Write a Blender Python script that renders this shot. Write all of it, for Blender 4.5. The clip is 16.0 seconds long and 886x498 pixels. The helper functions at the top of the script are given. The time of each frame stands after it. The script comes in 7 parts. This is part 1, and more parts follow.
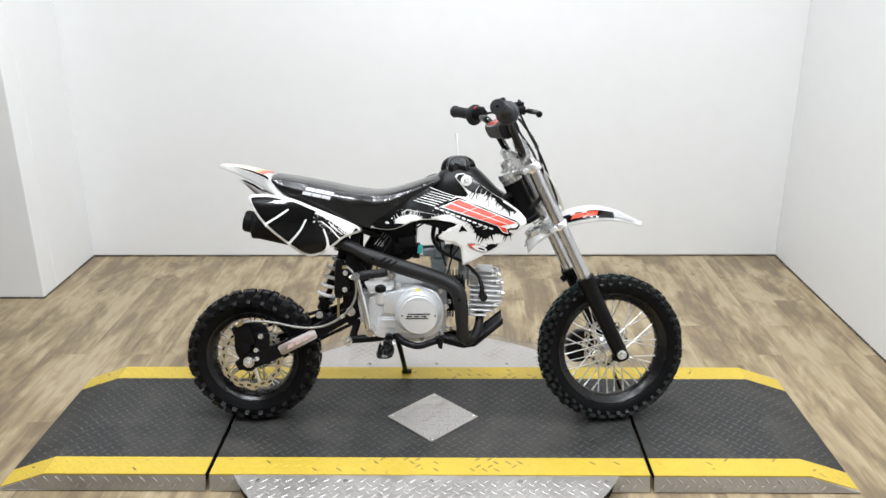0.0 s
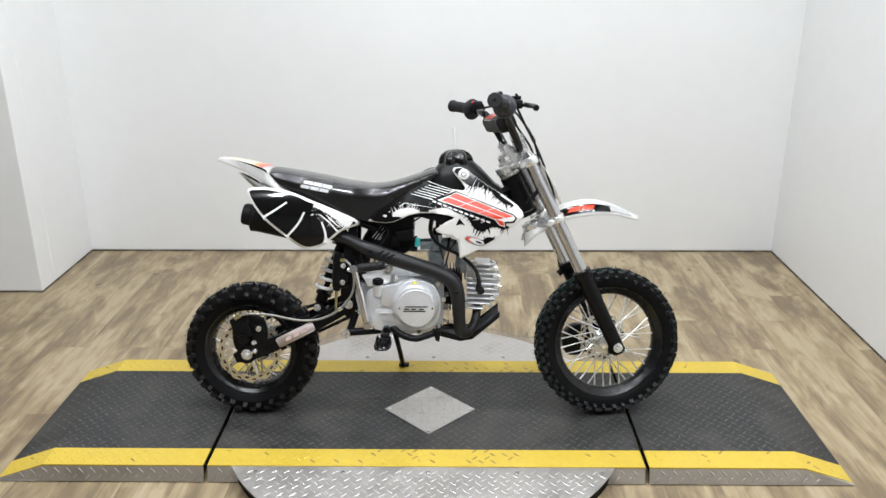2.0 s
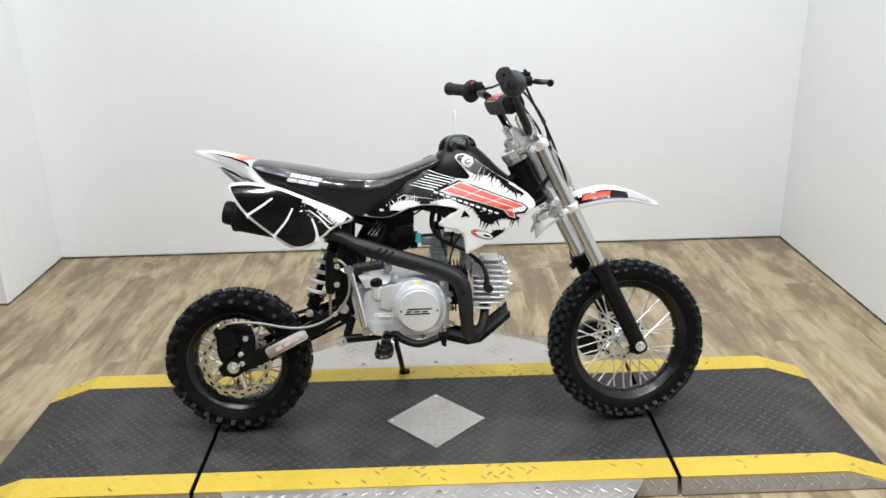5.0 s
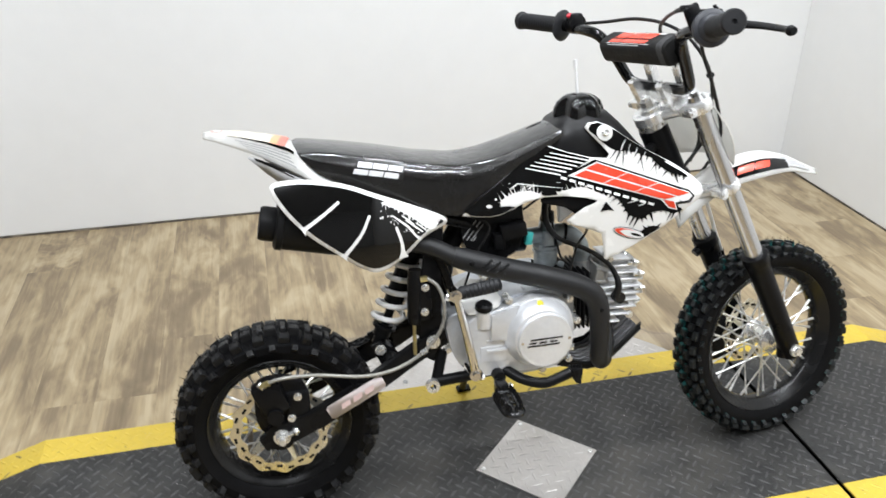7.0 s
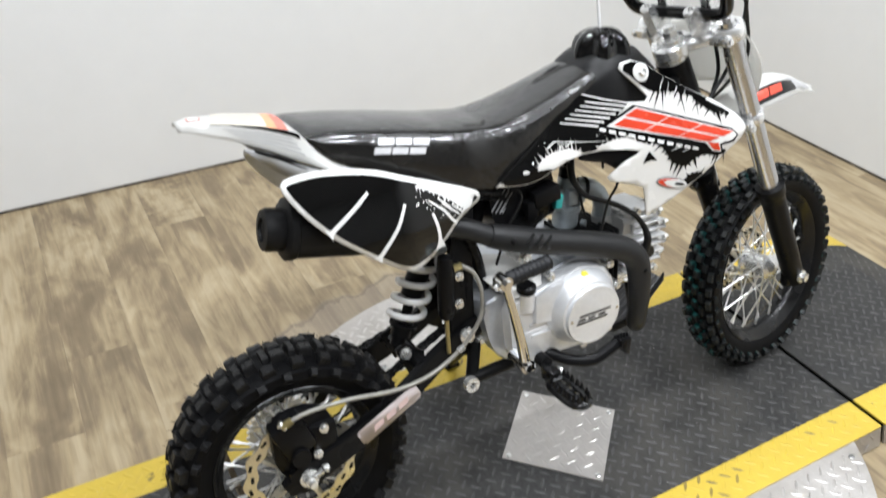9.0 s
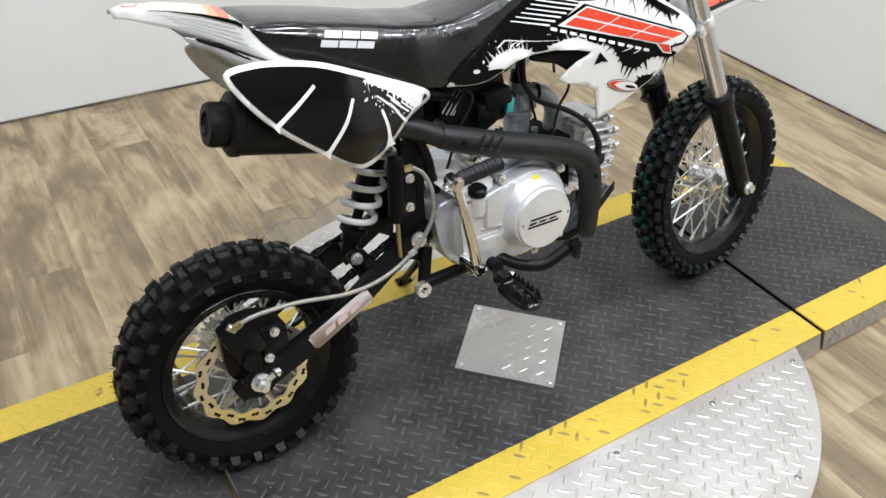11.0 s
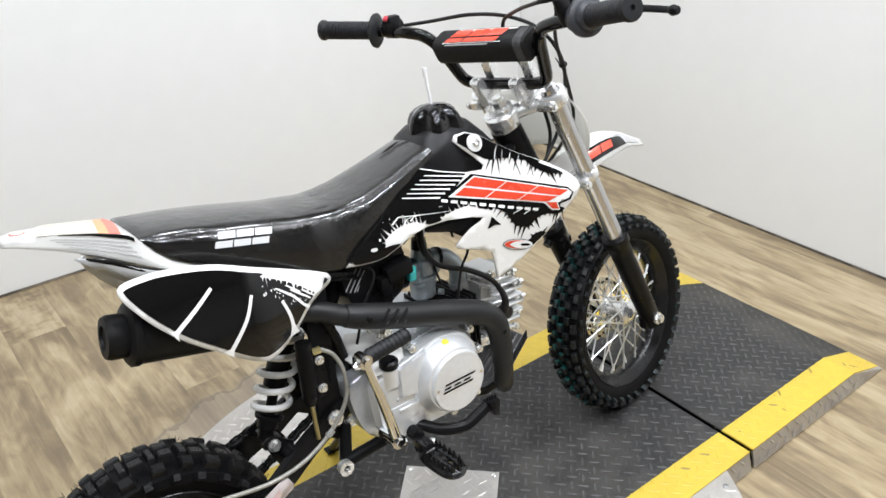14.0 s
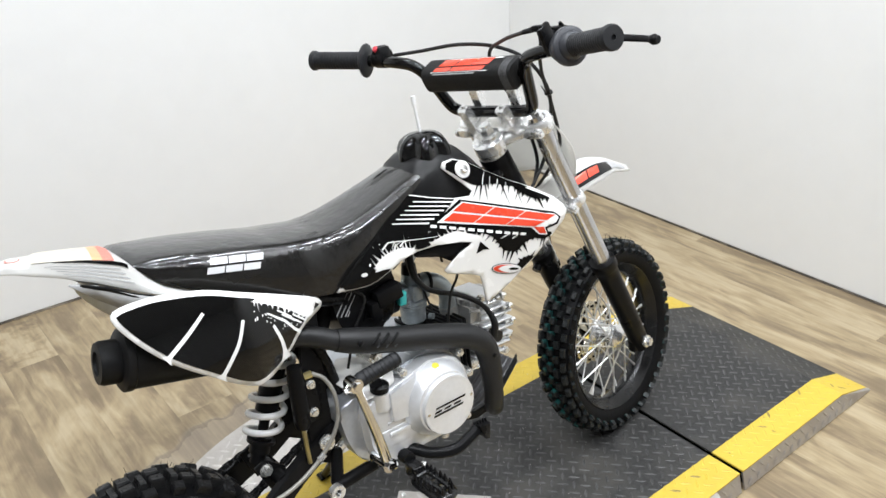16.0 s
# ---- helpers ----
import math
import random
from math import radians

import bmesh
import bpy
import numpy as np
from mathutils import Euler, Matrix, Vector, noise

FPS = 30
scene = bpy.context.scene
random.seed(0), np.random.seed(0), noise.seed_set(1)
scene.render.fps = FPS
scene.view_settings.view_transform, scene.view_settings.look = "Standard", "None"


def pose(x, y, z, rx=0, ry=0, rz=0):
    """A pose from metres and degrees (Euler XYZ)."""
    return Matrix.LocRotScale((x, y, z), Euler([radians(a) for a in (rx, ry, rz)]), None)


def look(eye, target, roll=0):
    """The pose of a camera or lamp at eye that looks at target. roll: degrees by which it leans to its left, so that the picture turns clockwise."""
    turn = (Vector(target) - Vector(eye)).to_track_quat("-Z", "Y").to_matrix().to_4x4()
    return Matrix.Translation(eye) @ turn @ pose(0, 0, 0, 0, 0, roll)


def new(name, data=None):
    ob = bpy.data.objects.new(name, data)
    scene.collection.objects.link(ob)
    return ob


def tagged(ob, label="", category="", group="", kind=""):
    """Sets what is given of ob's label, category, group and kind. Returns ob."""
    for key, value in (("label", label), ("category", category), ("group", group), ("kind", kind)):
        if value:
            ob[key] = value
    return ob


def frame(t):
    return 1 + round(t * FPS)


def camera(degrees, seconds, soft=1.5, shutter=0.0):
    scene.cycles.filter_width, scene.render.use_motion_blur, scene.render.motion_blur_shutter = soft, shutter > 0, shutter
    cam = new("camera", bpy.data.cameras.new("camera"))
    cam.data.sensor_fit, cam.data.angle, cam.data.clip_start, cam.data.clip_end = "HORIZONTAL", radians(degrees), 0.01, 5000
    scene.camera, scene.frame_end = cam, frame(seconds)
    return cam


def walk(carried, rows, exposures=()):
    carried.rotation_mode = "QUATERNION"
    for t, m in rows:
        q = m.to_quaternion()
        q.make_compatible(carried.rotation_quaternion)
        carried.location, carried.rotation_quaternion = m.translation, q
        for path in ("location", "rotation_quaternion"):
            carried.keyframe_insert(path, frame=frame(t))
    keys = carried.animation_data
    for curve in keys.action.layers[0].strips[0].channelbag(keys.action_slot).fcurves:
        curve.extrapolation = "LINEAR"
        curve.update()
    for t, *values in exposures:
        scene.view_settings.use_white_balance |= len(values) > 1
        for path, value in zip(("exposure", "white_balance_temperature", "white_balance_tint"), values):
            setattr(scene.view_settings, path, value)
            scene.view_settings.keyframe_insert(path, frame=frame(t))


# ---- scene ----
cam = camera(56.8, 16.0, soft=1.5, shutter=0.25)
PATH = [
    (0, (0.091, -2.161, 1.415), (0.058, -0.283, 0.728), -0.4),
    (0.5, (0.094, -2.165, 1.413), (0.055, -0.281, 0.743), -0.5),
    (1, (0.097, -2.167, 1.407), (0.07, -0.287, 0.727), -0.2),
    (1.5, (0.098, -2.174, 1.408), (0.07, -0.298, 0.717), -0.2),
    (2, (0.093, -2.178, 1.406), (0.065, -0.302, 0.715), -0.2),
    (2.5, (0.094, -2.178, 1.403), (0.068, -0.301, 0.714), -0.0),
    (3, (0.095, -2.175, 1.401), (0.077, -0.3, 0.707), -0.2),
    (3.5, (0.099, -2.173, 1.401), (0.083, -0.299, 0.705), -0.3),
    (3.7, (0.115, -2.191, 1.378), (0.09, -0.308, 0.703), -0.5),
    (5.8, (-0.127, -1.682, 1.326), (-0.061, 0.16, 0.549), -1.6),
    (6, (-0.181, -1.596, 1.327), (-0.089, 0.218, 0.489), -0.8),
    (6.2, (-0.248, -1.513, 1.324), (-0.191, 0.276, 0.432), -0.7),
    (6.5, (-0.358, -1.424, 1.327), (-0.146, 0.355, 0.437), -1.0),
    (6.7, (-0.431, -1.354, 1.322), (-0.101, 0.376, 0.374), -1.3),
    (7, (-0.505, -1.257, 1.323), (-0.102, 0.463, 0.386), -0.0),
    (7.2, (-0.537, -1.165, 1.313), (-0.137, 0.563, 0.388), -2.3),
    (7.5, (-0.545, -1.033, 1.313), (-0.146, 0.711, 0.418), -5.0),
    (7.7, (-0.589, -0.97, 1.318), (-0.112, 0.773, 0.461), -5.4),
    (8, (-0.612, -0.937, 1.331), (-0.02, 0.79, 0.514), -1.9),
    (8.2, (-0.649, -0.925, 1.334), (-0.036, 0.765, 0.458), -1.9),
    (8.5, (-0.709, -0.9, 1.334), (0.089, 0.675, 0.394), -0.7),
    (8.7, (-0.739, -0.88, 1.342), (0.071, 0.667, 0.366), -1.3),
    (9, (-0.774, -0.866, 1.298), (0.034, 0.585, 0.184), 0.8),
    (9.2, (-0.774, -0.871, 1.275), (0.006, 0.529, 0.079), 1.2),
    (9.5, (-0.783, -0.879, 1.246), (-0.016, 0.446, -0.041), 3.0),
    (9.7, (-0.79, -0.883, 1.234), (-0.031, 0.424, -0.075), 4.3),
    (11.8, (-0.769, -0.903, 1.23), (0.189, 0.422, 0.078), 2.9),
    (12, (-0.759, -0.904, 1.241), (0.219, 0.409, 0.093), 3.1),
    (12.2, (-0.754, -0.908, 1.243), (0.245, 0.397, 0.104), 1.8),
    (12.5, (-0.745, -0.906, 1.252), (0.256, 0.416, 0.135), 1.2),
    (12.7, (-0.733, -0.902, 1.268), (0.309, 0.44, 0.214), -0.1),
    (13, (-0.727, -0.905, 1.289), (0.309, 0.467, 0.267), -1.4),
    (13.5, (-0.722, -0.906, 1.302), (0.322, 0.483, 0.311), -1.2),
    (14, (-0.72, -0.91, 1.312), (0.349, 0.478, 0.347), -1.2),
    (14.5, (-0.717, -0.923, 1.321), (0.392, 0.463, 0.4), -1.5),
    (15, (-0.717, -0.929, 1.321), (0.386, 0.459, 0.396), -1.4),
    (15.5, (-0.72, -0.931, 1.317), (0.376, 0.461, 0.39), -1.6),
    (16, (-0.727, -0.932, 1.318), (0.374, 0.471, 0.412), -1.4),
]
EXPOSURES = [(0, -0.08), (1, -0.10), (2, -0.18), (2.5, -0.23), (3.5, -0.28), (5.8, -0.05), (7, 0.02), (8.5, -0.02), (9, -0.09), (9.5, -0.20), (12, -0.16), (12.5, -0.20), (13, -0.08), (14, -0.02), (16, 0.0)]
walk(cam, [(t, look(eye, target, roll)) for t, eye, target, roll in PATH], EXPOSURES)


# ---- world and light ----
world = bpy.data.worlds.new("world")
scene.world = world
world.use_nodes = True
world.node_tree.nodes["Background"].inputs["Color"].default_value = (0.9, 0.95, 1.0, 1)
world.node_tree.nodes["Background"].inputs["Strength"].default_value = 0.02

CEILING_Z = 3.0
LAMP_POWER = 38.5
LAMP_COLOUR = (0.905, 0.945, 1.0)
LAMP_SPOTS = [(-0.95, -0.25, 0.82), (0.95, -0.25, 0.82), (0.0, 0.75, 0.75), (-0.95, -1.45, 1.30), (0.95, -1.45, 1.30)]


# ---- materials ----
def material(name, colour, rough=0.5, metal=0.0, vary=0.08, scale=8.0, bump=0.0, bump_scale=60.0, coat=0.0,
             rough_vary=0.08, per_object=0.0, coat_rough=0.06, stretch=(1, 1, 1), spec=0.5, stain=None, stain_scale=3.0, stain_cut=(0.5, 0.7)):
    m = bpy.data.materials.new(name)
    m.use_nodes = True
    nt = m.node_tree
    b = nt.nodes["Principled BSDF"]
    tc = nt.nodes.new("ShaderNodeTexCoord")
    mp = nt.nodes.new("ShaderNodeMapping")
    mp.inputs["Scale"].default_value = stretch
    nt.links.new(tc.outputs["Object"], mp.inputs["Vector"])
    n1 = nt.nodes.new("ShaderNodeTexNoise")
    n1.inputs["Scale"].default_value, n1.inputs["Detail"].default_value = scale, 5
    n2 = nt.nodes.new("ShaderNodeTexNoise")
    n2.inputs["Scale"].default_value, n2.inputs["Detail"].default_value = scale * 9, 3
    for n in (n1, n2):
        nt.links.new(mp.outputs["Vector"], n.inputs["Vector"])
    mix = nt.nodes.new("ShaderNodeMath")
    mix.operation = "ADD"
    nt.links.new(n1.outputs["Fac"], mix.inputs[0])
    nt.links.new(n2.outputs["Fac"], mix.inputs[1])
    ramp = nt.nodes.new("ShaderNodeMapRange")
    ramp.inputs["From Min"].default_value, ramp.inputs["From Max"].default_value = 0.65, 1.35
    ramp.inputs["To Min"].default_value, ramp.inputs["To Max"].default_value = 1 - vary, 1 + vary
    nt.links.new(mix.outputs[0], ramp.inputs["Value"])
    value = ramp.outputs["Result"]
    if per_object:
        info = nt.nodes.new("ShaderNodeObjectInfo")
        r2 = nt.nodes.new("ShaderNodeMapRange")
        r2.inputs["To Min"].default_value, r2.inputs["To Max"].default_value = 1 - per_object, 1 + per_object
        nt.links.new(info.outputs["Random"], r2.inputs["Value"])
        mul = nt.nodes.new("ShaderNodeMath")
        mul.operation = "MULTIPLY"
        nt.links.new(value, mul.inputs[0])
        nt.links.new(r2.outputs["Result"], mul.inputs[1])
        value = mul.outputs[0]
    vm = nt.nodes.new("ShaderNodeVectorMath")
    vm.operation = "SCALE"
    vm.inputs[0].default_value = colour
    nt.links.new(value, vm.inputs["Scale"])
    out = vm.outputs[0]
    if stain:
        ns = nt.nodes.new("ShaderNodeTexNoise")
        ns.inputs["Scale"].default_value, ns.inputs["Detail"].default_value = stain_scale, 6
        nt.links.new(mp.outputs["Vector"], ns.inputs["Vector"])
        sr = nt.nodes.new("ShaderNodeMapRange")
        sr.inputs["From Min"].default_value, sr.inputs["From Max"].default_value = stain_cut
        nt.links.new(ns.outputs["Fac"], sr.inputs["Value"])
        mx = nt.nodes.new("ShaderNodeMix")
        mx.data_type = "RGBA"
        nt.links.new(sr.outputs["Result"], mx.inputs[0])
        nt.links.new(out, mx.inputs[6])
        mx.inputs[7].default_value = (*stain, 1)
        out = mx.outputs[2]
    nt.links.new(out, b.inputs["Base Color"])
    rr = nt.nodes.new("ShaderNodeMapRange")
    rr.inputs["From Min"].default_value, rr.inputs["From Max"].default_value = 0.3, 0.7
    rr.inputs["To Min"].default_value, rr.inputs["To Max"].default_value = max(0.02, rough - rough_vary), min(1, rough + rough_vary)
    nt.links.new(n1.outputs["Fac"], rr.inputs["Value"])
    nt.links.new(rr.outputs["Result"], b.inputs["Roughness"])
    b.inputs["Metallic"].default_value = metal
    b.inputs["Specular IOR Level"].default_value = spec
    if coat:
        b.inputs["Coat Weight"].default_value = coat
        b.inputs["Coat Roughness"].default_value = coat_rough
    if bump:
        n3 = nt.nodes.new("ShaderNodeTexNoise")
        n3.inputs["Scale"].default_value, n3.inputs["Detail"].default_value = bump_scale, 4
        nt.links.new(mp.outputs["Vector"], n3.inputs["Vector"])
        bp = nt.nodes.new("ShaderNodeBump")
        bp.inputs["Strength"].default_value, bp.inputs["Distance"].default_value = bump, 0.004
        nt.links.new(n3.outputs["Fac"], bp.inputs["Height"])
        nt.links.new(bp.outputs["Normal"], b.inputs["Normal"])
    return m


M_WALL = material("wall_paint", (0.795, 0.80, 0.795), 0.5, vary=0.015, scale=1.5, bump=0.05, bump_scale=150)
# greys of surfaces out of view, chosen to hold reflected light down
M_CEIL = material("unseen_ceiling_grey", (0.22, 0.22, 0.22), 0.8, vary=0.05, scale=2)
M_DIM = material("unseen_wall_grey", (0.28, 0.28, 0.28), 0.8, vary=0.08, scale=2)
M_GAP = material("dark_sealant", (0.19, 0.15, 0.10), 0.8, vary=0.3, scale=20)
M_JOINT = material("dark_joint", (0.06, 0.05, 0.04), 0.8, vary=0.5, scale=12, stain=(0.20, 0.17, 0.13), stain_scale=14, stain_cut=(0.50, 0.66))
M_WHITE = material("white_gloss_plastic", (0.78, 0.77, 0.74), 0.22, vary=0.015, scale=6, coat=0.3)
M_WHITE_DULL = material("white_translucent_plastic", (0.82, 0.80, 0.75), 0.4, vary=0.03, scale=6)
M_BLACK_GLOSS = material("black_gloss_plastic", (0.004, 0.004, 0.004), 0.10, vary=0.1, scale=6, coat=0.40, rough_vary=0.04, spec=0.22, coat_rough=0.02)
M_BLACK = material("black_satin_metal", (0.006, 0.006, 0.0065), 0.32, vary=0.2, scale=20, bump=0.04, bump_scale=200, spec=0.13)
M_RIM = material("black_powder_coat", (0.007, 0.007, 0.0073), 0.24, vary=0.15, scale=20, spec=0.34)
M_BLACK_MATT = material("black_matt_heat_paint", (0.009, 0.009, 0.0093), 0.5, vary=0.2, scale=25, bump=0.06, bump_scale=300, spec=0.13)
M_SHIELD = material("satin_heat_paint", (0.014, 0.014, 0.0143), 0.44, vary=0.15, scale=25, bump=0.05, bump_scale=300, spec=0.30)
M_TANK = material("black_moulded_plastic", (0.009, 0.009, 0.0095), 0.36, vary=0.15, scale=15, bump=0.10, bump_scale=260, spec=0.28)
M_VINYL = material("film_wrapped_vinyl", (0.008, 0.0075, 0.007), 0.22, vary=0.2, scale=7, bump=0.42, bump_scale=64, coat=0.5, rough_vary=0.10, spec=0.4)
M_RUBBER = material("tyre_rubber", (0.005, 0.005, 0.0055), 0.45, vary=0.25, scale=30, bump=0.1, bump_scale=180, spec=0.09)
M_RUBBER_TEAL = material("new_tread_rubber", (0.011, 0.0128, 0.0132), 0.38, vary=0.5, scale=45, bump=0.5, bump_scale=150,
                         stain=(0.014, 0.105, 0.100), stain_scale=40, stain_cut=(0.55, 0.68), spec=0.30)
M_TREAD = material("dusty_tread_rubber", (0.010, 0.010, 0.0105), 0.42, vary=0.5, scale=40, bump=0.4, bump_scale=150, stain=(0.019, 0.0185, 0.018), stain_scale=30, stain_cut=(0.5, 0.7), spec=0.22)
M_GRIP = material("grip_rubber", (0.015, 0.0155, 0.017), 0.5, vary=0.15, scale=40, spec=0.28)
M_PAD_WORN = material("scuffed_foam", (0.07, 0.07, 0.072), 0.8, vary=0.6, scale=70, bump=0.3, bump_scale=220, spec=0.2)
M_PAD = material("foam_pad_cover", (0.012, 0.012, 0.012), 0.6, vary=0.35, scale=60, bump=0.2, bump_scale=220, spec=0.2)
M_DRUM = material("grey_throttle_plastic", (0.030, 0.032, 0.038), 0.45, vary=0.1, scale=40)
M_CHROME = material("chrome", (0.82, 0.82, 0.82), 0.12, 1.0, vary=0.04, scale=20, rough_vary=0.06)
M_SPOKE = material("bright_spoke_steel", (0.80, 0.80, 0.79), 0.34, 0.6, vary=0.05, scale=20)
M_POLISH = material("polished_aluminium", (0.86, 0.86, 0.85), 0.24, 0.75, vary=0.05, scale=30, bump=0.08, bump_scale=90)
M_ZINC = material("zinc_plated_steel", (0.78, 0.78, 0.76), 0.26, 0.8, vary=0.1, scale=50)
M_ALU = material("cast_aluminium", (0.80, 0.81, 0.825), 0.36, 0.52, vary=0.05, scale=12, bump=0.12, bump_scale=420)
M_CASE = material("grey_cast_crankcase", (0.50, 0.52, 0.55), 0.38, 0.72, vary=0.10, scale=14, bump=0.15, bump_scale=380)
M_ALU_DARK = material("raw_cast_aluminium", (0.50, 0.50, 0.49), 0.42, 0.75, vary=0.12, scale=30, bump=0.25, bump_scale=320)
M_FORK = material("anodised_fork_tube", (0.60, 0.60, 0.61), 0.22, 0.95, vary=0.05, scale=15, stretch=(1, 1, 0.1))
M_DISC = material("brushed_disc_steel", (0.74, 0.69, 0.56), 0.3, 0.9, vary=0.12, scale=30)
M_SPRING = material("white_spring_paint", (0.80, 0.80, 0.79), 0.3, vary=0.02, scale=20, coat=0.3)
M_RED = material("red_print", (0.66, 0.058, 0.024), 0.25, vary=0.03, scale=10, coat=0.3)
M_ORANGE = material("orange_print", (0.70, 0.32, 0.16), 0.35, vary=0.05, scale=20)
M_LABEL_RED = material("faded_label_red", (0.60, 0.17, 0.13), 0.45, vary=0.05, scale=20)
M_STICKER_W = material("white_print", (0.80, 0.80, 0.78), 0.25, vary=0.02, scale=10, coat=0.3)
M_STICKER_K = material("black_print", (0.004, 0.004, 0.004), 0.11, vary=0.1, scale=10, coat=0.12, bump=0.10, bump_scale=55, spec=0.21)
M_STICKER_G = material("grey_print", (0.42, 0.42, 0.42), 0.35, vary=0.05, scale=10)
M_STICKER_SEAT = material("pale_grey_print", (0.62, 0.62, 0.63), 0.3, vary=0.03, scale=10)
M_PRINT = material("faint_grey_print", (0.50, 0.47, 0.43), 0.6, vary=0.3, scale=90)
M_CREAM = material("cream_paper_label", (0.58, 0.535, 0.46), 0.6, vary=0.04, scale=20)
M_PINK = material("pale_foil_sticker", (0.66, 0.58, 0.57), 0.45, vary=0.06, scale=30)
M_PINK_RED = material("faded_red_print", (0.66, 0.49, 0.47), 0.5, vary=0.1, scale=40)
M_CLEAR = material("clear_vent_hose", (0.80, 0.80, 0.80), 0.15, vary=0.03, scale=10)
M_HOSE = material("braided_hose", (0.33, 0.32, 0.29), 0.4, 0.4, vary=0.15, scale=160)
M_CABLE = material("black_cable", (0.012, 0.012, 0.012), 0.35, vary=0.1, scale=20, spec=0.3)
M_TEAL = material("teal_connector", (0.05, 0.45, 0.42), 0.4, vary=0.05, scale=20)
M_CARB = material("carburettor_zinc", (0.38, 0.42, 0.44), 0.4, 0.7, vary=0.22, scale=60, bump=0.2, bump_scale=200)
M_YELLOW_DOT = material("yellow_sticker", (0.62, 0.54, 0.03), 0.5, vary=0.05, scale=40)
M_REDBTN = material("red_button", (0.55, 0.03, 0.05), 0.35, vary=0.05, scale=20)
M_SKID = material("skid_plate_grey", (0.36, 0.36, 0.355), 0.34, 0.92, vary=0.1, scale=20)
M_GUARD = material("dull_metal_guard", (0.15, 0.15, 0.155), 0.45, 0.5, vary=0.12, scale=20)
M_BRASS = material("yellow_zinc", (0.50, 0.42, 0.20), 0.35, 0.9, vary=0.1, scale=40)
M_PLATE = material("bare_tread_plate", (0.55, 0.525, 0.50), 0.46, 0.88, vary=0.08, scale=14, bump=0.06, bump_scale=200,
                   stain=(0.34, 0.31, 0.27), stain_scale=5, stain_cut=(0.55, 0.8))
M_PLATE_LUG = material("polished_tread_lug", (0.57, 0.545, 0.52), 0.43, 0.88, vary=0.06, scale=30)
M_DECK = material("black_deck_paint", (0.034, 0.0335, 0.0325), 0.55, vary=0.4, scale=16, bump=0.15, bump_scale=140,
                  stain=(0.066, 0.062, 0.055), stain_scale=8, stain_cut=(0.46, 0.74), spec=0.3)
M_DECK_LUG = material("worn_deck_lug", (0.048, 0.0475, 0.046), 0.42, vary=0.5, scale=15,
                      stain=(0.09, 0.088, 0.085), stain_scale=9, stain_cut=(0.55, 0.75), spec=0.45)
M_YELLOW = material("yellow_safety_paint", (0.60, 0.43, 0.050), 0.42, vary=0.07, scale=8, bump=0.08, bump_scale=120,
                    stain=(0.13, 0.10, 0.035), stain_scale=30, stain_cut=(0.68, 0.76))
M_YELLOW_WORN = material("scuffed_yellow_tread", (0.28, 0.205, 0.045), 0.5, vary=0.5, scale=40, bump=0.1, bump_scale=120)
M_CRUMB = material("pale_dust", (0.55, 0.53, 0.50), 0.7, vary=0.2, scale=50)
# rubber, and the shade inside gaps, slits, slots and the outlet as colour
M_DARKGAP = material("black_rubber_and_shade", (0.010, 0.010, 0.010), 0.7, vary=0.2, scale=20, spec=0.1)
M_LAMP_BODY = material("lamp_housing_white", (0.8, 0.8, 0.8), 0.5, vary=0.02, scale=5)
M_GLOW = bpy.data.materials.new("lamp_diffuser")
M_GLOW.use_nodes = True
M_GLOW.node_tree.nodes["Principled BSDF"].inputs["Emission Color"].default_value = (1.0, 0.97, 0.92, 1)
M_GLOW.node_tree.nodes["Principled BSDF"].inputs["Emission Strength"].default_value = 3.0


M_FENDER = material("thin_white_plastic", (0.79, 0.785, 0.76), 0.25, vary=0.015, scale=6, coat=0.2)


def let_light_through(m, share):
    """Thin plastic passes part of the light on to its other side."""
    nt = m.node_tree
    thin, mix = nt.nodes.new("ShaderNodeBsdfTranslucent"), nt.nodes.new("ShaderNodeMixShader")
    thin.inputs["Color"].default_value = (0.86, 0.86, 0.84, 1)
    mix.inputs[0].default_value = share
    nt.links.new(nt.nodes["Principled BSDF"].outputs[0], mix.inputs[1])
    nt.links.new(thin.outputs[0], mix.inputs[2])
    nt.links.new(mix.outputs[0], nt.nodes["Material Output"].inputs["Surface"])


let_light_through(M_WHITE_DULL, 0.5)
let_light_through(M_FENDER, 0.35)


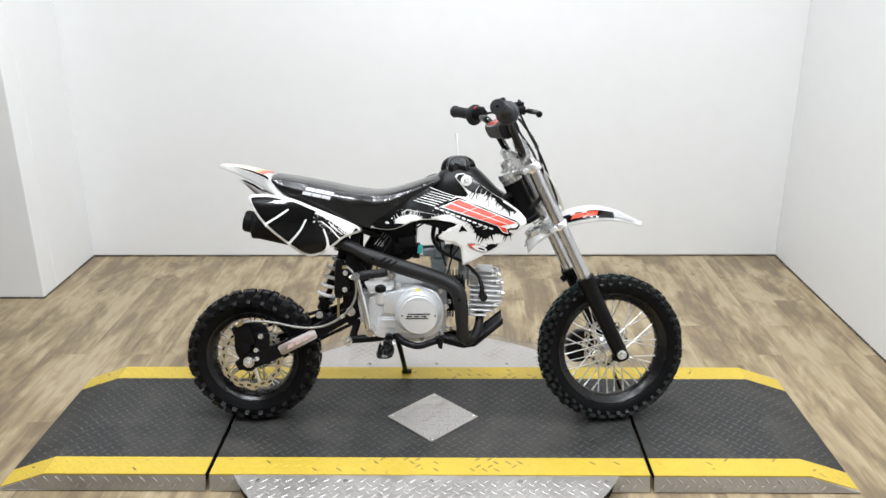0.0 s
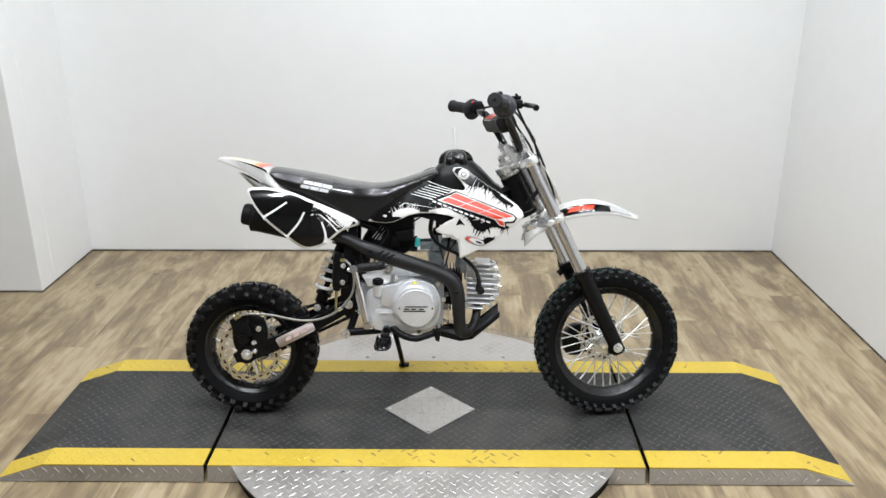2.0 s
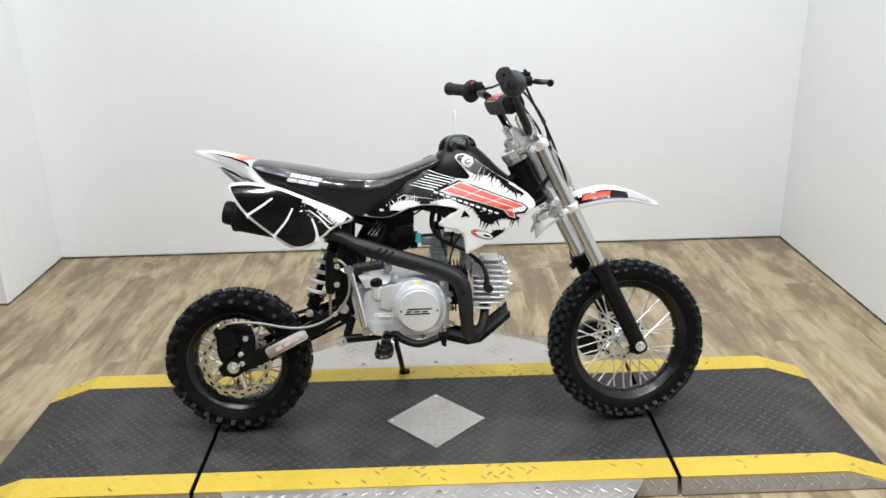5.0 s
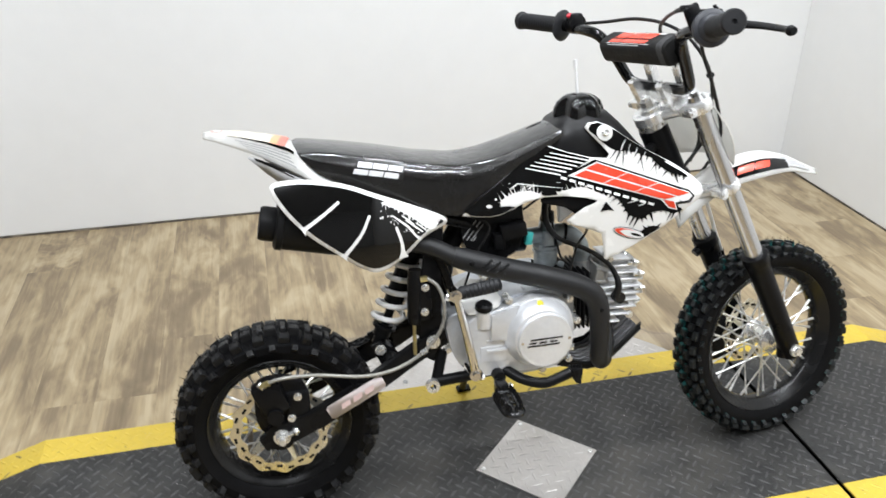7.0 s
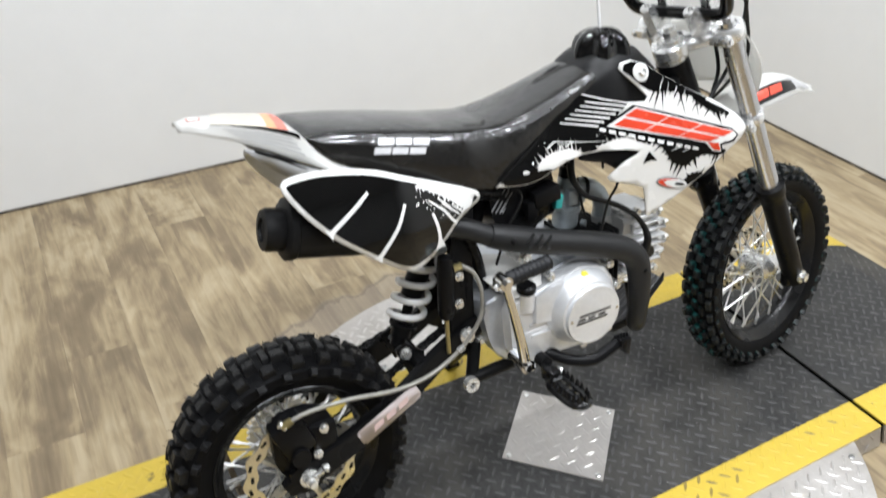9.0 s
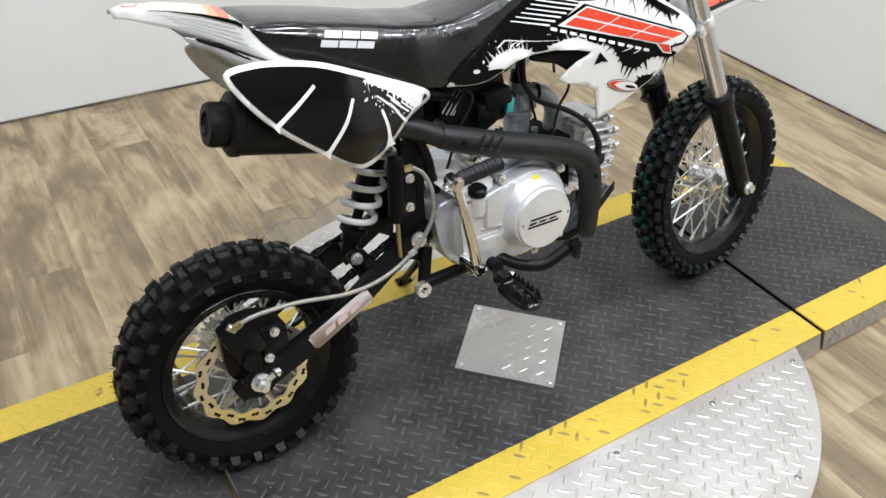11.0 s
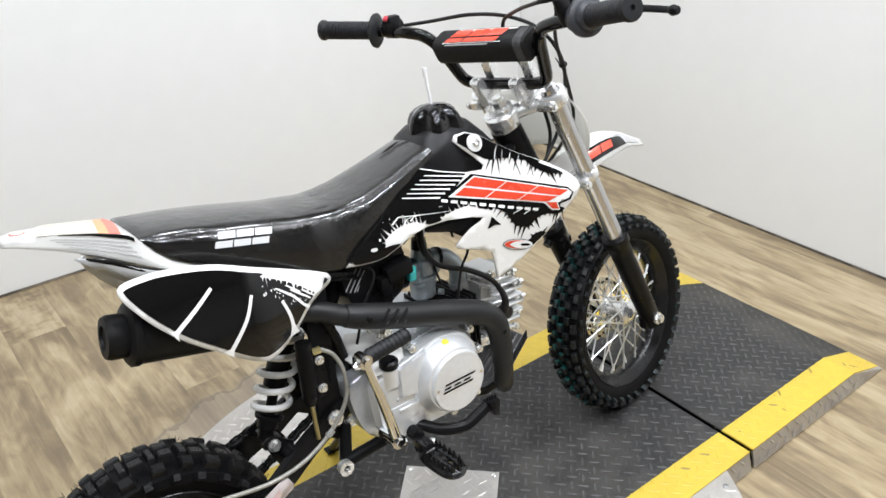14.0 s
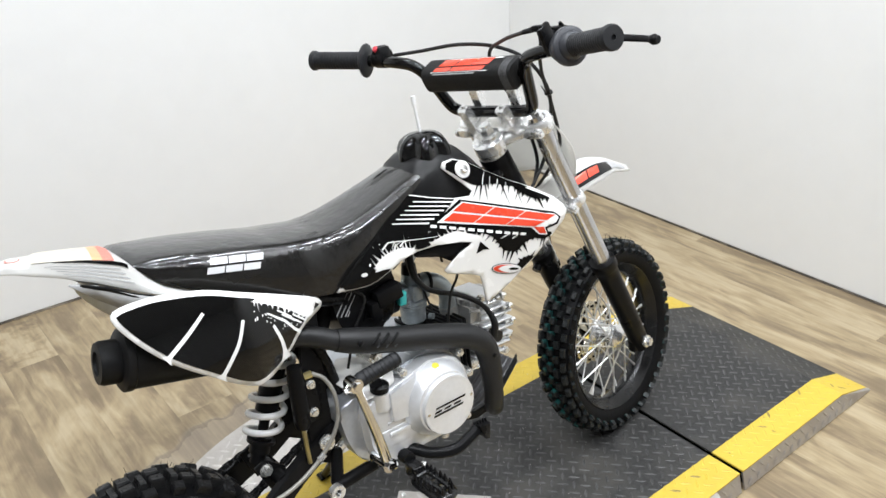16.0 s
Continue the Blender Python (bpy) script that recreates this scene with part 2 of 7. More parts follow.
def wood_material():
    m = bpy.data.materials.new("weathered_oak_plank")
    m.use_nodes = True
    nt = m.node_tree
    N, Lk = nt.nodes.new, nt.links.new
    b = nt.nodes["Principled BSDF"]
    tc, info = N("ShaderNodeTexCoord"), N("ShaderNodeObjectInfo")
    sh = N("ShaderNodeVectorMath")
    sh.operation = "MULTIPLY_ADD"
    comb = N("ShaderNodeCombineXYZ")
    for i in range(3):
        Lk(info.outputs["Random"], comb.inputs[i])
    Lk(comb.outputs[0], sh.inputs[0])
    sh.inputs[1].default_value = (29.0, 83.0, 17.0)
    Lk(tc.outputs["Object"], sh.inputs[2])

    def noise_at(scale, stretch, detail=6, distort=0.0):
        mp = N("ShaderNodeMapping")
        mp.inputs["Scale"].default_value = stretch
        Lk(sh.outputs[0], mp.inputs["Vector"])
        n = N("ShaderNodeTexNoise")
        n.inputs["Scale"].default_value, n.inputs["Detail"].default_value, n.inputs["Distortion"].default_value = scale, detail, distort
        Lk(mp.outputs["Vector"], n.inputs["Vector"])
        return n.outputs["Fac"]

    patch = noise_at(7.5, (1.0, 0.22, 1.0), 9, 0.9)
    blotch = noise_at(21.0, (1.0, 0.30, 1.0), 7, 1.3)
    streak = noise_at(60.0, (1.0, 0.05, 1.0), 6, 0.6)
    fine = noise_at(130.0, (1.0, 0.03, 1.0), 3)
    knots = noise_at(9.0, (1.0, 0.5, 1.0), 2, 0.2)
    a1 = N("ShaderNodeMath")
    a1.operation = "MULTIPLY_ADD"
    Lk(streak, a1.inputs[0])
    a1.inputs[1].default_value = 0.30
    Lk(patch, a1.inputs[2])
    a2 = N("ShaderNodeMath")
    a2.operation = "MULTIPLY_ADD"
    Lk(info.outputs["Random"], a2.inputs[0])
    a2.inputs[1].default_value = 0.015
    Lk(a1.outputs[0], a2.inputs[2])
    a3 = N("ShaderNodeMath")
    a3.operation = "MULTIPLY_ADD"
    Lk(blotch, a3.inputs[0])
    a3.inputs[1].default_value = 0.40
    Lk(a2.outputs[0], a3.inputs[2])
    ramp = N("ShaderNodeValToRGB")
    el = ramp.color_ramp.elements
    el[0].position, el[0].color = 0.64, (0.166, 0.121, 0.070, 1)
    el[1].position, el[1].color = 1.04, (0.405, 0.325, 0.205, 1)
    for pos, c in ((0.77, (0.206, 0.154, 0.092, 1)), (0.84, (0.268, 0.203, 0.118, 1)), (0.91, (0.335, 0.260, 0.152, 1))):
        e = el.new(pos)
        e.color = c
    Lk(a3.outputs[0], ramp.inputs["Fac"])
    kr = N("ShaderNodeMapRange")
    kr.inputs["From Min"].default_value, kr.inputs["From Max"].default_value = 0.70, 0.80
    Lk(knots, kr.inputs["Value"])
    mx = N("ShaderNodeMix")
    mx.data_type = "RGBA"
    Lk(kr.outputs["Result"], mx.inputs[0])
    Lk(ramp.outputs["Color"], mx.inputs[6])
    mx.inputs[7].default_value = (0.10, 0.07, 0.045, 1)
    # small ring-shaped knots
    kv = N("ShaderNodeTexVoronoi")
    kv.inputs["Scale"].default_value = 3.4
    kw = N("ShaderNodeMapping")
    kw.inputs["Scale"].default_value = (1.5, 0.8, 1.0)
    Lk(sh.outputs[0], kw.inputs["Vector"])
    Lk(kw.outputs["Vector"], kv.inputs["Vector"])
    ring = N("ShaderNodeValToRGB")
    re_ = ring.color_ramp.elements
    re_[0].position, re_[0].color = 0.018, (0.45, 0.45, 0.45, 1)
    re_[1].position, re_[1].color = 0.075, (0, 0, 0, 1)
    mid_ring = re_.new(0.040)
    mid_ring.color = (0.7, 0.7, 0.7, 1)
    Lk(kv.outputs["Distance"], ring.inputs["Fac"])
    mk = N("ShaderNodeMix")
    mk.data_type = "RGBA"
    Lk(ring.outputs["Color"], mk.inputs[0])
    Lk(mx.outputs[2], mk.inputs[6])
    mk.inputs[7].default_value = (0.115, 0.082, 0.045, 1)
    # dusty worn ring round the turntable
    geo = N("ShaderNodeNewGeometry")
    away = N("ShaderNodeVectorMath")
    away.operation = "DISTANCE"
    Lk(geo.outputs["Position"], away.inputs[0])
    away.inputs[1].default_value = (0.005, 0.035, 0.0)
    rough_n = N("ShaderNodeTexNoise")
    rough_n.inputs["Scale"].default_value, rough_n.inputs["Detail"].default_value = 11.0, 5
    Lk(geo.outputs["Position"], rough_n.inputs["Vector"])
    wob = N("ShaderNodeMath")
    wob.operation = "MULTIPLY_ADD"
    Lk(rough_n.outputs["Fac"], wob.inputs[0])
    wob.inputs[1].default_value = 0.10
    Lk(away.outputs["Value"], wob.inputs[2])
    dr = N("ShaderNodeMapRange")
    dr.inputs["From Min"].default_value, dr.inputs["From Max"].default_value = 0.795, 0.775
    dr.inputs["To Min"].default_value, dr.inputs["To Max"].default_value = 0.0, 0.5
    Lk(wob.outputs[0], dr.inputs["Value"])
    parts = N("ShaderNodeSeparateXYZ")
    Lk(geo.outputs["Position"], parts.inputs[0])
    back = N("ShaderNodeMapRange")
    back.inputs["From Min"].default_value, back.inputs["From Max"].default_value = 0.42, 0.55
    Lk(parts.outputs["Y"], back.inputs["Value"])
    dust = N("ShaderNodeMath")
    dust.operation = "MULTIPLY"
    Lk(dr.outputs["Result"], dust.inputs[0])
    Lk(back.outputs["Result"], dust.inputs[1])
    md = N("ShaderNodeMix")
    md.data_type = "RGBA"
    Lk(dust.outputs[0], md.inputs[0])
    Lk(mk.outputs[2], md.inputs[6])
    md.inputs[7].default_value = (0.285, 0.240, 0.190, 1)
    near = N("ShaderNodeMath")
    near.operation = "COMPARE"
    Lk(wob.outputs[0], near.inputs[0])
    near.inputs[1].default_value, near.inputs[2].default_value = 0.778, 0.006
    rim_mix = N("ShaderNodeMath")
    rim_mix.operation = "MULTIPLY"
    Lk(near.outputs[0], rim_mix.inputs[0])
    Lk(dust.outputs[0], rim_mix.inputs[1])
    me_ = N("ShaderNodeMix")
    me_.data_type = "RGBA"
    Lk(rim_mix.outputs[0], me_.inputs[0])
    Lk(md.outputs[2], me_.inputs[6])
    me_.inputs[7].default_value = (0.13, 0.10, 0.07, 1)
    mx = me_
    fr = N("ShaderNodeMapRange")
    fr.inputs["From Min"].default_value, fr.inputs["From Max"].default_value = 0.3, 0.7
    fr.inputs["To Min"].default_value, fr.inputs["To Max"].default_value = 0.9, 1.08
    Lk(fine, fr.inputs["Value"])
    sc = N("ShaderNodeVectorMath")
    sc.operation = "SCALE"
    Lk(mx.outputs[2], sc.inputs[0])
    Lk(fr.outputs["Result"], sc.inputs["Scale"])
    Lk(sc.outputs[0], b.inputs["Base Color"])
    b.inputs["Roughness"].default_value = 0.42
    bp = N("ShaderNodeBump")
    bp.inputs["Strength"].default_value, bp.inputs["Distance"].default_value = 0.12, 0.002
    Lk(streak, bp.inputs["Height"])
    Lk(bp.outputs["Normal"], b.inputs["Normal"])
    return m


M_WOOD = wood_material()


# ---- mesh helpers ----
def V(x, d, h):
    """A point of the motorcycle: x forward, d to its right, h up along its lean."""
    return Vector((x, -d, h))


def part(name, bm, mat, parent=None, label="", smooth=True, angle=38, matrix=None, solid=0.0, offset=-1.0, face=None):
    if matrix is not None:
        bm.transform(matrix)
    bmesh.ops.recalc_face_normals(bm, faces=bm.faces)
    if face is not None:
        bm.normal_update()
        if sum(f.normal.dot(Vector(face)) * f.calc_area() for f in bm.faces) < 0:
            bmesh.ops.reverse_faces(bm, faces=bm.faces)
    me = bpy.data.meshes.new(name)
    bm.to_mesh(me)
    bm.free()
    mats = mat if isinstance(mat, (list, tuple)) else [mat]
    for one in mats:
        me.materials.append(one)
    if smooth:
        me.polygons.foreach_set("use_smooth", [True] * len(me.polygons))
        me.set_sharp_from_angle(angle=radians(angle))
    ob = new(name, me)
    if parent is not None:
        ob.parent = parent
    if label:
        tagged(ob, label)
    if solid:
        mod = ob.modifiers.new("thickness", "SOLIDIFY")
        mod.thickness, mod.offset = solid, offset
    return ob


def spline(points, n=6, closed=False):
    """Catmull-Rom through the control points."""
    pts = [Vector(p) for p in points]
    out, k = [], len(pts)
    for i in range(k if closed else k - 1):
        p0 = pts[(i - 1) % k] if closed or i > 0 else pts[0] * 2 - pts[1]
        p1, p2 = pts[i], pts[(i + 1) % k]
        p3 = pts[(i + 2) % k] if closed or i + 2 < k else pts[-1] * 2 - pts[-2]
        for j in range(n):
            t = j / n
            out.append(0.5 * ((2 * p1) + (p2 - p0) * t + (2 * p0 - 5 * p1 + 4 * p2 - p3) * t * t + (3 * p1 - p0 - 3 * p2 + p3) * t ** 3))
    if not closed:
        out.append(pts[-1])
    return out


def bridge(bm, a, b, closed=True, mat=0):
    k = len(a)
    for i in range(k if closed else k - 1):
        f = bm.faces.new((a[i], a[(i + 1) % k], b[(i + 1) % k], b[i]))
        f.material_index = mat


def loft(bm, rings, closed=True, cap=True, mat=0):
    vs = [[bm.verts.new(p) for p in r] for r in rings]
    for a, b in zip(vs, vs[1:]):
        bridge(bm, a, b, closed, mat)
    if cap and closed:
        bm.faces.new(list(reversed(vs[0]))).material_index = mat
        bm.faces.new(vs[-1]).material_index = mat
    return vs


def tube(bm, points, r, seg=12, n=0, squash=1.0, cap=True, mat=0):
    """A round bar along points; r is one radius or one for each point; n smooths the line."""
    pts = [Vector(p) for p in points]
    rad = list(r) if isinstance(r, (list, tuple)) else [r] * len(pts)
    if n:
        rad = [v.x for v in spline([(q, 0, 0) for q in rad], n)]
        pts = spline(pts, n)
    rings, side = [], None
    for i, p in enumerate(pts):
        t = (pts[min(i + 1, len(pts) - 1)] - pts[max(i - 1, 0)]).normalized()
        if side is None:
            side = t.orthogonal().normalized()
        side = (side - t * side.dot(t)).normalized()
        up = t.cross(side)
        rings.append([p + (side * math.cos(a) + up * math.sin(a) * squash) * rad[i] for a in (2 * math.pi * k / seg for k in range(seg))])
    return loft(bm, rings, True, cap, mat)


def lathe(bm, profile, centre, axis, seg=32, mat=0, closed=False):
    """profile: (radius, distance along axis)."""
    c, ax = Vector(centre), Vector(axis).normalized()
    s = ax.orthogonal().normalized()
    u = ax.cross(s)
    rings = []
    for r, a in profile:
        rings.append([c + ax * a + (s * math.cos(q) + u * math.sin(q)) * max(r, 1e-4) for q in (2 * math.pi * k / seg for k in range(seg))])
    if closed:
        rings.append(rings[0])
        vs = loft(bm, rings, True, False, mat)
        bmesh.ops.remove_doubles(bm, verts=vs[0] + vs[-1], dist=1e-6)
    else:
        loft(bm, rings, True, True, mat)


def box(bm, centre, size, bevel=0.0, rot=None, seg=2, mat=0):
    m = Matrix.Translation(centre) @ (rot.to_4x4() if rot is not None else Matrix()) @ Matrix.Diagonal((*size, 1))
    g = bmesh.ops.create_cube(bm, size=1, matrix=m)
    for f in {f for v in g["verts"] for f in v.link_faces}:
        f.material_index = mat
    if bevel:
        bmesh.ops.bevel(bm, geom=list({e for v in g["verts"] for e in v.link_edges}), offset=bevel, segments=seg, affect="EDGES", profile=0.5)


def prism(bm, outline, d0, d1, bevel=0.0, mat=0, seg=2):
    """An outline of (x, h) between two distances to the right."""
    a = [bm.verts.new(V(x, d0, h)) for x, h in outline]
    b = [bm.verts.new(V(x, d1, h)) for x, h in outline]
    bridge(bm, a, b, True, mat)
    f0, f1 = bm.faces.new(list(reversed(a))), bm.faces.new(b)
    f0.material_index = f1.material_index = mat
    if bevel:
        bmesh.ops.bevel(bm, geom=list(f1.edges) + list(f0.edges), offset=bevel, segments=seg, affect="EDGES", profile=0.5)


def inside(x, y, poly):
    ok, j = False, len(poly) - 1
    for i in range(len(poly)):
        (xi, yi), (xj, yj) = poly[i], poly[j]
        if (yi > y) != (yj > y) and x < (xj - xi) * (y - yi) / (yj - yi) + xi:
            ok = not ok
        j = i
    return ok


def sheet(bm, outline, depth, lift=0.0, step=0.012, mat=0):
    """A skin over an outline of (x, h), curved by depth(x, h)."""
    from mathutils import geometry
    pts = [Vector((p[0], p[1])) for p in outline]
    k = len(pts)
    edges = [(i, (i + 1) % k) for i in range(k)]
    xs, ys = [p.x for p in pts], [p.y for p in pts]
    poly = [(p.x, p.y) for p in pts]
    x = min(xs) + step * 0.5
    while x < max(xs):
        y = min(ys) + step * 0.5
        while y < max(ys):
            if inside(x, y, poly) and min((Vector((x, y)) - p).length for p in pts) > step * 0.35:
                pts.append(Vector((x, y)))
            y += step
        x += step
    vs, _, fs, *_ = geometry.delaunay_2d_cdt(pts, edges, [list(range(k))], 1, 1e-6)
    made = [bm.verts.new(V(v.x, depth(v.x, v.y) + lift, v.y)) for v in vs]
    for f in fs:
        if len(set(f)) > 2:
            bm.faces.new([made[i] for i in f]).material_index = mat


def smooth2(points, n=5):
    return [(p.x, p.y) for p in spline([(x, y, 0) for x, y in points], n, True)]


def bolt(bm, at, axis, r=0.007, length=0.006, mat=0):
    at, ax = Vector(at), Vector(axis).normalized()
    tube(bm, [at - ax * 0.003, at + ax * 0.0015], r * 1.35, 12, mat=mat)
    tube(bm, [at, at + ax * length], [r, r * 0.92], 6, mat=mat)


def new_bm():
    return bmesh.new()


def pill(cx, cy, a, b, turn=0, n=20):
    c, s = math.cos(radians(turn)), math.sin(radians(turn))
    return [(cx + a * math.cos(q) * c - b * math.sin(q) * s, cy + a * math.cos(q) * s + b * math.sin(q) * c)
            for q in (2 * math.pi * k / n for k in range(n))]


# ---- room ----
BACK_Y, RIGHT_X, LEFT_X, JOG_Y = 1.605, 1.643, -1.700, 1.085
FRONT_Y, FAR_LEFT_X, T = -4.2, -3.6, 0.12


def slab(name, x0, x1, y0, y1, z0, z1, mat, label, category="wall"):
    bm = new_bm()
    box(bm, ((x0 + x1) / 2, (y0 + y1) / 2, (z0 + z1) / 2), (x1 - x0, y1 - y0, z1 - z0), 0.003, seg=1)
    ob = part(name, bm, mat, None, smooth=False)
    return tagged(ob, label, category, kind="structure")


slab("wall_back", LEFT_X - T, RIGHT_X + T, BACK_Y, BACK_Y + T, 0.006, CEILING_Z, M_WALL, "smooth white painted wall behind the motorcycle")
slab("wall_right", RIGHT_X, RIGHT_X + T, FRONT_Y, BACK_Y, 0.006, CEILING_Z, M_WALL, "smooth white painted side wall of the booth")
slab("wall_left", LEFT_X - T, LEFT_X, JOG_Y + T, BACK_Y, 0.006, CEILING_Z, M_WALL, "short white painted side wall of the booth")
slab("wall_jog", FAR_LEFT_X, LEFT_X, JOG_Y, JOG_Y + T, 0.006, CEILING_Z, M_WALL, "white painted wall that turns away from the booth")
# unseen walls and ceiling, added to close the room; their grey cuts fill
slab("wall_far_left", FAR_LEFT_X - T, FAR_LEFT_X, FRONT_Y, JOG_Y + T, 0.006, CEILING_Z, M_DIM, "unseen plain grey wall added to close the room")
slab("wall_front", FAR_LEFT_X - T, RIGHT_X + T, FRONT_Y - T, FRONT_Y, 0.006, CEILING_Z, M_DIM, "unseen plain grey wall added to close the room")
slab("ceiling", FAR_LEFT_X - T, RIGHT_X + T, FRONT_Y - T, BACK_Y + T, CEILING_Z, CEILING_Z + 0.1, M_CEIL, "unseen plain dark grey ceiling added above the lamp bars", "ceiling")
for x0, x1, y0, y1 in ((LEFT_X, RIGHT_X, BACK_Y - 0.002, BACK_Y + 0.03), (RIGHT_X - 0.002, RIGHT_X + 0.03, FRONT_Y, BACK_Y - 0.002),
                       (LEFT_X - 0.03, LEFT_X + 0.002, JOG_Y + 0.03, BACK_Y - 0.002), (FAR_LEFT_X, LEFT_X + 0.002, JOG_Y - 0.002, JOG_Y + 0.03)):
    slab("trim", x0, x1, y0, y1, -0.002, 0.0055, M_JOINT, "thin dark joint between wall and floor", "joint")


def ceiling_lamp(x, y, bright):
    root = tagged(new("ceiling_light"), "white ceiling lamp bar with three lit heads", "lamp", "ceiling lamp bars")
    root.location = (x, y, CEILING_Z)
    bm = new_bm()
    box(bm, (0, 0, -0.025), (1.2, 0.10, 0.05), 0.008)
    part("housing", bm, M_LAMP_BODY, root)
    for k in (-0.46, 0.0, 0.46):
        bm = new_bm()
        lathe(bm, [(0.05, -0.04), (0.088, -0.075), (0.088, -0.082), (0.082, -0.082)], (k, 0, 0), (0, 0, 1), 28)
        part("lamp_head", bm, M_LAMP_BODY, root)
        bm = new_bm()
        lathe(bm, [(0.080, -0.0835), (0.080, -0.086)], (k, 0, 0), (0, 0, 1), 28)
        part("diffuser", bm, M_GLOW, root)
        data = bpy.data.lights.new("lamp", "AREA")
        data.shape, data.size, data.energy, data.color = "DISK", 0.16, LAMP_POWER * bright / 3, LAMP_COLOUR
        lamp = new("lamp_head_light", data)
        lamp.location = (x + k, y, CEILING_Z - 0.090)


for spot in LAMP_SPOTS:
    ceiling_lamp(*spot)


# ---- motorcycle ----
LEAN = 8.8
STEER = 9.0
bike = tagged(new("dirt_bike"), "small black and white dirt bike leaning on its side stand", "motorcycle")
bike.matrix_basis = Matrix.Translation((0, 0.055, 0.0515)) @ Matrix.Rotation(radians(-LEAN), 4, "X")
RIGHT = Vector((0, -1, 0))

# steering frame: fore (across the axis), right, up the axis
HEAD = Vector((0.235, 0, 0.77))
AXIS = Vector((-0.441, 0, 0.897)).normalized()
FORE = Vector((AXIS.z, 0, -AXIS.x))
STEERED = Matrix.Translation(HEAD) @ Matrix.Rotation(radians(STEER), 4, AXIS) @ Matrix.Translation(-HEAD)
# the fork and bars lean a little less than the frame
PIVOT = HEAD + FORE * 0.053 - AXIS * 0.632
FORK_LEAN = Matrix.Translation(PIVOT) @ Matrix.Rotation(radians(1.45), 4, FORE) @ Matrix.Translation(-PIVOT)
TURNED = STEERED @ FORK_LEAN


def S(v, d, w):
    return HEAD + FORE * v + AXIS * w + RIGHT * d


# -- wheels --
def knob(verts, faces, ang, a, r, along, across, high, lean=0.0, taper=0.82):
    """A tread block at an angle round the wheel (axis y), a to the side, on radius r."""
    base = len(verts)
    er, et = Vector((math.sin(ang), 0, math.cos(ang))), Vector((math.cos(ang), 0, -math.sin(ang)))
    ey = Vector((0, 1, 0))
    nrm = (er * math.cos(lean) + ey * math.sin(lean)).normalized()
    side = (ey * math.cos(lean) - er * math.sin(lean)).normalized()
    c = er * r + ey * a
    for k, t in ((-0.4, 1.08), (0.75, 0.97), (1.0, taper)):
        for sx, sy in ((-1, -1), (1, -1), (1, 1), (-1, 1)):
            verts.append(c + nrm * high * k + et * (sx * along * 0.5 * t) + side * (sy * across * 0.5 * t))
    for q in (0, 4):
        for i in range(4):
            faces.append((base + q + i, base + q + (i + 1) % 4, base + q + 4 + (i + 1) % 4, base + q + 4 + i))
    faces.append(tuple(base + 8 + i for i in range(4)))


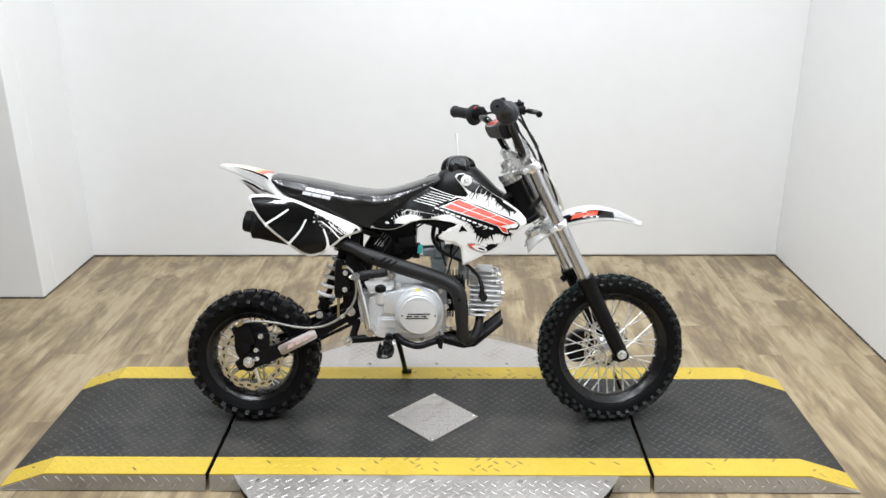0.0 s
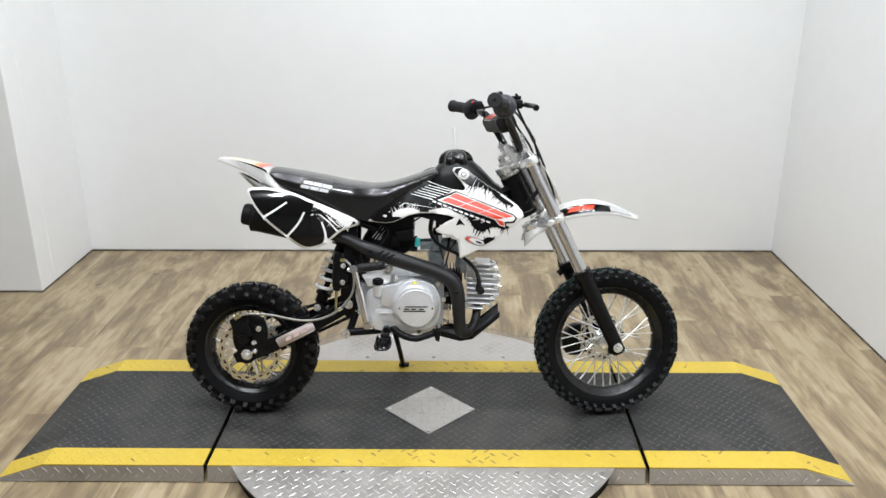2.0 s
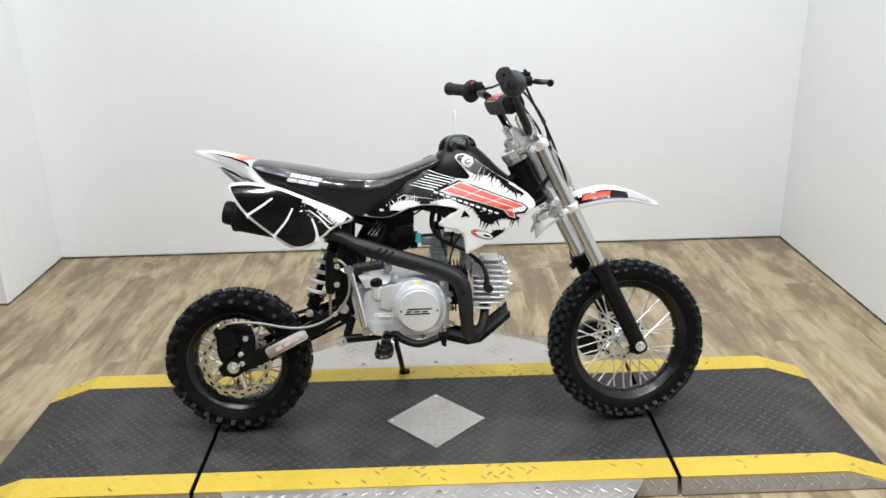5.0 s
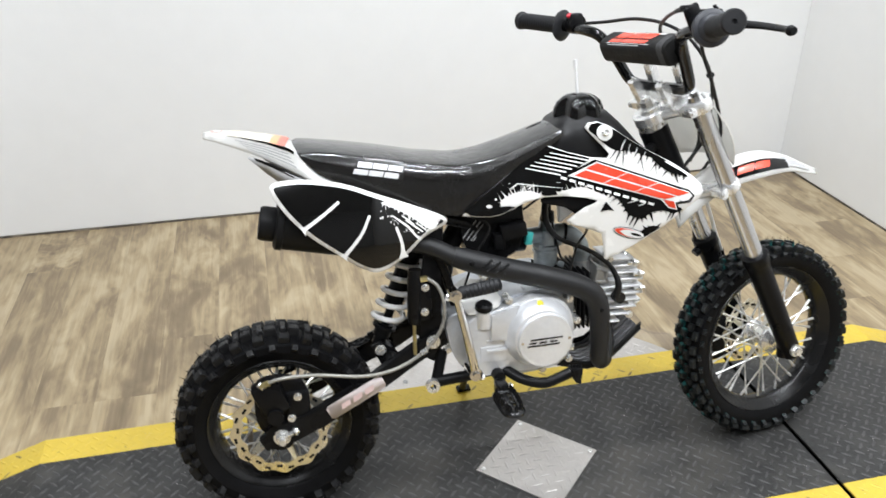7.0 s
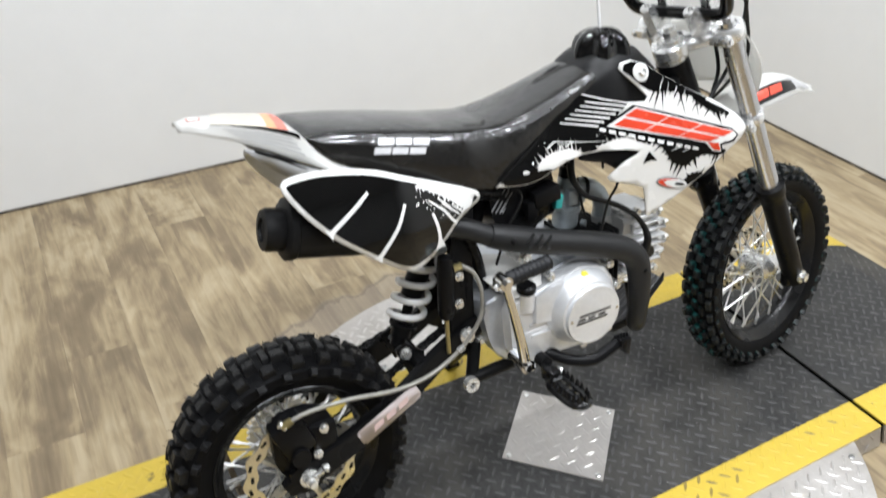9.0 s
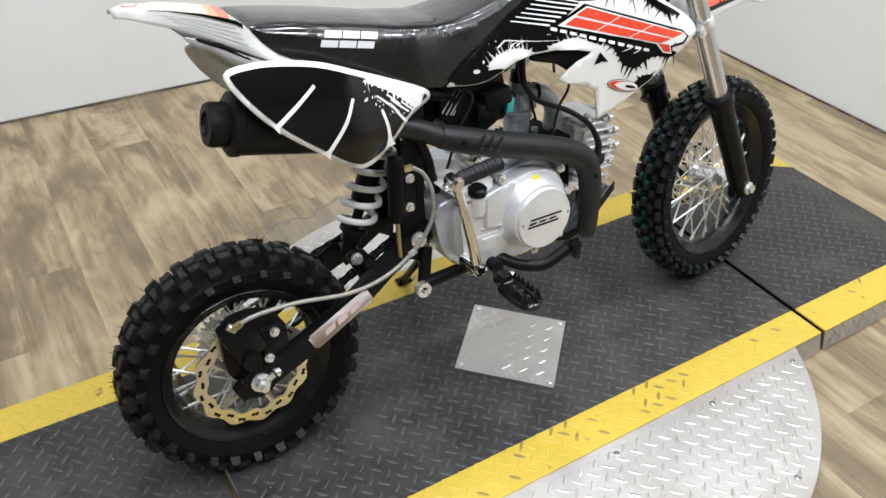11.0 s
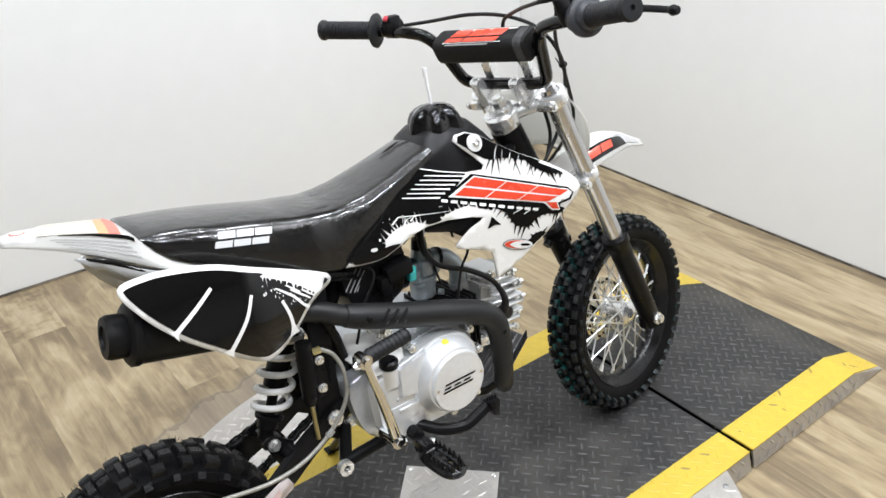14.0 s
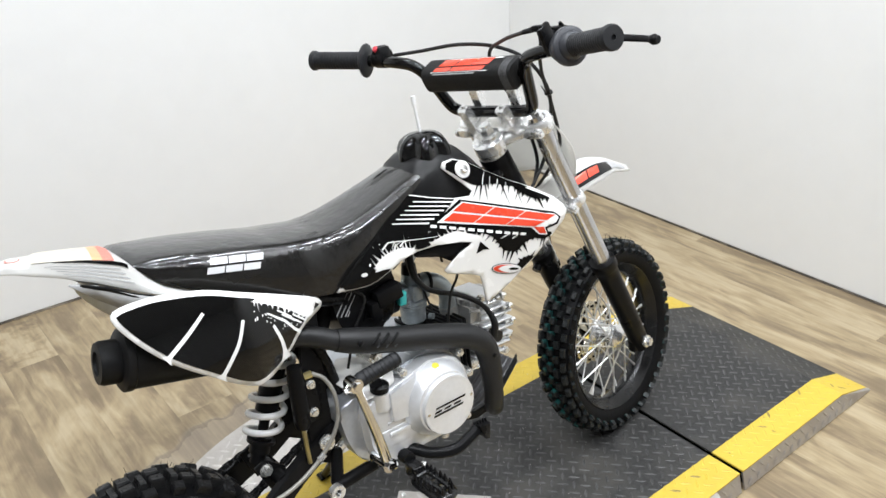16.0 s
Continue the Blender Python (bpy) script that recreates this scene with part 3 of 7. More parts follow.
def wheel(name, label, M, R, half, rim_r, hub_w, rows, tread_mat, disc_side, disc_r, knob_h):
    bm = new_bm()
    lathe(bm, [(0.012, -hub_w - 0.006), (0.020, -hub_w), (0.029, -hub_w + 0.004), (0.029, -hub_w + 0.010), (0.022, -hub_w + 0.016), (0.019, 0),
               (0.022, hub_w - 0.016), (0.029, hub_w - 0.010), (0.029, hub_w - 0.004), (0.020, hub_w), (0.012, hub_w + 0.006)], (0, 0, 0), (0, 1, 0), 28)
    hub = part(name, bm, M_POLISH, bike, label, matrix=M)
    bm = new_bm()
    w, rim_in = half * 0.72, rim_r - 0.004
    half_rim = [(rim_r + 0.004, 0.0), (rim_r + 0.006, 0.008), (rim_r + 0.012, w - 0.006), (rim_r + 0.021, w - 0.003), (rim_r + 0.023, w + 0.0015), (rim_r + 0.0205, w + 0.004),
                (rim_r + 0.016, w + 0.002), (rim_r + 0.011, w - 0.004), (rim_r + 0.003, w - 0.008), (rim_r - 0.002, 0.012), (rim_r - 0.004, 0.0)]
    lathe(bm, half_rim + [(r, -a) for r, a in reversed(half_rim[1:-1])], (0, 0, 0), (0, 1, 0), 72, closed=True)
    part("rim", bm, M_RIM, hub, "black steel rim", matrix=M)
    # tyre: carcass and blocks
    rc, rb = R - knob_h, rim_r + 0.020
    prof = [(rb, -w - 0.001), (rb + 0.006, -w - 0.005), (rb + (rc - rb) * 0.45, -half), (rb + (rc - rb) * 0.72, -half * 0.97), (rc - 0.007, -half * 0.72), (rc - 0.002, -half * 0.4), (rc, 0)]
    prof = prof + [(r, -a) for r, a in reversed(prof[:-1])]
    bm = new_bm()
    lathe(bm, prof + [(rb - 0.003, w - 0.004), (rb - 0.003, -w + 0.004)], (0, 0, 0), (0, 1, 0), 72, closed=True)
    rngk = random.Random(len(name))
    tyre = part("tyre", bm, M_RUBBER, hub, "new knobbly black tyre", matrix=M, angle=30)
    for a, r, lean, along, across, count, shift in rows:
        verts, faces = [], []
        knob(verts, faces, 0.0, a, r, along, across, knob_h, lean)
        me = bpy.data.meshes.new("tread_block")
        me.from_pydata(verts, [], faces)
        me.materials.append(tread_mat)
        for k in range(count):
            ob = new("tread_block", me)
            ob.parent = hub
            turn = 2 * math.pi * (k + shift + rngk.uniform(-0.07, 0.07)) / count
            ob.matrix_basis = M @ Matrix.Rotation(turn, 4, "Y") @ Matrix.Scale(rngk.uniform(0.85, 1.15), 4, (1, 0, 0)) @ Matrix.Scale(rngk.uniform(0.990, 1.008), 4, (0, 0, 1))
    bm = new_bm()
    # moulding hairs
    for k in range(420):
        ang, a = rngk.uniform(0, 2 * math.pi), rngk.uniform(-half * 0.95, half * 0.95)
        r = rc + (knob_h if abs(a) < half * 0.6 else -0.004)
        er = Vector((math.sin(ang), 0, math.cos(ang)))
        side = Vector((rngk.uniform(-1, 1), rngk.uniform(-1, 1), rngk.uniform(-1, 1))) * 0.4
        p = er * (r - 0.002) + Vector((0, a, 0))
        tube(bm, [p, p + (er + side) * rngk.uniform(0.005, 0.011)], [0.0006, 0.0002], 3)
    tagged(part("moulding_hair", bm, M_RUBBER, hub, "fine rubber moulding hairs", matrix=M), kind="stuff")
    # spokes
    n = 36
    for k in range(n):
        s = 1 if k % 2 else -1
        a1 = 2 * math.pi * (k + 0.3) / n
        a0 = a1 + (1.05 if (k // 2) % 2 else -1.05)
        p0 = Vector((math.sin(a0) * 0.026, s * (hub_w - 0.007), math.cos(a0) * 0.026))
        p1 = Vector((math.sin(a1) * rim_in, s * 0.005, math.cos(a1) * rim_in))
        bm = new_bm()
        q = p1 + (p0 - p1).normalized() * 0.016
        tube(bm, [p0, q], 0.0019, 6)
        tube(bm, [q, p1], 0.0029, 6)
        part("spoke", bm, M_SPOKE, hub, matrix=M)
    # wavy brake disc
    y = -disc_side * (hub_w + 0.006)
    bm = new_bm()
    nn = 120
    rings = []
    for yy in (y - 0.0016, y + 0.0016):
        outer, inner = [], []
        for k in range(nn):
            q = 2 * math.pi * k / nn
            ro = disc_r + 0.0035 * math.cos(q * 12)
            ri = disc_r - 0.020 + 0.003 * math.cos(q * 12 + 1.0)
            outer.append(bm.verts.new((math.sin(q) * ro, yy, math.cos(q) * ro)))
            inner.append(bm.verts.new((math.sin(q) * ri, yy, math.cos(q) * ri)))
        bridge(bm, outer, inner)
        rings.append((outer, inner))
    bridge(bm, rings[0][0], rings[1][0])
    bridge(bm, rings[0][1], rings[1][1])
    for k in range(5):
        q = 2 * math.pi * k / 5 + 0.3
        e = Vector((math.sin(q), 0, math.cos(q)))
        tube(bm, [e * 0.026 + Vector((0, y, 0)), e * (disc_r - 0.02) + Vector((0, y, 0))], [0.011, 0.006], 8, squash=0.25)
    disc = part("brake_disc", bm, M_DISC, hub, "wavy drilled steel brake disc", matrix=M)
    # slots are dark plugs: the shade of each hole is their colour
    for k in range(24):
        q = 2 * math.pi * (k + 0.5) / 24
        e, t = Vector((math.sin(q), 0, math.cos(q))), Vector((math.cos(q), 0, -math.sin(q)))
        c = e * (disc_r - 0.0095 + (0.003 if k % 2 else -0.003)) + Vector((0, y, 0))
        tube(bm2 := new_bm(), [c - t * 0.003 + Vector((0, -0.0021, 0)), c - t * 0.003 + Vector((0, 0.0021, 0))], 0.0032, 8)
        tube(bm2, [c + t * 0.003 + Vector((0, -0.0021, 0)), c + t * 0.003 + Vector((0, 0.0021, 0))], 0.0032, 8)
        part("slot", bm2, M_DARKGAP, hub, matrix=M)
    return hub


FRONT_C = S(0.051, 0, -0.634)
REAR_C = Vector((-0.528, 0, 0.2015))
fr = 0.225 - 0.010
front_rows = [(0.0, fr, 0.0, 0.0185, 0.013, 42, 0.0), (0.0140, fr - 0.0015, 0.12, 0.0165, 0.011, 42, 0.5), (-0.0140, fr - 0.0015, -0.12, 0.0165, 0.011, 42, 0.5),
              (0.0275, fr - 0.0065, 0.42, 0.0185, 0.011, 42, 0.0), (-0.0275, fr - 0.0065, -0.42, 0.0185, 0.011, 42, 0.0),
              (0.0355, fr - 0.017, 0.95, 0.011, 0.008, 42, 0.5), (-0.0355, fr - 0.017, -0.95, 0.011, 0.008, 42, 0.5)]
wheel("front_wheel", "front wire-spoked wheel with knobbly tyre", STEERED @ Matrix.Translation(FRONT_C), 0.225, 0.037, 0.149, 0.036, front_rows, M_RUBBER_TEAL, -1, 0.074, 0.010)
rr = 0.2025 - 0.012
rear_rows = [(0.0125, rr, 0.05, 0.021, 0.018, 27, 0.0), (-0.0125, rr, -0.05, 0.021, 0.018, 27, 0.0), (0.0, rr - 0.001, 0.0, 0.011, 0.030, 27, 0.5),
             (0.0335, rr - 0.005, 0.38, 0.021, 0.017, 27, 0.5), (-0.0335, rr - 0.005, -0.38, 0.021, 0.017, 27, 0.5),
             (0.0465, rr - 0.018, 1.0, 0.014, 0.012, 27, 0.0), (-0.0465, rr - 0.018, -1.0, 0.014, 0.012, 27, 0.0)]
wheel("rear_wheel", "rear wire-spoked wheel with knobbly tyre", Matrix.Translation(REAR_C), 0.2025, 0.048, 0.120, 0.044, rear_rows, M_TREAD, 1, 0.095, 0.012)

# -- fork, clamps, bars (all turned with the steering) --
for s in (1, -1):
    bm = new_bm()
    tube(bm, [S(0.055, 0.080 * s, -0.004), S(0.055, 0.080 * s, -0.385)], 0.0185, 24)
    tube_ob = part("fork_tube", bm, M_FORK, bike, "bright metal upper fork tube", matrix=TURNED)
    bm = new_bm()
    tube(bm, [S(0.055, 0.080 * s, -0.006), S(0.055, 0.080 * s, 0.004)], [0.017, 0.0145], 20)
    tube(bm, [S(0.055, 0.080 * s, 0.004), S(0.055, 0.080 * s, 0.010)], 0.008, 6)
    part("fork_cap", bm, M_CHROME, tube_ob, "chrome fork cap", matrix=TURNED)
    bm = new_bm()
    lathe(bm, [(0.0185, 0.0), (0.0275, 0.002), (0.0275, 0.022), (0.0245, 0.026), (0.0235, 0.05), (0.0225, 0.19), (0.0215, 0.273), (0.019, 0.280)], S(0.055, 0.080 * s, -0.374), -AXIS, 24)
    box(bm, S(0.050, 0.074 * s, -0.632), (0.036, 0.022, 0.05), 0.008)
    leg = part("fork_leg", bm, M_BLACK, bike, "black lower fork leg", matrix=TURNED)
    bm = new_bm()
    tube(bm, [S(0.053, 0.082 * s, -0.632), S(0.053, 0.112 * s, -0.632)], 0.006, 12)
    bolt(bm, S(0.053, 0.103 * s, -0.632), RIGHT * s, 0.0105, 0.010)
    part("axle_nut", bm, M_ZINC, leg, matrix=TURNED)
    if s < 0:
        bm = new_bm()
        tube(bm, [S(0.045, -0.08, -0.393), S(0.018, -0.08, -0.400)], 0.010, 10)
        part("caliper_lug", bm, M_BLACK, leg, matrix=TURNED)

for w, name in ((-0.018, "upper_clamp"), (-0.204, "lower_clamp")):
    bm = new_bm()
    th = 0.024 if w > -0.1 else 0.020
    for s in (1, -1):
        ro = 0.0275 if w > -0.1 else 0.0228
        lathe(bm, [(ro - 0.002, -th / 2), (ro, -th / 2 + 0.003), (ro, th / 2 - 0.003), (ro - 0.002, th / 2)], S(0.055, 0.080 * s, w), AXIS, 24)
        tube(bm, [S(0.05, 0.072 * s, w), S(0.034, 0.05 * s, w), S(0.016, 0.026 * s, w), S(0.0, 0, w)], [0.017, 0.017, 0.018, 0.020], 14, squash=0.66)
        box(bm, S(0.030, 0.080 * s, w), (0.020, 0.034, 0.018), 0.004, Matrix.Rotation(radians(-26), 3, "Y"))
        bolt(bm, S(0.026, 0.10 * s, w), RIGHT * s, 0.006)
    lathe(bm, [(0.03, -th / 2), (0.034, -th / 2 + 0.003), (0.034, th / 2 - 0.003), (0.03, th / 2)], S(0, 0, w), AXIS, 28)
    clamp = part(name, bm, M_POLISH, bike, "polished aluminium fork clamp", matrix=TURNED)
    if w > -0.1:
        bm = new_bm()
        lathe(bm, [(0.020, -0.006), (0.020, 0.002), (0.016, 0.003)], S(0, 0.006, 0), AXIS, 24)
        tube(bm, [S(0, 0.006, 0.002), S(0, 0.006, 0.018)], 0.0135, 6)
        tube(bm, [S(0, 0.006, 0.018), S(0, 0.006, 0.024)], 0.009, 16)
        part("stem_nut", bm, M_ZINC, clamp, matrix=TURNED)
        for s in (1, -1):
            bm = new_bm()
            for outline in ([(0.010, 0.044), (0.015, 0.048), (0.024, 0.048), (0.028, 0.043), (0.031, 0.014), (0.034, -0.012), (0.016, -0.012)],
                            [(0.054, 0.000), (0.057, 0.052), (0.061, 0.060), (0.070, 0.060), (0.074, 0.054), (0.070, 0.014), (0.058, -0.008)],
                            [(0.018, -0.014), (0.022, 0.010), (0.036, 0.009), (0.043, 0.007), (0.052, 0.010), (0.062, 0.008), (0.054, -0.010)]):
                wide = 0.0095 if outline[0][0] != 0.018 else 0.0088
                loft(bm, [[S(v, 0.046 * s + dd, w) for v, w in outline] for dd in (-wide, wide)])
            riser = part("bar_riser", bm, M_POLISH, clamp, "polished handlebar riser", matrix=TURNED)
            for q, top in ((0.020, 0.048), (0.065, 0.060)):
                bm = new_bm()
                bolt(bm, S(q, 0.046 * s, top - 0.001), AXIS, 0.0045, 0.005)
                part("riser_bolt", bm, M_ZINC, clamp, matrix=TURNED)
bm = new_bm()
lathe(bm, [(0.025, -0.010), (0.029, -0.014), (0.029, -0.024), (0.026, -0.026), (0.030, -0.030), (0.030, -0.042), (0.024, -0.046)], HEAD, AXIS, 28)
part("steering_bearing", bm, M_ZINC, bike, "bright steering bearing collar", matrix=STEERED @ Matrix.Translation(RIGHT * 0.010))

bm = new_bm()
half_bar = [S(0.042, 0.0, 0.022), S(0.042, 0.050, 0.022), S(0.042, 0.078, 0.024), S(0.041, 0.098, 0.036), S(0.040, 0.111, 0.080), S(0.038, 0.121, 0.115),
            S(0.034, 0.138, 0.138), S(0.029, 0.170, 0.150), S(0.0235, 0.222, 0.1605), S(-0.015, 0.346, 0.1975)]
line = [p - RIGHT * (2 * p.dot(RIGHT)) for p in reversed(half_bar[1:])] + half_bar
tube(bm, line, 0.0112, 14, n=5)
bars = part("handlebar", bm, M_BLACK_GLOSS, bike, "gloss black handlebar with crossbar", matrix=TURNED)
bm = new_bm()
tube(bm, [S(0.039, -0.118, 0.107), S(0.039, 0.118, 0.107)], 0.008, 12)
part("crossbar", bm, M_BLACK_GLOSS, bars, matrix=TURNED)
bm = new_bm()
rings = []
for d in (-0.106, -0.102, -0.05, 0.05, 0.102, 0.106):
    k = 0.85 if abs(d) > 0.105 else 1.0
    rings.append([S(0.036 + k * 0.027 * math.copysign(abs(math.cos(q)) ** 0.6, math.cos(q)), d, 0.110 + k * 0.025 * math.copysign(abs(math.sin(q)) ** 0.6, math.sin(q)))
                  for q in (2 * math.pi * i / 28 for i in range(28))])
loft(bm, rings)
pad = part("bar_pad", bm, M_PAD, bike, "black foam crossbar pad with red print", matrix=TURNED)
# worn grey end of the pad
bm = new_bm()
rings = []
for d in (0.086, 0.095, 0.1035):
    rings.append([S(0.036 + 1.02 * 0.0272 * math.copysign(abs(math.cos(q)) ** 0.6, math.cos(q)), d, 0.110 + 1.02 * 0.0252 * math.copysign(abs(math.sin(q)) ** 0.6, math.sin(q)))
                  for q in (radians(80 + 130 * i / 14) for i in range(15))])
loft(bm, rings, closed=False, cap=False)
part("worn_end", bm, M_PAD_WORN, pad, matrix=TURNED)
# printed blocks on the sloping rear-upper face of the pad
def pad_patch(name, u0, u1, w0, w1, mat, shear=0.012, lift=0.0012):
    bm = new_bm()
    n = 6
    verts = []
    for i in range(n + 1):
        for w, sh in ((w0, 0.0), (w1, shear)):
            d = u0 + (u1 - u0) * i / n + sh
            ang = radians(60 + w)
            v = 0.036 + (0.027 + lift) * math.copysign(abs(math.cos(ang)) ** 0.6, math.cos(ang))
            ww = 0.110 + (0.025 + lift) * math.copysign(abs(math.sin(ang)) ** 0.6, math.sin(ang))
            verts.append(bm.verts.new(S(v, d, ww)))
    for i in range(n):
        bm.faces.new((verts[2 * i], verts[2 * i + 2], verts[2 * i + 3], verts[2 * i + 1]))
    part(name, bm, mat, pad, matrix=TURNED, smooth=False)
pad_patch("print_ground", -0.078, 0.058, 72, 12, M_STICKER_W, 0.022, 0.0008)
for u in (-0.072, -0.030, 0.010):
    pad_patch("red_block", u, u + 0.038, 66, 44, M_RED, 0.006, 0.0014)
    pad_patch("red_block", u + 0.008, u + 0.046, 38, 18, M_RED, 0.006, 0.0014)
pad_patch("grey_bar", -0.072, 0.03, 84, 77, M_STICKER_G, 0.002, 0.0010)

# grips
for s in (1, -1):
    bm = new_bm()
    out = 0.008 if s > 0 else 0.0
    p0, p1 = S(0.0205, 0.239 * s + out, 0.1645), S(-0.0185, 0.353 * s + out, 0.199)
    ax = (p1 - p0).normalized()
    prof = [(0.0165, 0.0)]
    for k in range(16):
        a = 0.004 + k * 0.0062
        prof += [(0.0172, a), (0.0172, a + 0.0036), (0.0161, a + 0.0044), (0.0161, a + 0.0058)]
    prof += [(0.0165, 0.106), (0.0195, 0.108), (0.0195, 0.114), (0.0175, 0.117), (0.004, 0.1175), (0.004, 0.113)]
    lathe(bm, prof, p0, ax, 24)
    grip = part("grip", bm, M_GRIP, bars, "ribbed black rubber grip", matrix=TURNED)
    bm = new_bm()
    if s > 0:
        lathe(bm, [(0.017, -0.034), (0.022, -0.033), (0.023, -0.022), (0.023, -0.013), (0.0295, -0.012), (0.031, -0.010), (0.031, -0.002), (0.029, 0.000), (0.023, 0.001), (0.021, 0.009), (0.0175, 0.012)], p0, ax, 32)
        drum = part("throttle_housing", bm, M_DRUM, bars, "round grey throttle housing", matrix=TURNED)
        bm = new_bm()
        box(bm, S(0.026, 0.203, 0.176), (0.030, 0.012, 0.052), 0.006, Matrix.Rotation(radians(-26), 3, "Y"))
        box(bm, S(0.026, 0.195, 0.197), (0.018, 0.022, 0.010), 0.003)
        tube(bm, [S(0.026, 0.186, 0.196), S(0.030, 0.158, 0.190)], [0.005, 0.004], 10)
        part("throttle_block", bm, M_BLACK, bars, matrix=TURNED)
        bm = new_bm()
        box(bm, S(0.064, 0.192, 0.150), (0.028, 0.042, 0.024), 0.006)
        box(bm, S(0.070, 0.188, 0.166), (0.024, 0.034, 0.010), 0.003)
        box(bm, S(0.045, 0.186, 0.160), (0.03, 0.022, 0.034), 0.006)
        bolt(bm, S(0.072, 0.20, 0.171), AXIS, 0.0035)
        mc = part("brake_master_cylinder", bm, M_BLACK, bars, "small black brake reservoir", matrix=TURNED)
        bm = new_bm()
        tube(bm, [S(0.078, 0.212, 0.142), S(0.086, 0.238, 0.134), S(0.084, 0.28, 0.133), S(0.076, 0.33, 0.133), S(0.070, 0.352, 0.134)], [0.007, 0.0075, 0.0065, 0.006, 0.0055], 10, n=4, squash=0.7)
        tube(bm, [S(0.070, 0.350, 0.134), S(0.069, 0.357, 0.134), S(0.068, 0.365, 0.134)], [0.006, 0.0085, 0.006], 12, n=3)
        part("brake_lever", bm, M_BLACK, bars, matrix=TURNED)
    else:
        lathe(bm, [(0.018, -0.009), (0.029, -0.005), (0.033, -0.002), (0.0315, 0.002), (0.023, 0.006), (0.018, 0.010)], p0, ax, 28)
        part("grip_flange", bm, M_GRIP, bars, matrix=TURNED)
        bm = new_bm()
        box(bm, S(0.034, -0.203, 0.166), (0.032, 0.022, 0.036), 0.007)
        tube(bm, [S(0.033, -0.216, 0.161), S(0.034, -0.194, 0.159)], 0.020, 16)
        sw = part("switch_block", bm, M_BLACK, bars, matrix=TURNED)
        bm = new_bm()
        lathe(bm, [(0.006, 0.0), (0.006, 0.004), (0.0045, 0.0055)], S(0.028, -0.203, 0.182), AXIS - FORE * 0.4, 14)
        part("stop_button", bm, M_REDBTN, bars, "red stop button", matrix=TURNED)

# number plate and front fender
bm = new_bm()
rings = []
for i in range(11):
    t = i / 10
    w = -0.030 - 0.140 * t
    wide = 0.080 + 0.026 * math.sin(math.pi * min(1.0, 0.10 + t * 0.86))
    rings.append([S(0.097 + 0.005 * math.sin(t * 2.6) - 0.018 * abs(q) ** 2.5, wide * q, w) for q in (k / 6 - 1 for k in range(13))])
loft(bm, rings, closed=False, cap=False)
part("number_plate", bm, M_WHITE_DULL, bike, "plain white front number plate", matrix=TURNED, solid=0.003, face=(1, 0, 0))
bm = new_bm()
rings = []
crest = spline([(0.297, 0.556, 0.044), (0.318, 0.584, 0.050), (0.352, 0.607, 0.050), (0.405, 0.640, 0.054), (0.485, 0.657, 0.056), (0.555, 0.643, 0.036), (0.598, 0.624, 0.022), (0.640, 0.605, 0.008)], 5)
for p in crest:
    ring = []
    for k in range(17):
        q = k / 8 - 1
        ring.append(Vector((p.x, p.z * q, p.y - 0.030 * abs(q) ** 2.4 * (p.z * 20) + 0.006 * max(0, 1 - abs(q) * 4))))
    rings.append(ring)
loft(bm, rings, closed=False, cap=False)
FENDER_TURN = Matrix.Translation(HEAD) @ Matrix.Rotation(radians(1.0), 4, AXIS) @ Matrix.Translation(-HEAD) @ FORK_LEAN
fender = part("front_fender", bm, M_FENDER, bike, "white plastic front fender", matrix=FENDER_TURN, solid=0.003, face=(0, 0, 1))


def fender_patch(name, x0, x1, q0, q1, mat, lift, skew=0.0):
    bm = new_bm()
    n, m2 = 10, 5
    grid = []
    for i in range(n + 1):
        row = []
        for j in range(m2 + 1):
            q = q0 + (q1 - q0) * j / m2
            x = x0 + (x1 - x0) * i / n + skew * j / m2
            top, half = (float(np.interp(x, [c.x for c in crest], [c[k] for c in crest])) for k in (1, 2))
            row.append(bm.verts.new(Vector((x, half * q, top - 0.030 * abs(q) ** 2.4 * (half * 20) + 0.006 * max(0, 1 - abs(q) * 4) + lift))))
        grid.append(row)
    for a, b in zip(grid, grid[1:]):
        bridge(bm, a, b, False)
    part(name, bm, mat, fender, matrix=FENDER_TURN, smooth=True)


fender_patch("black_print", 0.398, 0.548, -0.92, -0.54, M_STICKER_K, 0.0035, 0.0)
fender_patch("grey_print", 0.548, 0.618, -0.88, -0.30, M_STICKER_G, 0.0035, -0.014)
fender_patch("red_block", 0.420, 0.456, -0.85, -0.64, M_RED, 0.0052, 0.008)
fender_patch("red_block", 0.459, 0.494, -0.85, -0.64, M_RED, 0.0052, 0.008)

# -- frame --
bm = new_bm()
tube(bm, [HEAD + AXIS * -0.045, HEAD + AXIS * -0.172], 0.029, 24)
lathe(bm, [(0.029, 0), (0.033, 0.003), (0.033, 0.012), (0.029, 0.016)], HEAD + AXIS * -0.172, AXIS, 24)
head_tube = part("head_tube", bm, M_BLACK, bike, "black steel steering head", matrix=Matrix.Translation(RIGHT * 0.008))
bm = new_bm()
tube(bm, [V(0.285, 0, 0.64), V(0.20, 0, 0.66), V(0.05, 0, 0.64), V(-0.10, 0, 0.60), V(-0.17, 0, 0.52), V(-0.19, 0, 0.40), V(-0.19, 0, 0.32)], 0.021, 14, n=5)
frame_ob = part("frame", bm, M_BLACK, bike, "black tubular steel frame")
bm = new_bm()
tube(bm, [V(0.29, 0.0, 0.655), V(0.255, 0.028, 0.655), V(0.20, 0.045, 0.645)], 0.012, 10, n=4)
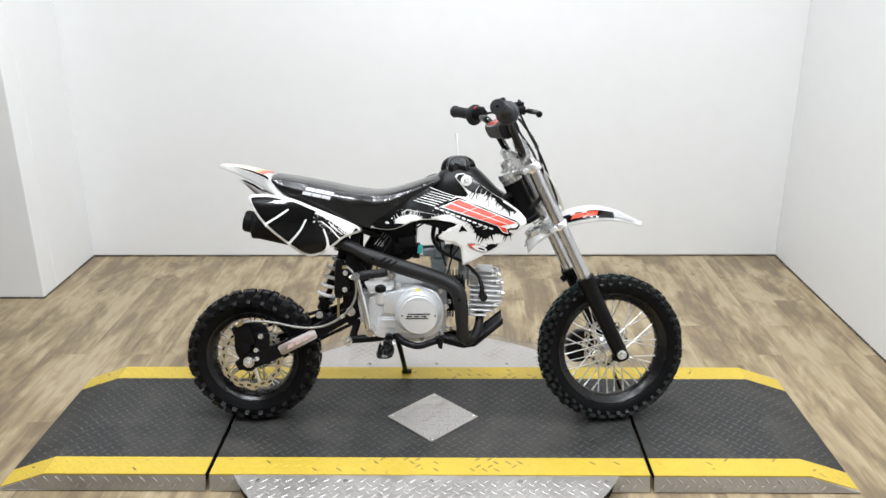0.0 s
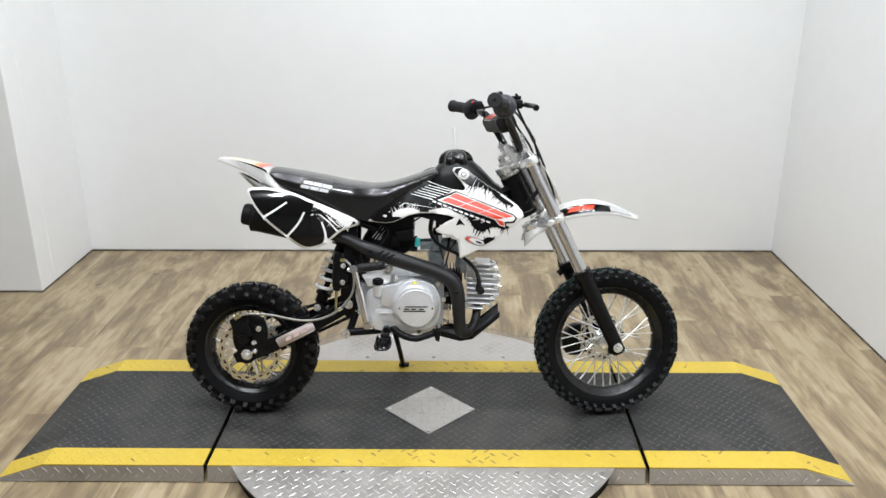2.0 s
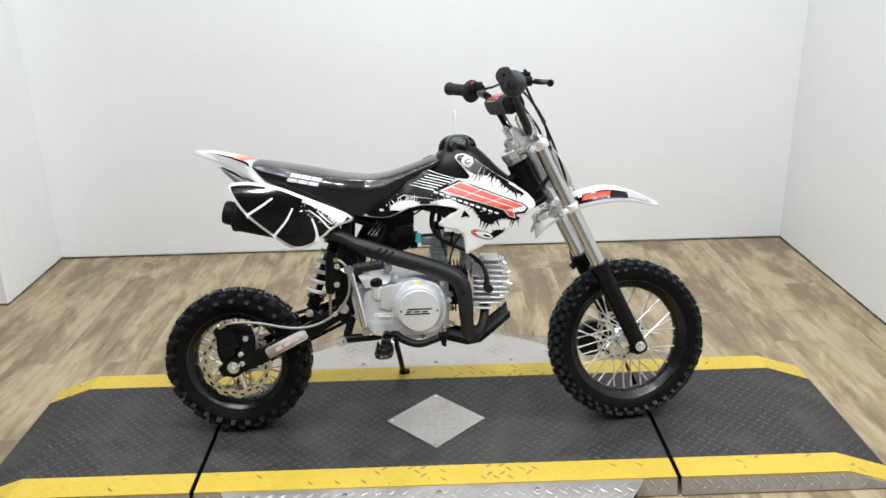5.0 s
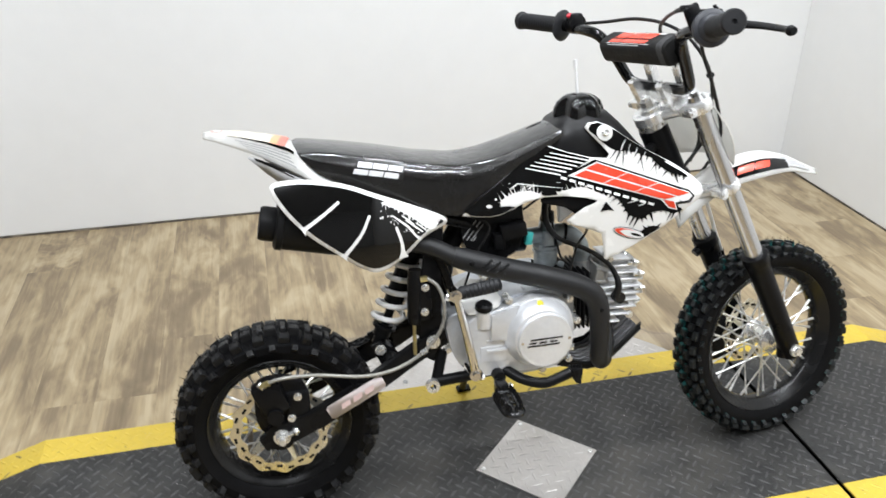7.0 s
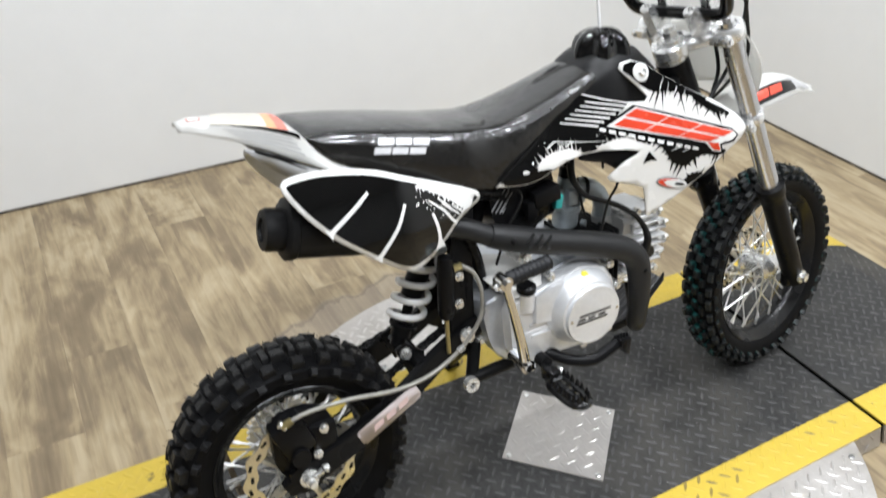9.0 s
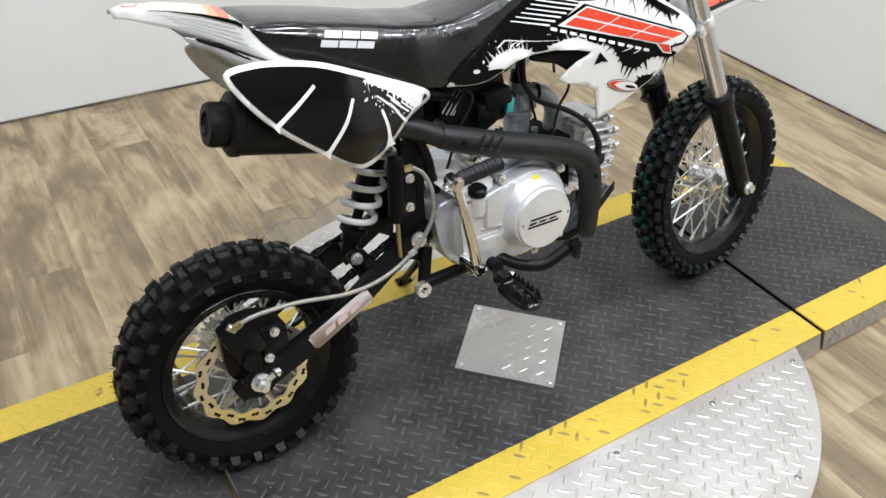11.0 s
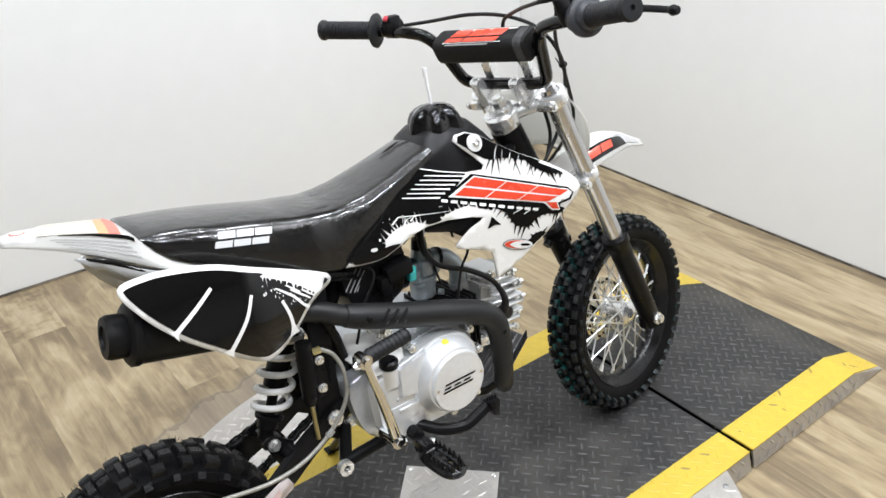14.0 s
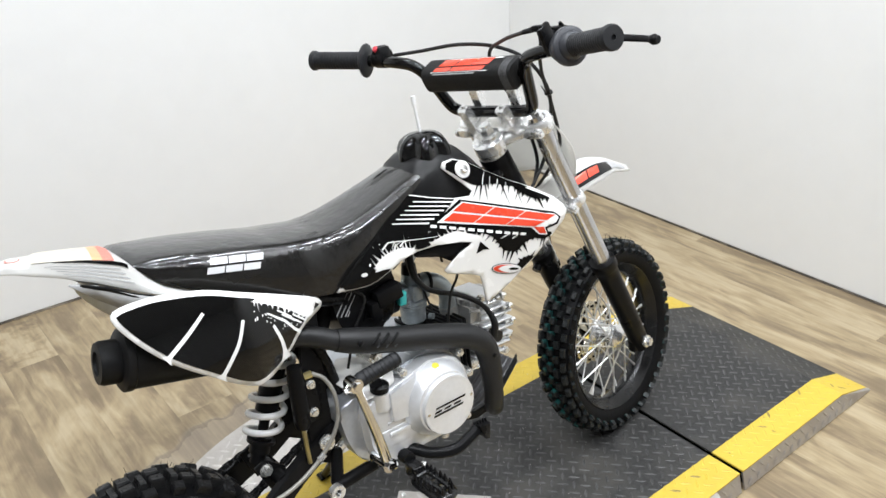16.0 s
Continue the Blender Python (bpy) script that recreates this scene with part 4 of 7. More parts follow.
tube(bm, [V(0.27, 0.0, 0.70), V(0.235, 0.035, 0.69), V(0.18, 0.05, 0.66)], 0.010, 10, n=4)
part("gusset_tube", bm, M_BLACK, frame_ob)
for s in (1, -1):
    bm = new_bm()
    tube(bm, [V(-0.13, 0.035 * s, 0.575), V(-0.20, 0.055 * s, 0.605), V(-0.28, 0.058 * s, 0.640), V(-0.35, 0.052 * s, 0.662)], 0.0105, 10, n=4)
    tube(bm, [V(-0.17, 0.045 * s, 0.42), V(-0.20, 0.058 * s, 0.52), V(-0.27, 0.06 * s, 0.635)], 0.0095, 10, n=3)
    part("subframe_tube", bm, M_BLACK, frame_ob)
    bm = new_bm()
    prism(bm, [(-0.246, 0.325), (-0.206, 0.300), (-0.200, 0.36), (-0.199, 0.47), (-0.190, 0.585), (-0.212, 0.600), (-0.232, 0.52), (-0.244, 0.43)], 0.052 * s, 0.060 * s, 0.002)
    part("frame_plate", bm, M_BLACK, frame_ob, "black pivot plate with bolts")
    bm = new_bm()
    for x, h in ((-0.200, 0.345), (-0.196, 0.415), (-0.190, 0.465)) if s < 0 else ((-0.190, 0.330),):
        one = new_bm()
        bolt(one, V(x, 0.061 * s, h), RIGHT * s, 0.0065)
        part("frame_bolt", one, M_ZINC, frame_ob)
    bolt(bm, V(-0.221, 0.072 * s, 0.356), RIGHT * s, 0.0105, 0.009)
    part("frame_bolt", bm, M_ZINC, frame_ob)
bm = new_bm()
bolt(bm, V(-0.190, 0.062, 0.600), RIGHT, 0.005, 0.004)
tube(bm, [V(-0.190, 0.05, 0.600), V(-0.190, 0.062, 0.600)], 0.008, 14)
part("panel_screw", bm, M_SKID, frame_ob)

# -- swing arm --
for s in (1, -1):
    bm = new_bm()
    rings = []
    for x, h, t in ((-0.565, 0.190, 0.013), (-0.53, 0.203, 0.023), (-0.45, 0.233, 0.020), (-0.36, 0.277, 0.019), (-0.28, 0.318, 0.019), (-0.205, 0.362, 0.019), (-0.185, 0.370, 0.014)):
        d0, d1 = (0.066, 0.082) if x < -0.30 else (0.050, 0.066)
        n = Vector((-0.42, 0, 0.9)).normalized()
        c0, c1 = V(x, d0 * s, h), V(x, d1 * s, h)
        rings.append([c0 - n * (t + 0.004), c1 - n * (t + 0.002), c1 + n * (t - 0.002), c0 + n * t])
    loft(bm, rings)
    bmesh.ops.bevel(bm, geom=bm.edges[:], offset=0.0015, segments=2, affect="EDGES")
    arm = part("swing_arm", bm, M_BLACK, bike, "black box-section swing arm")
    bm = new_bm()
    tube(bm, [V(-0.529, 0.064 * s, 0.203), V(-0.529, 0.0828 * s, 0.203)], 0.0285, 28)
    part("axle_plate", bm, M_BLACK, arm)
    bm = new_bm()
    tube(bm, [V(-0.527, 0.080 * s, 0.203), V(-0.527, 0.106 * s, 0.203)], 0.0065, 12)
    bolt(bm, V(-0.527, 0.084 * s, 0.203), RIGHT * s, 0.0125, 0.012)
    tube(bm, [V(-0.527, 0.089 * s, 0.203), V(-0.505, 0.090 * s, 0.214)], 0.0055, 10)
    bolt(bm, V(-0.500, 0.090 * s, 0.216), Vector((0.9, 0, 0.42)), 0.006)
    part("axle_nut", bm, M_ZINC, arm)
    if s > 0:
        n = Vector((-0.42, 0, 0.9)).normalized()
        a, b = V(-0.434, 0.0828, 0.2375), V(-0.324, 0.0828, 0.2935)
        bm = new_bm()
        vs = [bm.verts.new(p) for p in (a - n * 0.0158, b - n * 0.0150, b + n * 0.0150, a + n * 0.0158)]
        bm.faces.new(vs)
        bmesh.ops.bevel(bm, geom=bm.verts[:], offset=0.004, segments=3, affect="VERTICES")
        part("foil_sticker", bm, M_PINK, arm, "pale foil sticker with faded red print", solid=0.0004, offset=1.0)
        for k in range(3):
            e = (b - a).normalized()
            c = a + e * (0.026 + 0.026 * k)
            o = RIGHT * 0.0008
            bm = new_bm()
            bm.faces.new([bm.verts.new(p) for p in (c - n * 0.006 + o, c + e * 0.020 - n * 0.006 + o, c + e * 0.024 + n * 0.005 + o, c + e * 0.005 + n * 0.005 + o)])
            part("faded_print", bm, M_PINK_RED, arm)
bm = new_bm()
tube(bm, [V(-0.30, -0.06, 0.315), V(-0.30, 0.06, 0.315)], 0.015, 14)
for d in (0.030, -0.030):
    prism(bm, [(-0.338, 0.345), (-0.318, 0.352), (-0.285, 0.325), (-0.285, 0.295), (-0.315, 0.290)], d - 0.003, d + 0.003, 0.001)
brace = part("swing_arm_brace", bm, M_BLACK, bike, "black cross brace with shock mount")
bm = new_bm()
tube(bm, [V(-0.320, -0.04, 0.335), V(-0.320, 0.036, 0.335)], 0.005, 10)
bolt(bm, V(-0.320, 0.034, 0.335), RIGHT, 0.0085, 0.008)
part("shock_bolt", bm, M_ZINC, brace)

# -- shock absorber --
lo, hi = V(-0.320, 0.0, 0.335), V(-0.232, 0.0, 0.545)
ax = (hi - lo).normalized()
bm = new_bm()
tube(bm, [lo, lo + ax * 0.02], 0.013, 14)
tube(bm, [lo + ax * 0.018, lo + ax * 0.046], 0.0175, 18)
tube(bm, [lo + ax * 0.036, lo + ax * 0.042], 0.024, 20)
tube(bm, [lo + ax * 0.046, lo + ax * 0.10], 0.009, 12)
tube(bm, [lo + ax * 0.092, lo + ax * 0.20], 0.0195, 16)
tube(bm, [lo + ax * 0.20, hi + ax * 0.01], 0.028, 18)
shock = part("shock_absorber", bm, M_BLACK, bike, "rear shock absorber with white coil spring")
bm = new_bm()
side = ax.orthogonal().normalized()
up = ax.cross(side)
pts = []
turns = 5.4
for i in range(int(turns * 20) + 1):
    q = i / 20 * 2 * math.pi
    a = 0.045 + 0.155 * i / (turns * 20)
    pts.append(lo + ax * a + (side * math.cos(q) + up * math.sin(q)) * 0.0290)
tube(bm, pts, 0.0056, 10)
part("coil_spring", bm, M_SPRING, shock, "white coil spring")

# -- rear brake: caliper, hose, master cylinder --
bm = new_bm()
prism(bm, smooth2([(-0.565, 0.215), (-0.525, 0.185), (-0.495, 0.205), (-0.470, 0.250), (-0.478, 0.305), (-0.520, 0.322), (-0.562, 0.315), (-0.572, 0.265)], 3), 0.050, 0.066, 0.002)
box(bm, V(-0.540, 0.068, 0.285), (0.055, 0.036, 0.070), 0.008, Matrix.Rotation(radians(-20), 3, "Y"))
box(bm, V(-0.490, 0.064, 0.262), (0.045, 0.026, 0.055), 0.007)
tube(bm, [V(-0.535, 0.07, 0.25), V(-0.535, 0.092, 0.25)], 0.016, 16)
caliper = part("brake_caliper", bm, M_BLACK, bike, "black rear brake caliper")
bm = new_bm()
for x, h in ((-0.505, 0.238), (-0.490, 0.282)):
    one = new_bm()
    bolt(one, V(x, 0.078, h), RIGHT, 0.006)
    part("caliper_bolt", one, M_ZINC, caliper)
tube(bm, [V(-0.560, 0.082, 0.322), V(-0.550, 0.086, 0.314)], 0.006, 10)
part("caliper_bolt", bm, M_ZINC, caliper)
bm = new_bm()
tube(bm, [V(-0.552, 0.085, 0.320), V(-0.515, 0.090, 0.331), V(-0.450, 0.090, 0.328), (V(-0.365, 0.087, 0.311)), V(-0.300, 0.086, 0.316), V(-0.244, 0.088, 0.346), V(-0.208, 0.092, 0.392),
          V(-0.200, 0.090, 0.440), V(-0.210, 0.084, 0.476), V(-0.228, 0.078, 0.492)], 0.0036, 10, n=5)
hose = part("brake_hose", bm, M_HOSE, bike, "grey braided brake hose")
bm = new_bm()
tube(bm, [V(-0.228, 0.078, 0.492), V(-0.240, 0.074, 0.490)], 0.006, 8)
part("hose_fitting", bm, M_BRASS, hose)
bm = new_bm()
tube(bm, [V(-0.556, 0.085, 0.317), V(-0.540, 0.088, 0.325)], 0.006, 8)
part("hose_fitting", bm, M_BRASS, hose)
bm = new_bm()
tube(bm, [V(-0.248, 0.088, 0.343), V(-0.238, 0.089, 0.350)], 0.0055, 8)
part("hose_clip", bm, M_ZINC, hose)
bm = new_bm()
tube(bm, [V(-0.256, 0.066, 0.398), V(-0.254, 0.066, 0.412), V(-0.250, 0.064, 0.490), V(-0.249, 0.064, 0.508)], [0.010, 0.0145, 0.0145, 0.0125], 18)
box(bm, V(-0.234, 0.066, 0.448), (0.026, 0.020, 0.085), 0.004)
mc2 = part("rear_master_cylinder", bm, M_BLACK, bike, "black rear brake master cylinder")
bm = new_bm()
bolt(bm, V(-0.233, 0.077, 0.474), RIGHT, 0.006, 0.007)
part("mount_bolt", bm, M_ZINC, mc2)
bm = new_bm()
bolt(bm, V(-0.236, 0.077, 0.424), RIGHT, 0.006, 0.007)
part("mount_bolt", bm, M_ZINC, mc2)
bm = new_bm()
tube(bm, [V(-0.256, 0.068, 0.400), V(-0.258, 0.072, 0.335)], 0.004, 8)
part("push_rod", bm, M_BRASS, mc2)

# -- chain and sprocket on the left side --
bm = new_bm()
SP, CR = V(-0.523, -0.055, 0.205), 0.062
n = 34
prof = []
for k in range(n * 4):
    q = 2 * math.pi * k / (n * 4)
    r = CR + (0.004 if k % 4 in (0, 1) else -0.002)
    prof.append((SP.x + math.sin(q) * r, SP.z + math.cos(q) * r))
prism(bm, prof, -0.057, -0.053)
part("rear_sprocket", bm, M_ZINC, bike, "steel rear sprocket")
chain = None
for s, z0, z1 in ((1, 0.205 + 0.064, 0.375), (-1, 0.205 - 0.064, 0.325)):
    bm = new_bm()
    a, b = V(-0.523, -0.055, z0), V(-0.145, -0.055, z1)
    e = (b - a).normalized()
    k = 0
    while k * 0.0127 < (b - a).length:
        c = a + e * (k * 0.0127)
        off = 0.003 if k % 2 else 0.005
        for t in (off, -off):
            tube(bm, [c - e * 0.0068 + RIGHT * t, c + e * 0.0068 + RIGHT * t], 0.0052, 6, squash=0.35)
        tube(bm, [c - RIGHT * 0.006, c + RIGHT * 0.006], 0.0036, 6)
        k += 1
    part("chain_run", bm, M_BLACK, bike, "dark roller chain")

# -- pegs, stand, pedals --
bm = new_bm()
tube(bm, [V(-0.226, 0.078, 0.272), V(-0.16, 0.082, 0.278), V(-0.095, 0.085, 0.285)], 0.0115, 12)
tube(bm, [V(-0.105, -0.13, 0.292), V(-0.105, 0.135, 0.292)], 0.012, 12)
tube(bm, [V(-0.20, 0.058, 0.33), V(-0.218, 0.074, 0.275)], 0.011, 10)
bar = part("peg_bar", bm, M_BLACK, bike, "black steel foot-peg carrier")
bm = new_bm()
lathe(bm, [(0.006, -0.006), (0.0135, -0.006), (0.0135, 0.006), (0.006, 0.006)], V(-0.229, 0.090, 0.271), RIGHT, 18, closed=True)
part("end_ring", bm, M_ZINC, bar)
for s in (1, -1):
    bm = new_bm()
    box(bm, V(-0.108, 0.152 * s, 0.281), (0.022, 0.034, 0.026), 0.004)
    loop = [(-0.012, 0.166), (-0.0165, 0.178), (-0.017, 0.215), (-0.014, 0.236), (-0.006, 0.245), (0.006, 0.245), (0.014, 0.236), (0.017, 0.215), (0.0165, 0.178), (0.012, 0.166)]
    line = spline([V(-0.109 + a, b * s, 0.277) for a, b in loop], 3, True)
    tube(bm, line + [line[0]], 0.0058, 8, squash=1.45)
    run = 0.0
    for p, q in zip(line, line[1:]):
        run += (q - p).length
        if run > 0.0078:
            run = 0.0
            bmesh.ops.create_cone(bm, segments=5, radius1=0.0050, radius2=0.0012, depth=0.013, cap_ends=True, matrix=Matrix.Translation(q + Vector((0, 0, 0.0120))))
    tube(bm, [V(-0.109, 0.166 * s, 0.275), V(-0.109, 0.244 * s, 0.275)], 0.0052, 8)
    for k in range(3):
        tube(bm, [V(-0.125, (0.184 + k * 0.020) * s, 0.274), V(-0.093, (0.184 + k * 0.020) * s, 0.274)], 0.0042, 8)
    peg = part("foot_peg", bm, M_RIM, bike, "gloss black serrated foot peg")
    bm = new_bm()
    bolt(bm, V(-0.090, 0.152 * s, 0.281), (1, 0, 0), 0.005, 0.005)
    part("pivot_bolt", bm, M_ZINC, peg)
bm = new_bm()
tube(bm, [V(-0.105, -0.060, 0.285), V(-0.100, -0.10, 0.23), V(-0.090, -0.20, 0.125), V(-0.084, -0.272, 0.050)], [0.009, 0.0085, 0.008, 0.008], 10)
box(bm, V(-0.080, -0.276, 0.0475), (0.034, 0.022, 0.007), 0.002, Matrix.Rotation(radians(LEAN), 3, "X"))
part("side_stand", bm, M_BLACK, bike, "black steel side stand")
bm = new_bm()
tube(bm, [V(-0.130, 0.085, 0.290), V(-0.095, 0.105, 0.298), V(-0.06, 0.135, 0.283), V(-0.02, 0.150, 0.276), V(0.015, 0.152, 0.286), V(0.044, 0.152, 0.297)], 0.0105, 10, n=5, squash=0.7)
prism(bm, [(0.030, 0.304), (0.054, 0.302), (0.050, 0.270), (0.040, 0.274)], 0.142, 0.166, 0.002)
for k in range(4):
    bmesh.ops.create_cone(bm, segments=4, radius1=0.004, radius2=0.0008, depth=0.008, cap_ends=True, matrix=Matrix.Translation(V(0.034 + 0.006 * k, 0.154, 0.306)))
part("brake_pedal", bm, M_BLACK, bike, "black rear brake pedal")
bm = new_bm()
tube(bm, [V(-0.158, 0.115, 0.318), V(-0.158, 0.158, 0.318)], 0.013, 16)
tube(bm, [V(-0.158, 0.150, 0.318), V(-0.168, 0.152, 0.375), V(-0.186, 0.148, 0.460), V(-0.193, 0.147, 0.482)], [0.0095, 0.0085, 0.0075, 0.010], 12, n=4)
tube(bm, [V(-0.193, 0.157, 0.482), V(-0.193, 0.134, 0.482)], 0.012, 14)
kick = part("kick_starter", bm, M_CHROME, bike, "chrome kick-start lever with black rubber")
for at, way, r in ((V(-0.158, 0.158, 0.318), RIGHT, 0.008), (V(-0.147, 0.150, 0.310), V(0.8, 0, -0.3), 0.006), (V(-0.193, 0.157, 0.482), RIGHT, 0.008), (V(-0.206, 0.147, 0.478), V(-0.9, 0, -0.2), 0.006)):
    bm = new_bm()
    bolt(bm, at, way, r, 0.006)
    part("pinch_bolt", bm, M_CHROME, kick)
bm = new_bm()
p0, p1 = V(-0.184, 0.142, 0.481), V(-0.104, 0.146, 0.492)
prof = [(0.010, 0.0)]
ln = (p1 - p0).length
for k in range(9):
    a = 0.006 + k * (ln - 0.012) / 9
    prof += [(0.0128, a), (0.0128, a + 0.006), (0.0108, a + 0.007), (0.0108, a + 0.0085)]
prof += [(0.0125, ln - 0.003), (0.009, ln)]
lathe(bm, prof, p0, p1 - p0, 18)
part("kick_rubber", bm, M_GRIP, kick, "ribbed black rubber", matrix=None)


# -- engine --
bm = new_bm()
prism(bm, smooth2([(-0.196, 0.38), (-0.192, 0.412), (-0.14, 0.426), (-0.085, 0.438), (0.00, 0.448), (0.052, 0.440), (0.062, 0.40), (0.058, 0.31), (0.03, 0.278), (-0.06, 0.270), (-0.145, 0.285), (-0.180, 0.32)], 4), -0.085, 0.088, 0.006)
engine = part("engine", bm, M_CASE, bike, "silver horizontal single-cylinder engine")
bm = new_bm()
prism(bm, smooth2([(-0.162, 0.37), (-0.158, 0.408), (-0.125, 0.420), (-0.085, 0.429), (-0.05, 0.438), (-0.02, 0.442), (0.034, 0.424), (0.053, 0.37), (0.038, 0.308), (-0.015, 0.290), (-0.08, 0.292), (-0.148, 0.296)], 5), 0.086, 0.114, 0.004, seg=3)
cover = part("clutch_cover", bm, M_ALU, bike, "cast aluminium side cover")
bm = new_bm()
lathe(bm, [(0.0735, 0.084), (0.0730, 0.100), (0.0712, 0.112), (0.0680, 0.122), (0.0635, 0.131), (0.0590, 0.1385), (0.0565, 0.1425), (0.050, 0.143)], V(-0.020, 0, 0.369), RIGHT, 56)
prism(bm, [(-0.118, 0.368), (-0.080, 0.362), (-0.078, 0.392), (-0.060, 0.434), (-0.116, 0.420)], 0.108, 0.124, 0.002)
prism(bm, [(-0.140, 0.318), (-0.085, 0.318), (-0.085, 0.352), (-0.138, 0.352)], 0.108, 0.117, 0.004)
prism(bm, [(-0.125, 0.360), (-0.088, 0.360), (-0.088, 0.365), (-0.125, 0.365)], 0.110, 0.117, 0.001)
prism(bm, [(-0.125, 0.340), (-0.085, 0.340), (-0.085, 0.346), (-0.125, 0.346)], 0.116, 0.121, 0.001)
part("cover_dome", bm, M_ALU, cover)
bm = new_bm()
lathe(bm, [(0.0545, 0.140), (0.0548, 0.1465), (0.0535, 0.1492), (0.0500, 0.1500), (0.0490, 0.1496), (0.047, 0.1500)], V(-0.017, 0, 0.365), RIGHT, 56)
cap = part("cover_cap", bm, M_ALU, cover, "round satin aluminium cap with a dark emblem")
for k in range(3):
    for j, (dx, dh) in enumerate(((0.0, 0.0065), (-0.003, -0.0005), (-0.006, -0.0065))):
        bm = new_bm()
        x0 = -0.049 + k * 0.021 + dx
        wdt = 0.022 if j != 1 else 0.014
        prism(bm, [(x0, 0.3625 + dh), (x0 + wdt, 0.3625 + dh), (x0 + wdt + 0.002, 0.3655 + dh), (x0 + 0.002, 0.3655 + dh)], 0.1504, 0.1511)
        part("emblem_bar", bm, M_STICKER_K, cover, smooth=False)
for x in (-0.064, 0.030):
    bm = new_bm()
    lathe(bm, [(0.003, 0), (0.003, 0.001)], V(x, 0.1503, 0.366), RIGHT, 10)
    part("cap_screw", bm, M_CHROME, cover)
bm = new_bm()
lathe(bm, [(0.0065, 0), (0.0065, 0.0008)], V(-0.021, 0.1262, 0.4345), RIGHT * 0.65 + Vector((0, 0, 1.0)), 16)
part("yellow_dot", bm, M_YELLOW_DOT, cover, "small yellow inspection sticker")
bm = new_bm()
tube(bm, [V(-0.128, 0.104, 0.395), V(-0.128, 0.110, 0.428)], [0.018, 0.0155], 18)
filler = part("oil_filler", bm, M_ALU, bike)
bm = new_bm()
lathe(bm, [(0.0135, 0.0), (0.0165, 0.002), (0.0165, 0.012), (0.012, 0.016)], V(-0.128, 0.110, 0.428), Vector((0, -0.15, 1)), 12)
part("oil_cap", bm, M_BLACK, filler, "black oil filler cap")
# bolts and bosses round the cover
for x, h in ((-0.150, 0.312), (-0.010, 0.285), (0.045, 0.300), (0.061, 0.381), (-0.078, 0.440), (0.045, 0.428)):
    bm = new_bm()
    tube(bm, [V(x, 0.085, h), V(x, 0.112, h)], 0.0078, 14)
    bolt(bm, V(x, 0.112, h), RIGHT, 0.0052, 0.005)
    part("cover_bolt", bm, M_ZINC, engine)
bm = new_bm()
rings = [[V(*p) for p in row] for row in (((-0.180, 0.034, 0.447), (-0.178, 0.070, 0.444), (-0.166, 0.100, 0.433), (-0.158, 0.112, 0.422)), ((-0.136, -0.012, 0.449), (-0.132, 0.060, 0.447), (-0.126, 0.104, 0.437), (-0.124, 0.116, 0.426)),
                                          ((-0.104, 0.010, 0.449), (-0.094, 0.060, 0.449), (-0.090, 0.098, 0.443), (-0.098, 0.112, 0.434)))]
loft(bm, rings, closed=False, cap=False)
part("starter_guard", bm, M_WHITE, engine, "pale sheet-metal guard", solid=0.003, face=(0, 0, 1))
bm = new_bm()
for k in range(2):
    prism(bm, [(-0.05 + 0.04 * k, 0.420), (-0.035 + 0.04 * k, 0.420), (-0.035 + 0.04 * k, 0.446), (-0.05 + 0.04 * k, 0.440)], -0.05, 0.075, 0.002)
prism(bm, [(-0.07, 0.428), (0.035, 0.416), (0.035, 0.428), (-0.07, 0.440)], -0.06, 0.072, 0.002)
part("top_case", bm, M_ALU, engine)
bm = new_bm()
tube(bm, [V(-0.100, -0.02, 0.462), V(-0.100, 0.066, 0.464)], 0.013, 14)
bolt(bm, V(-0.100, 0.066, 0.464), RIGHT, 0.010, 0.008)
part("mount_bolt", bm, M_ZINC, engine)
# barrel with dark fins, then the head
bm = new_bm()
box(bm, V(0.074, 0.0, 0.395), (0.085, 0.088, 0.095), 0.01)
for k in range(10):
    one = new_bm()
    box(one, V(0.024 + 0.0094 * k, 0.0, 0.395), (0.004, 0.112, 0.122), 0.0015, seg=1)
    part("barrel_fin", one, M_BLACK_MATT, engine)
part("cylinder_barrel", bm, M_BLACK_MATT, engine, "black finned cylinder barrel")
bm = new_bm()
box(bm, V(0.178, 0.0, 0.412), (0.086, 0.074, 0.118), 0.014)
box(bm, V(0.214, 0.0, 0.414), (0.026, 0.070, 0.078), 0.011)


def head_end(h):
    return float(np.interp(h, [0.335, 0.350, 0.367, 0.390, 0.428, 0.460, 0.480], [0.172, 0.192, 0.214, 0.229, 0.230, 0.216, 0.190]))


for k in range(10):
    one = new_bm()
    fin_h = 0.340 + 0.0146 * k
    x0, x1 = (0.130 if fin_h < 0.42 else 0.154), head_end(fin_h)
    box(one, V((x0 + x1) / 2, 0.002, fin_h), (x1 - x0, 0.106 - 0.0022 * k, 0.0050), 0.0018, seg=1, rot=Matrix.Rotation(radians(3), 3, "Y"))
    part("cooling_fin", one, M_ALU, engine)
prism(bm, [(0.122, 0.425), (0.154, 0.420), (0.156, 0.454), (0.128, 0.464)], -0.042, 0.044, 0.005)
for a, b in (((0.126, 0.431), (0.149, 0.427)), ((0.149, 0.427), (0.151, 0.449)), ((0.151, 0.449), (0.130, 0.456)), ((0.130, 0.456), (0.126, 0.431))):
    tube(bm, [V(a[0], 0.0445, a[1]), V(b[0], 0.0445, b[1])], 0.0028, 8)
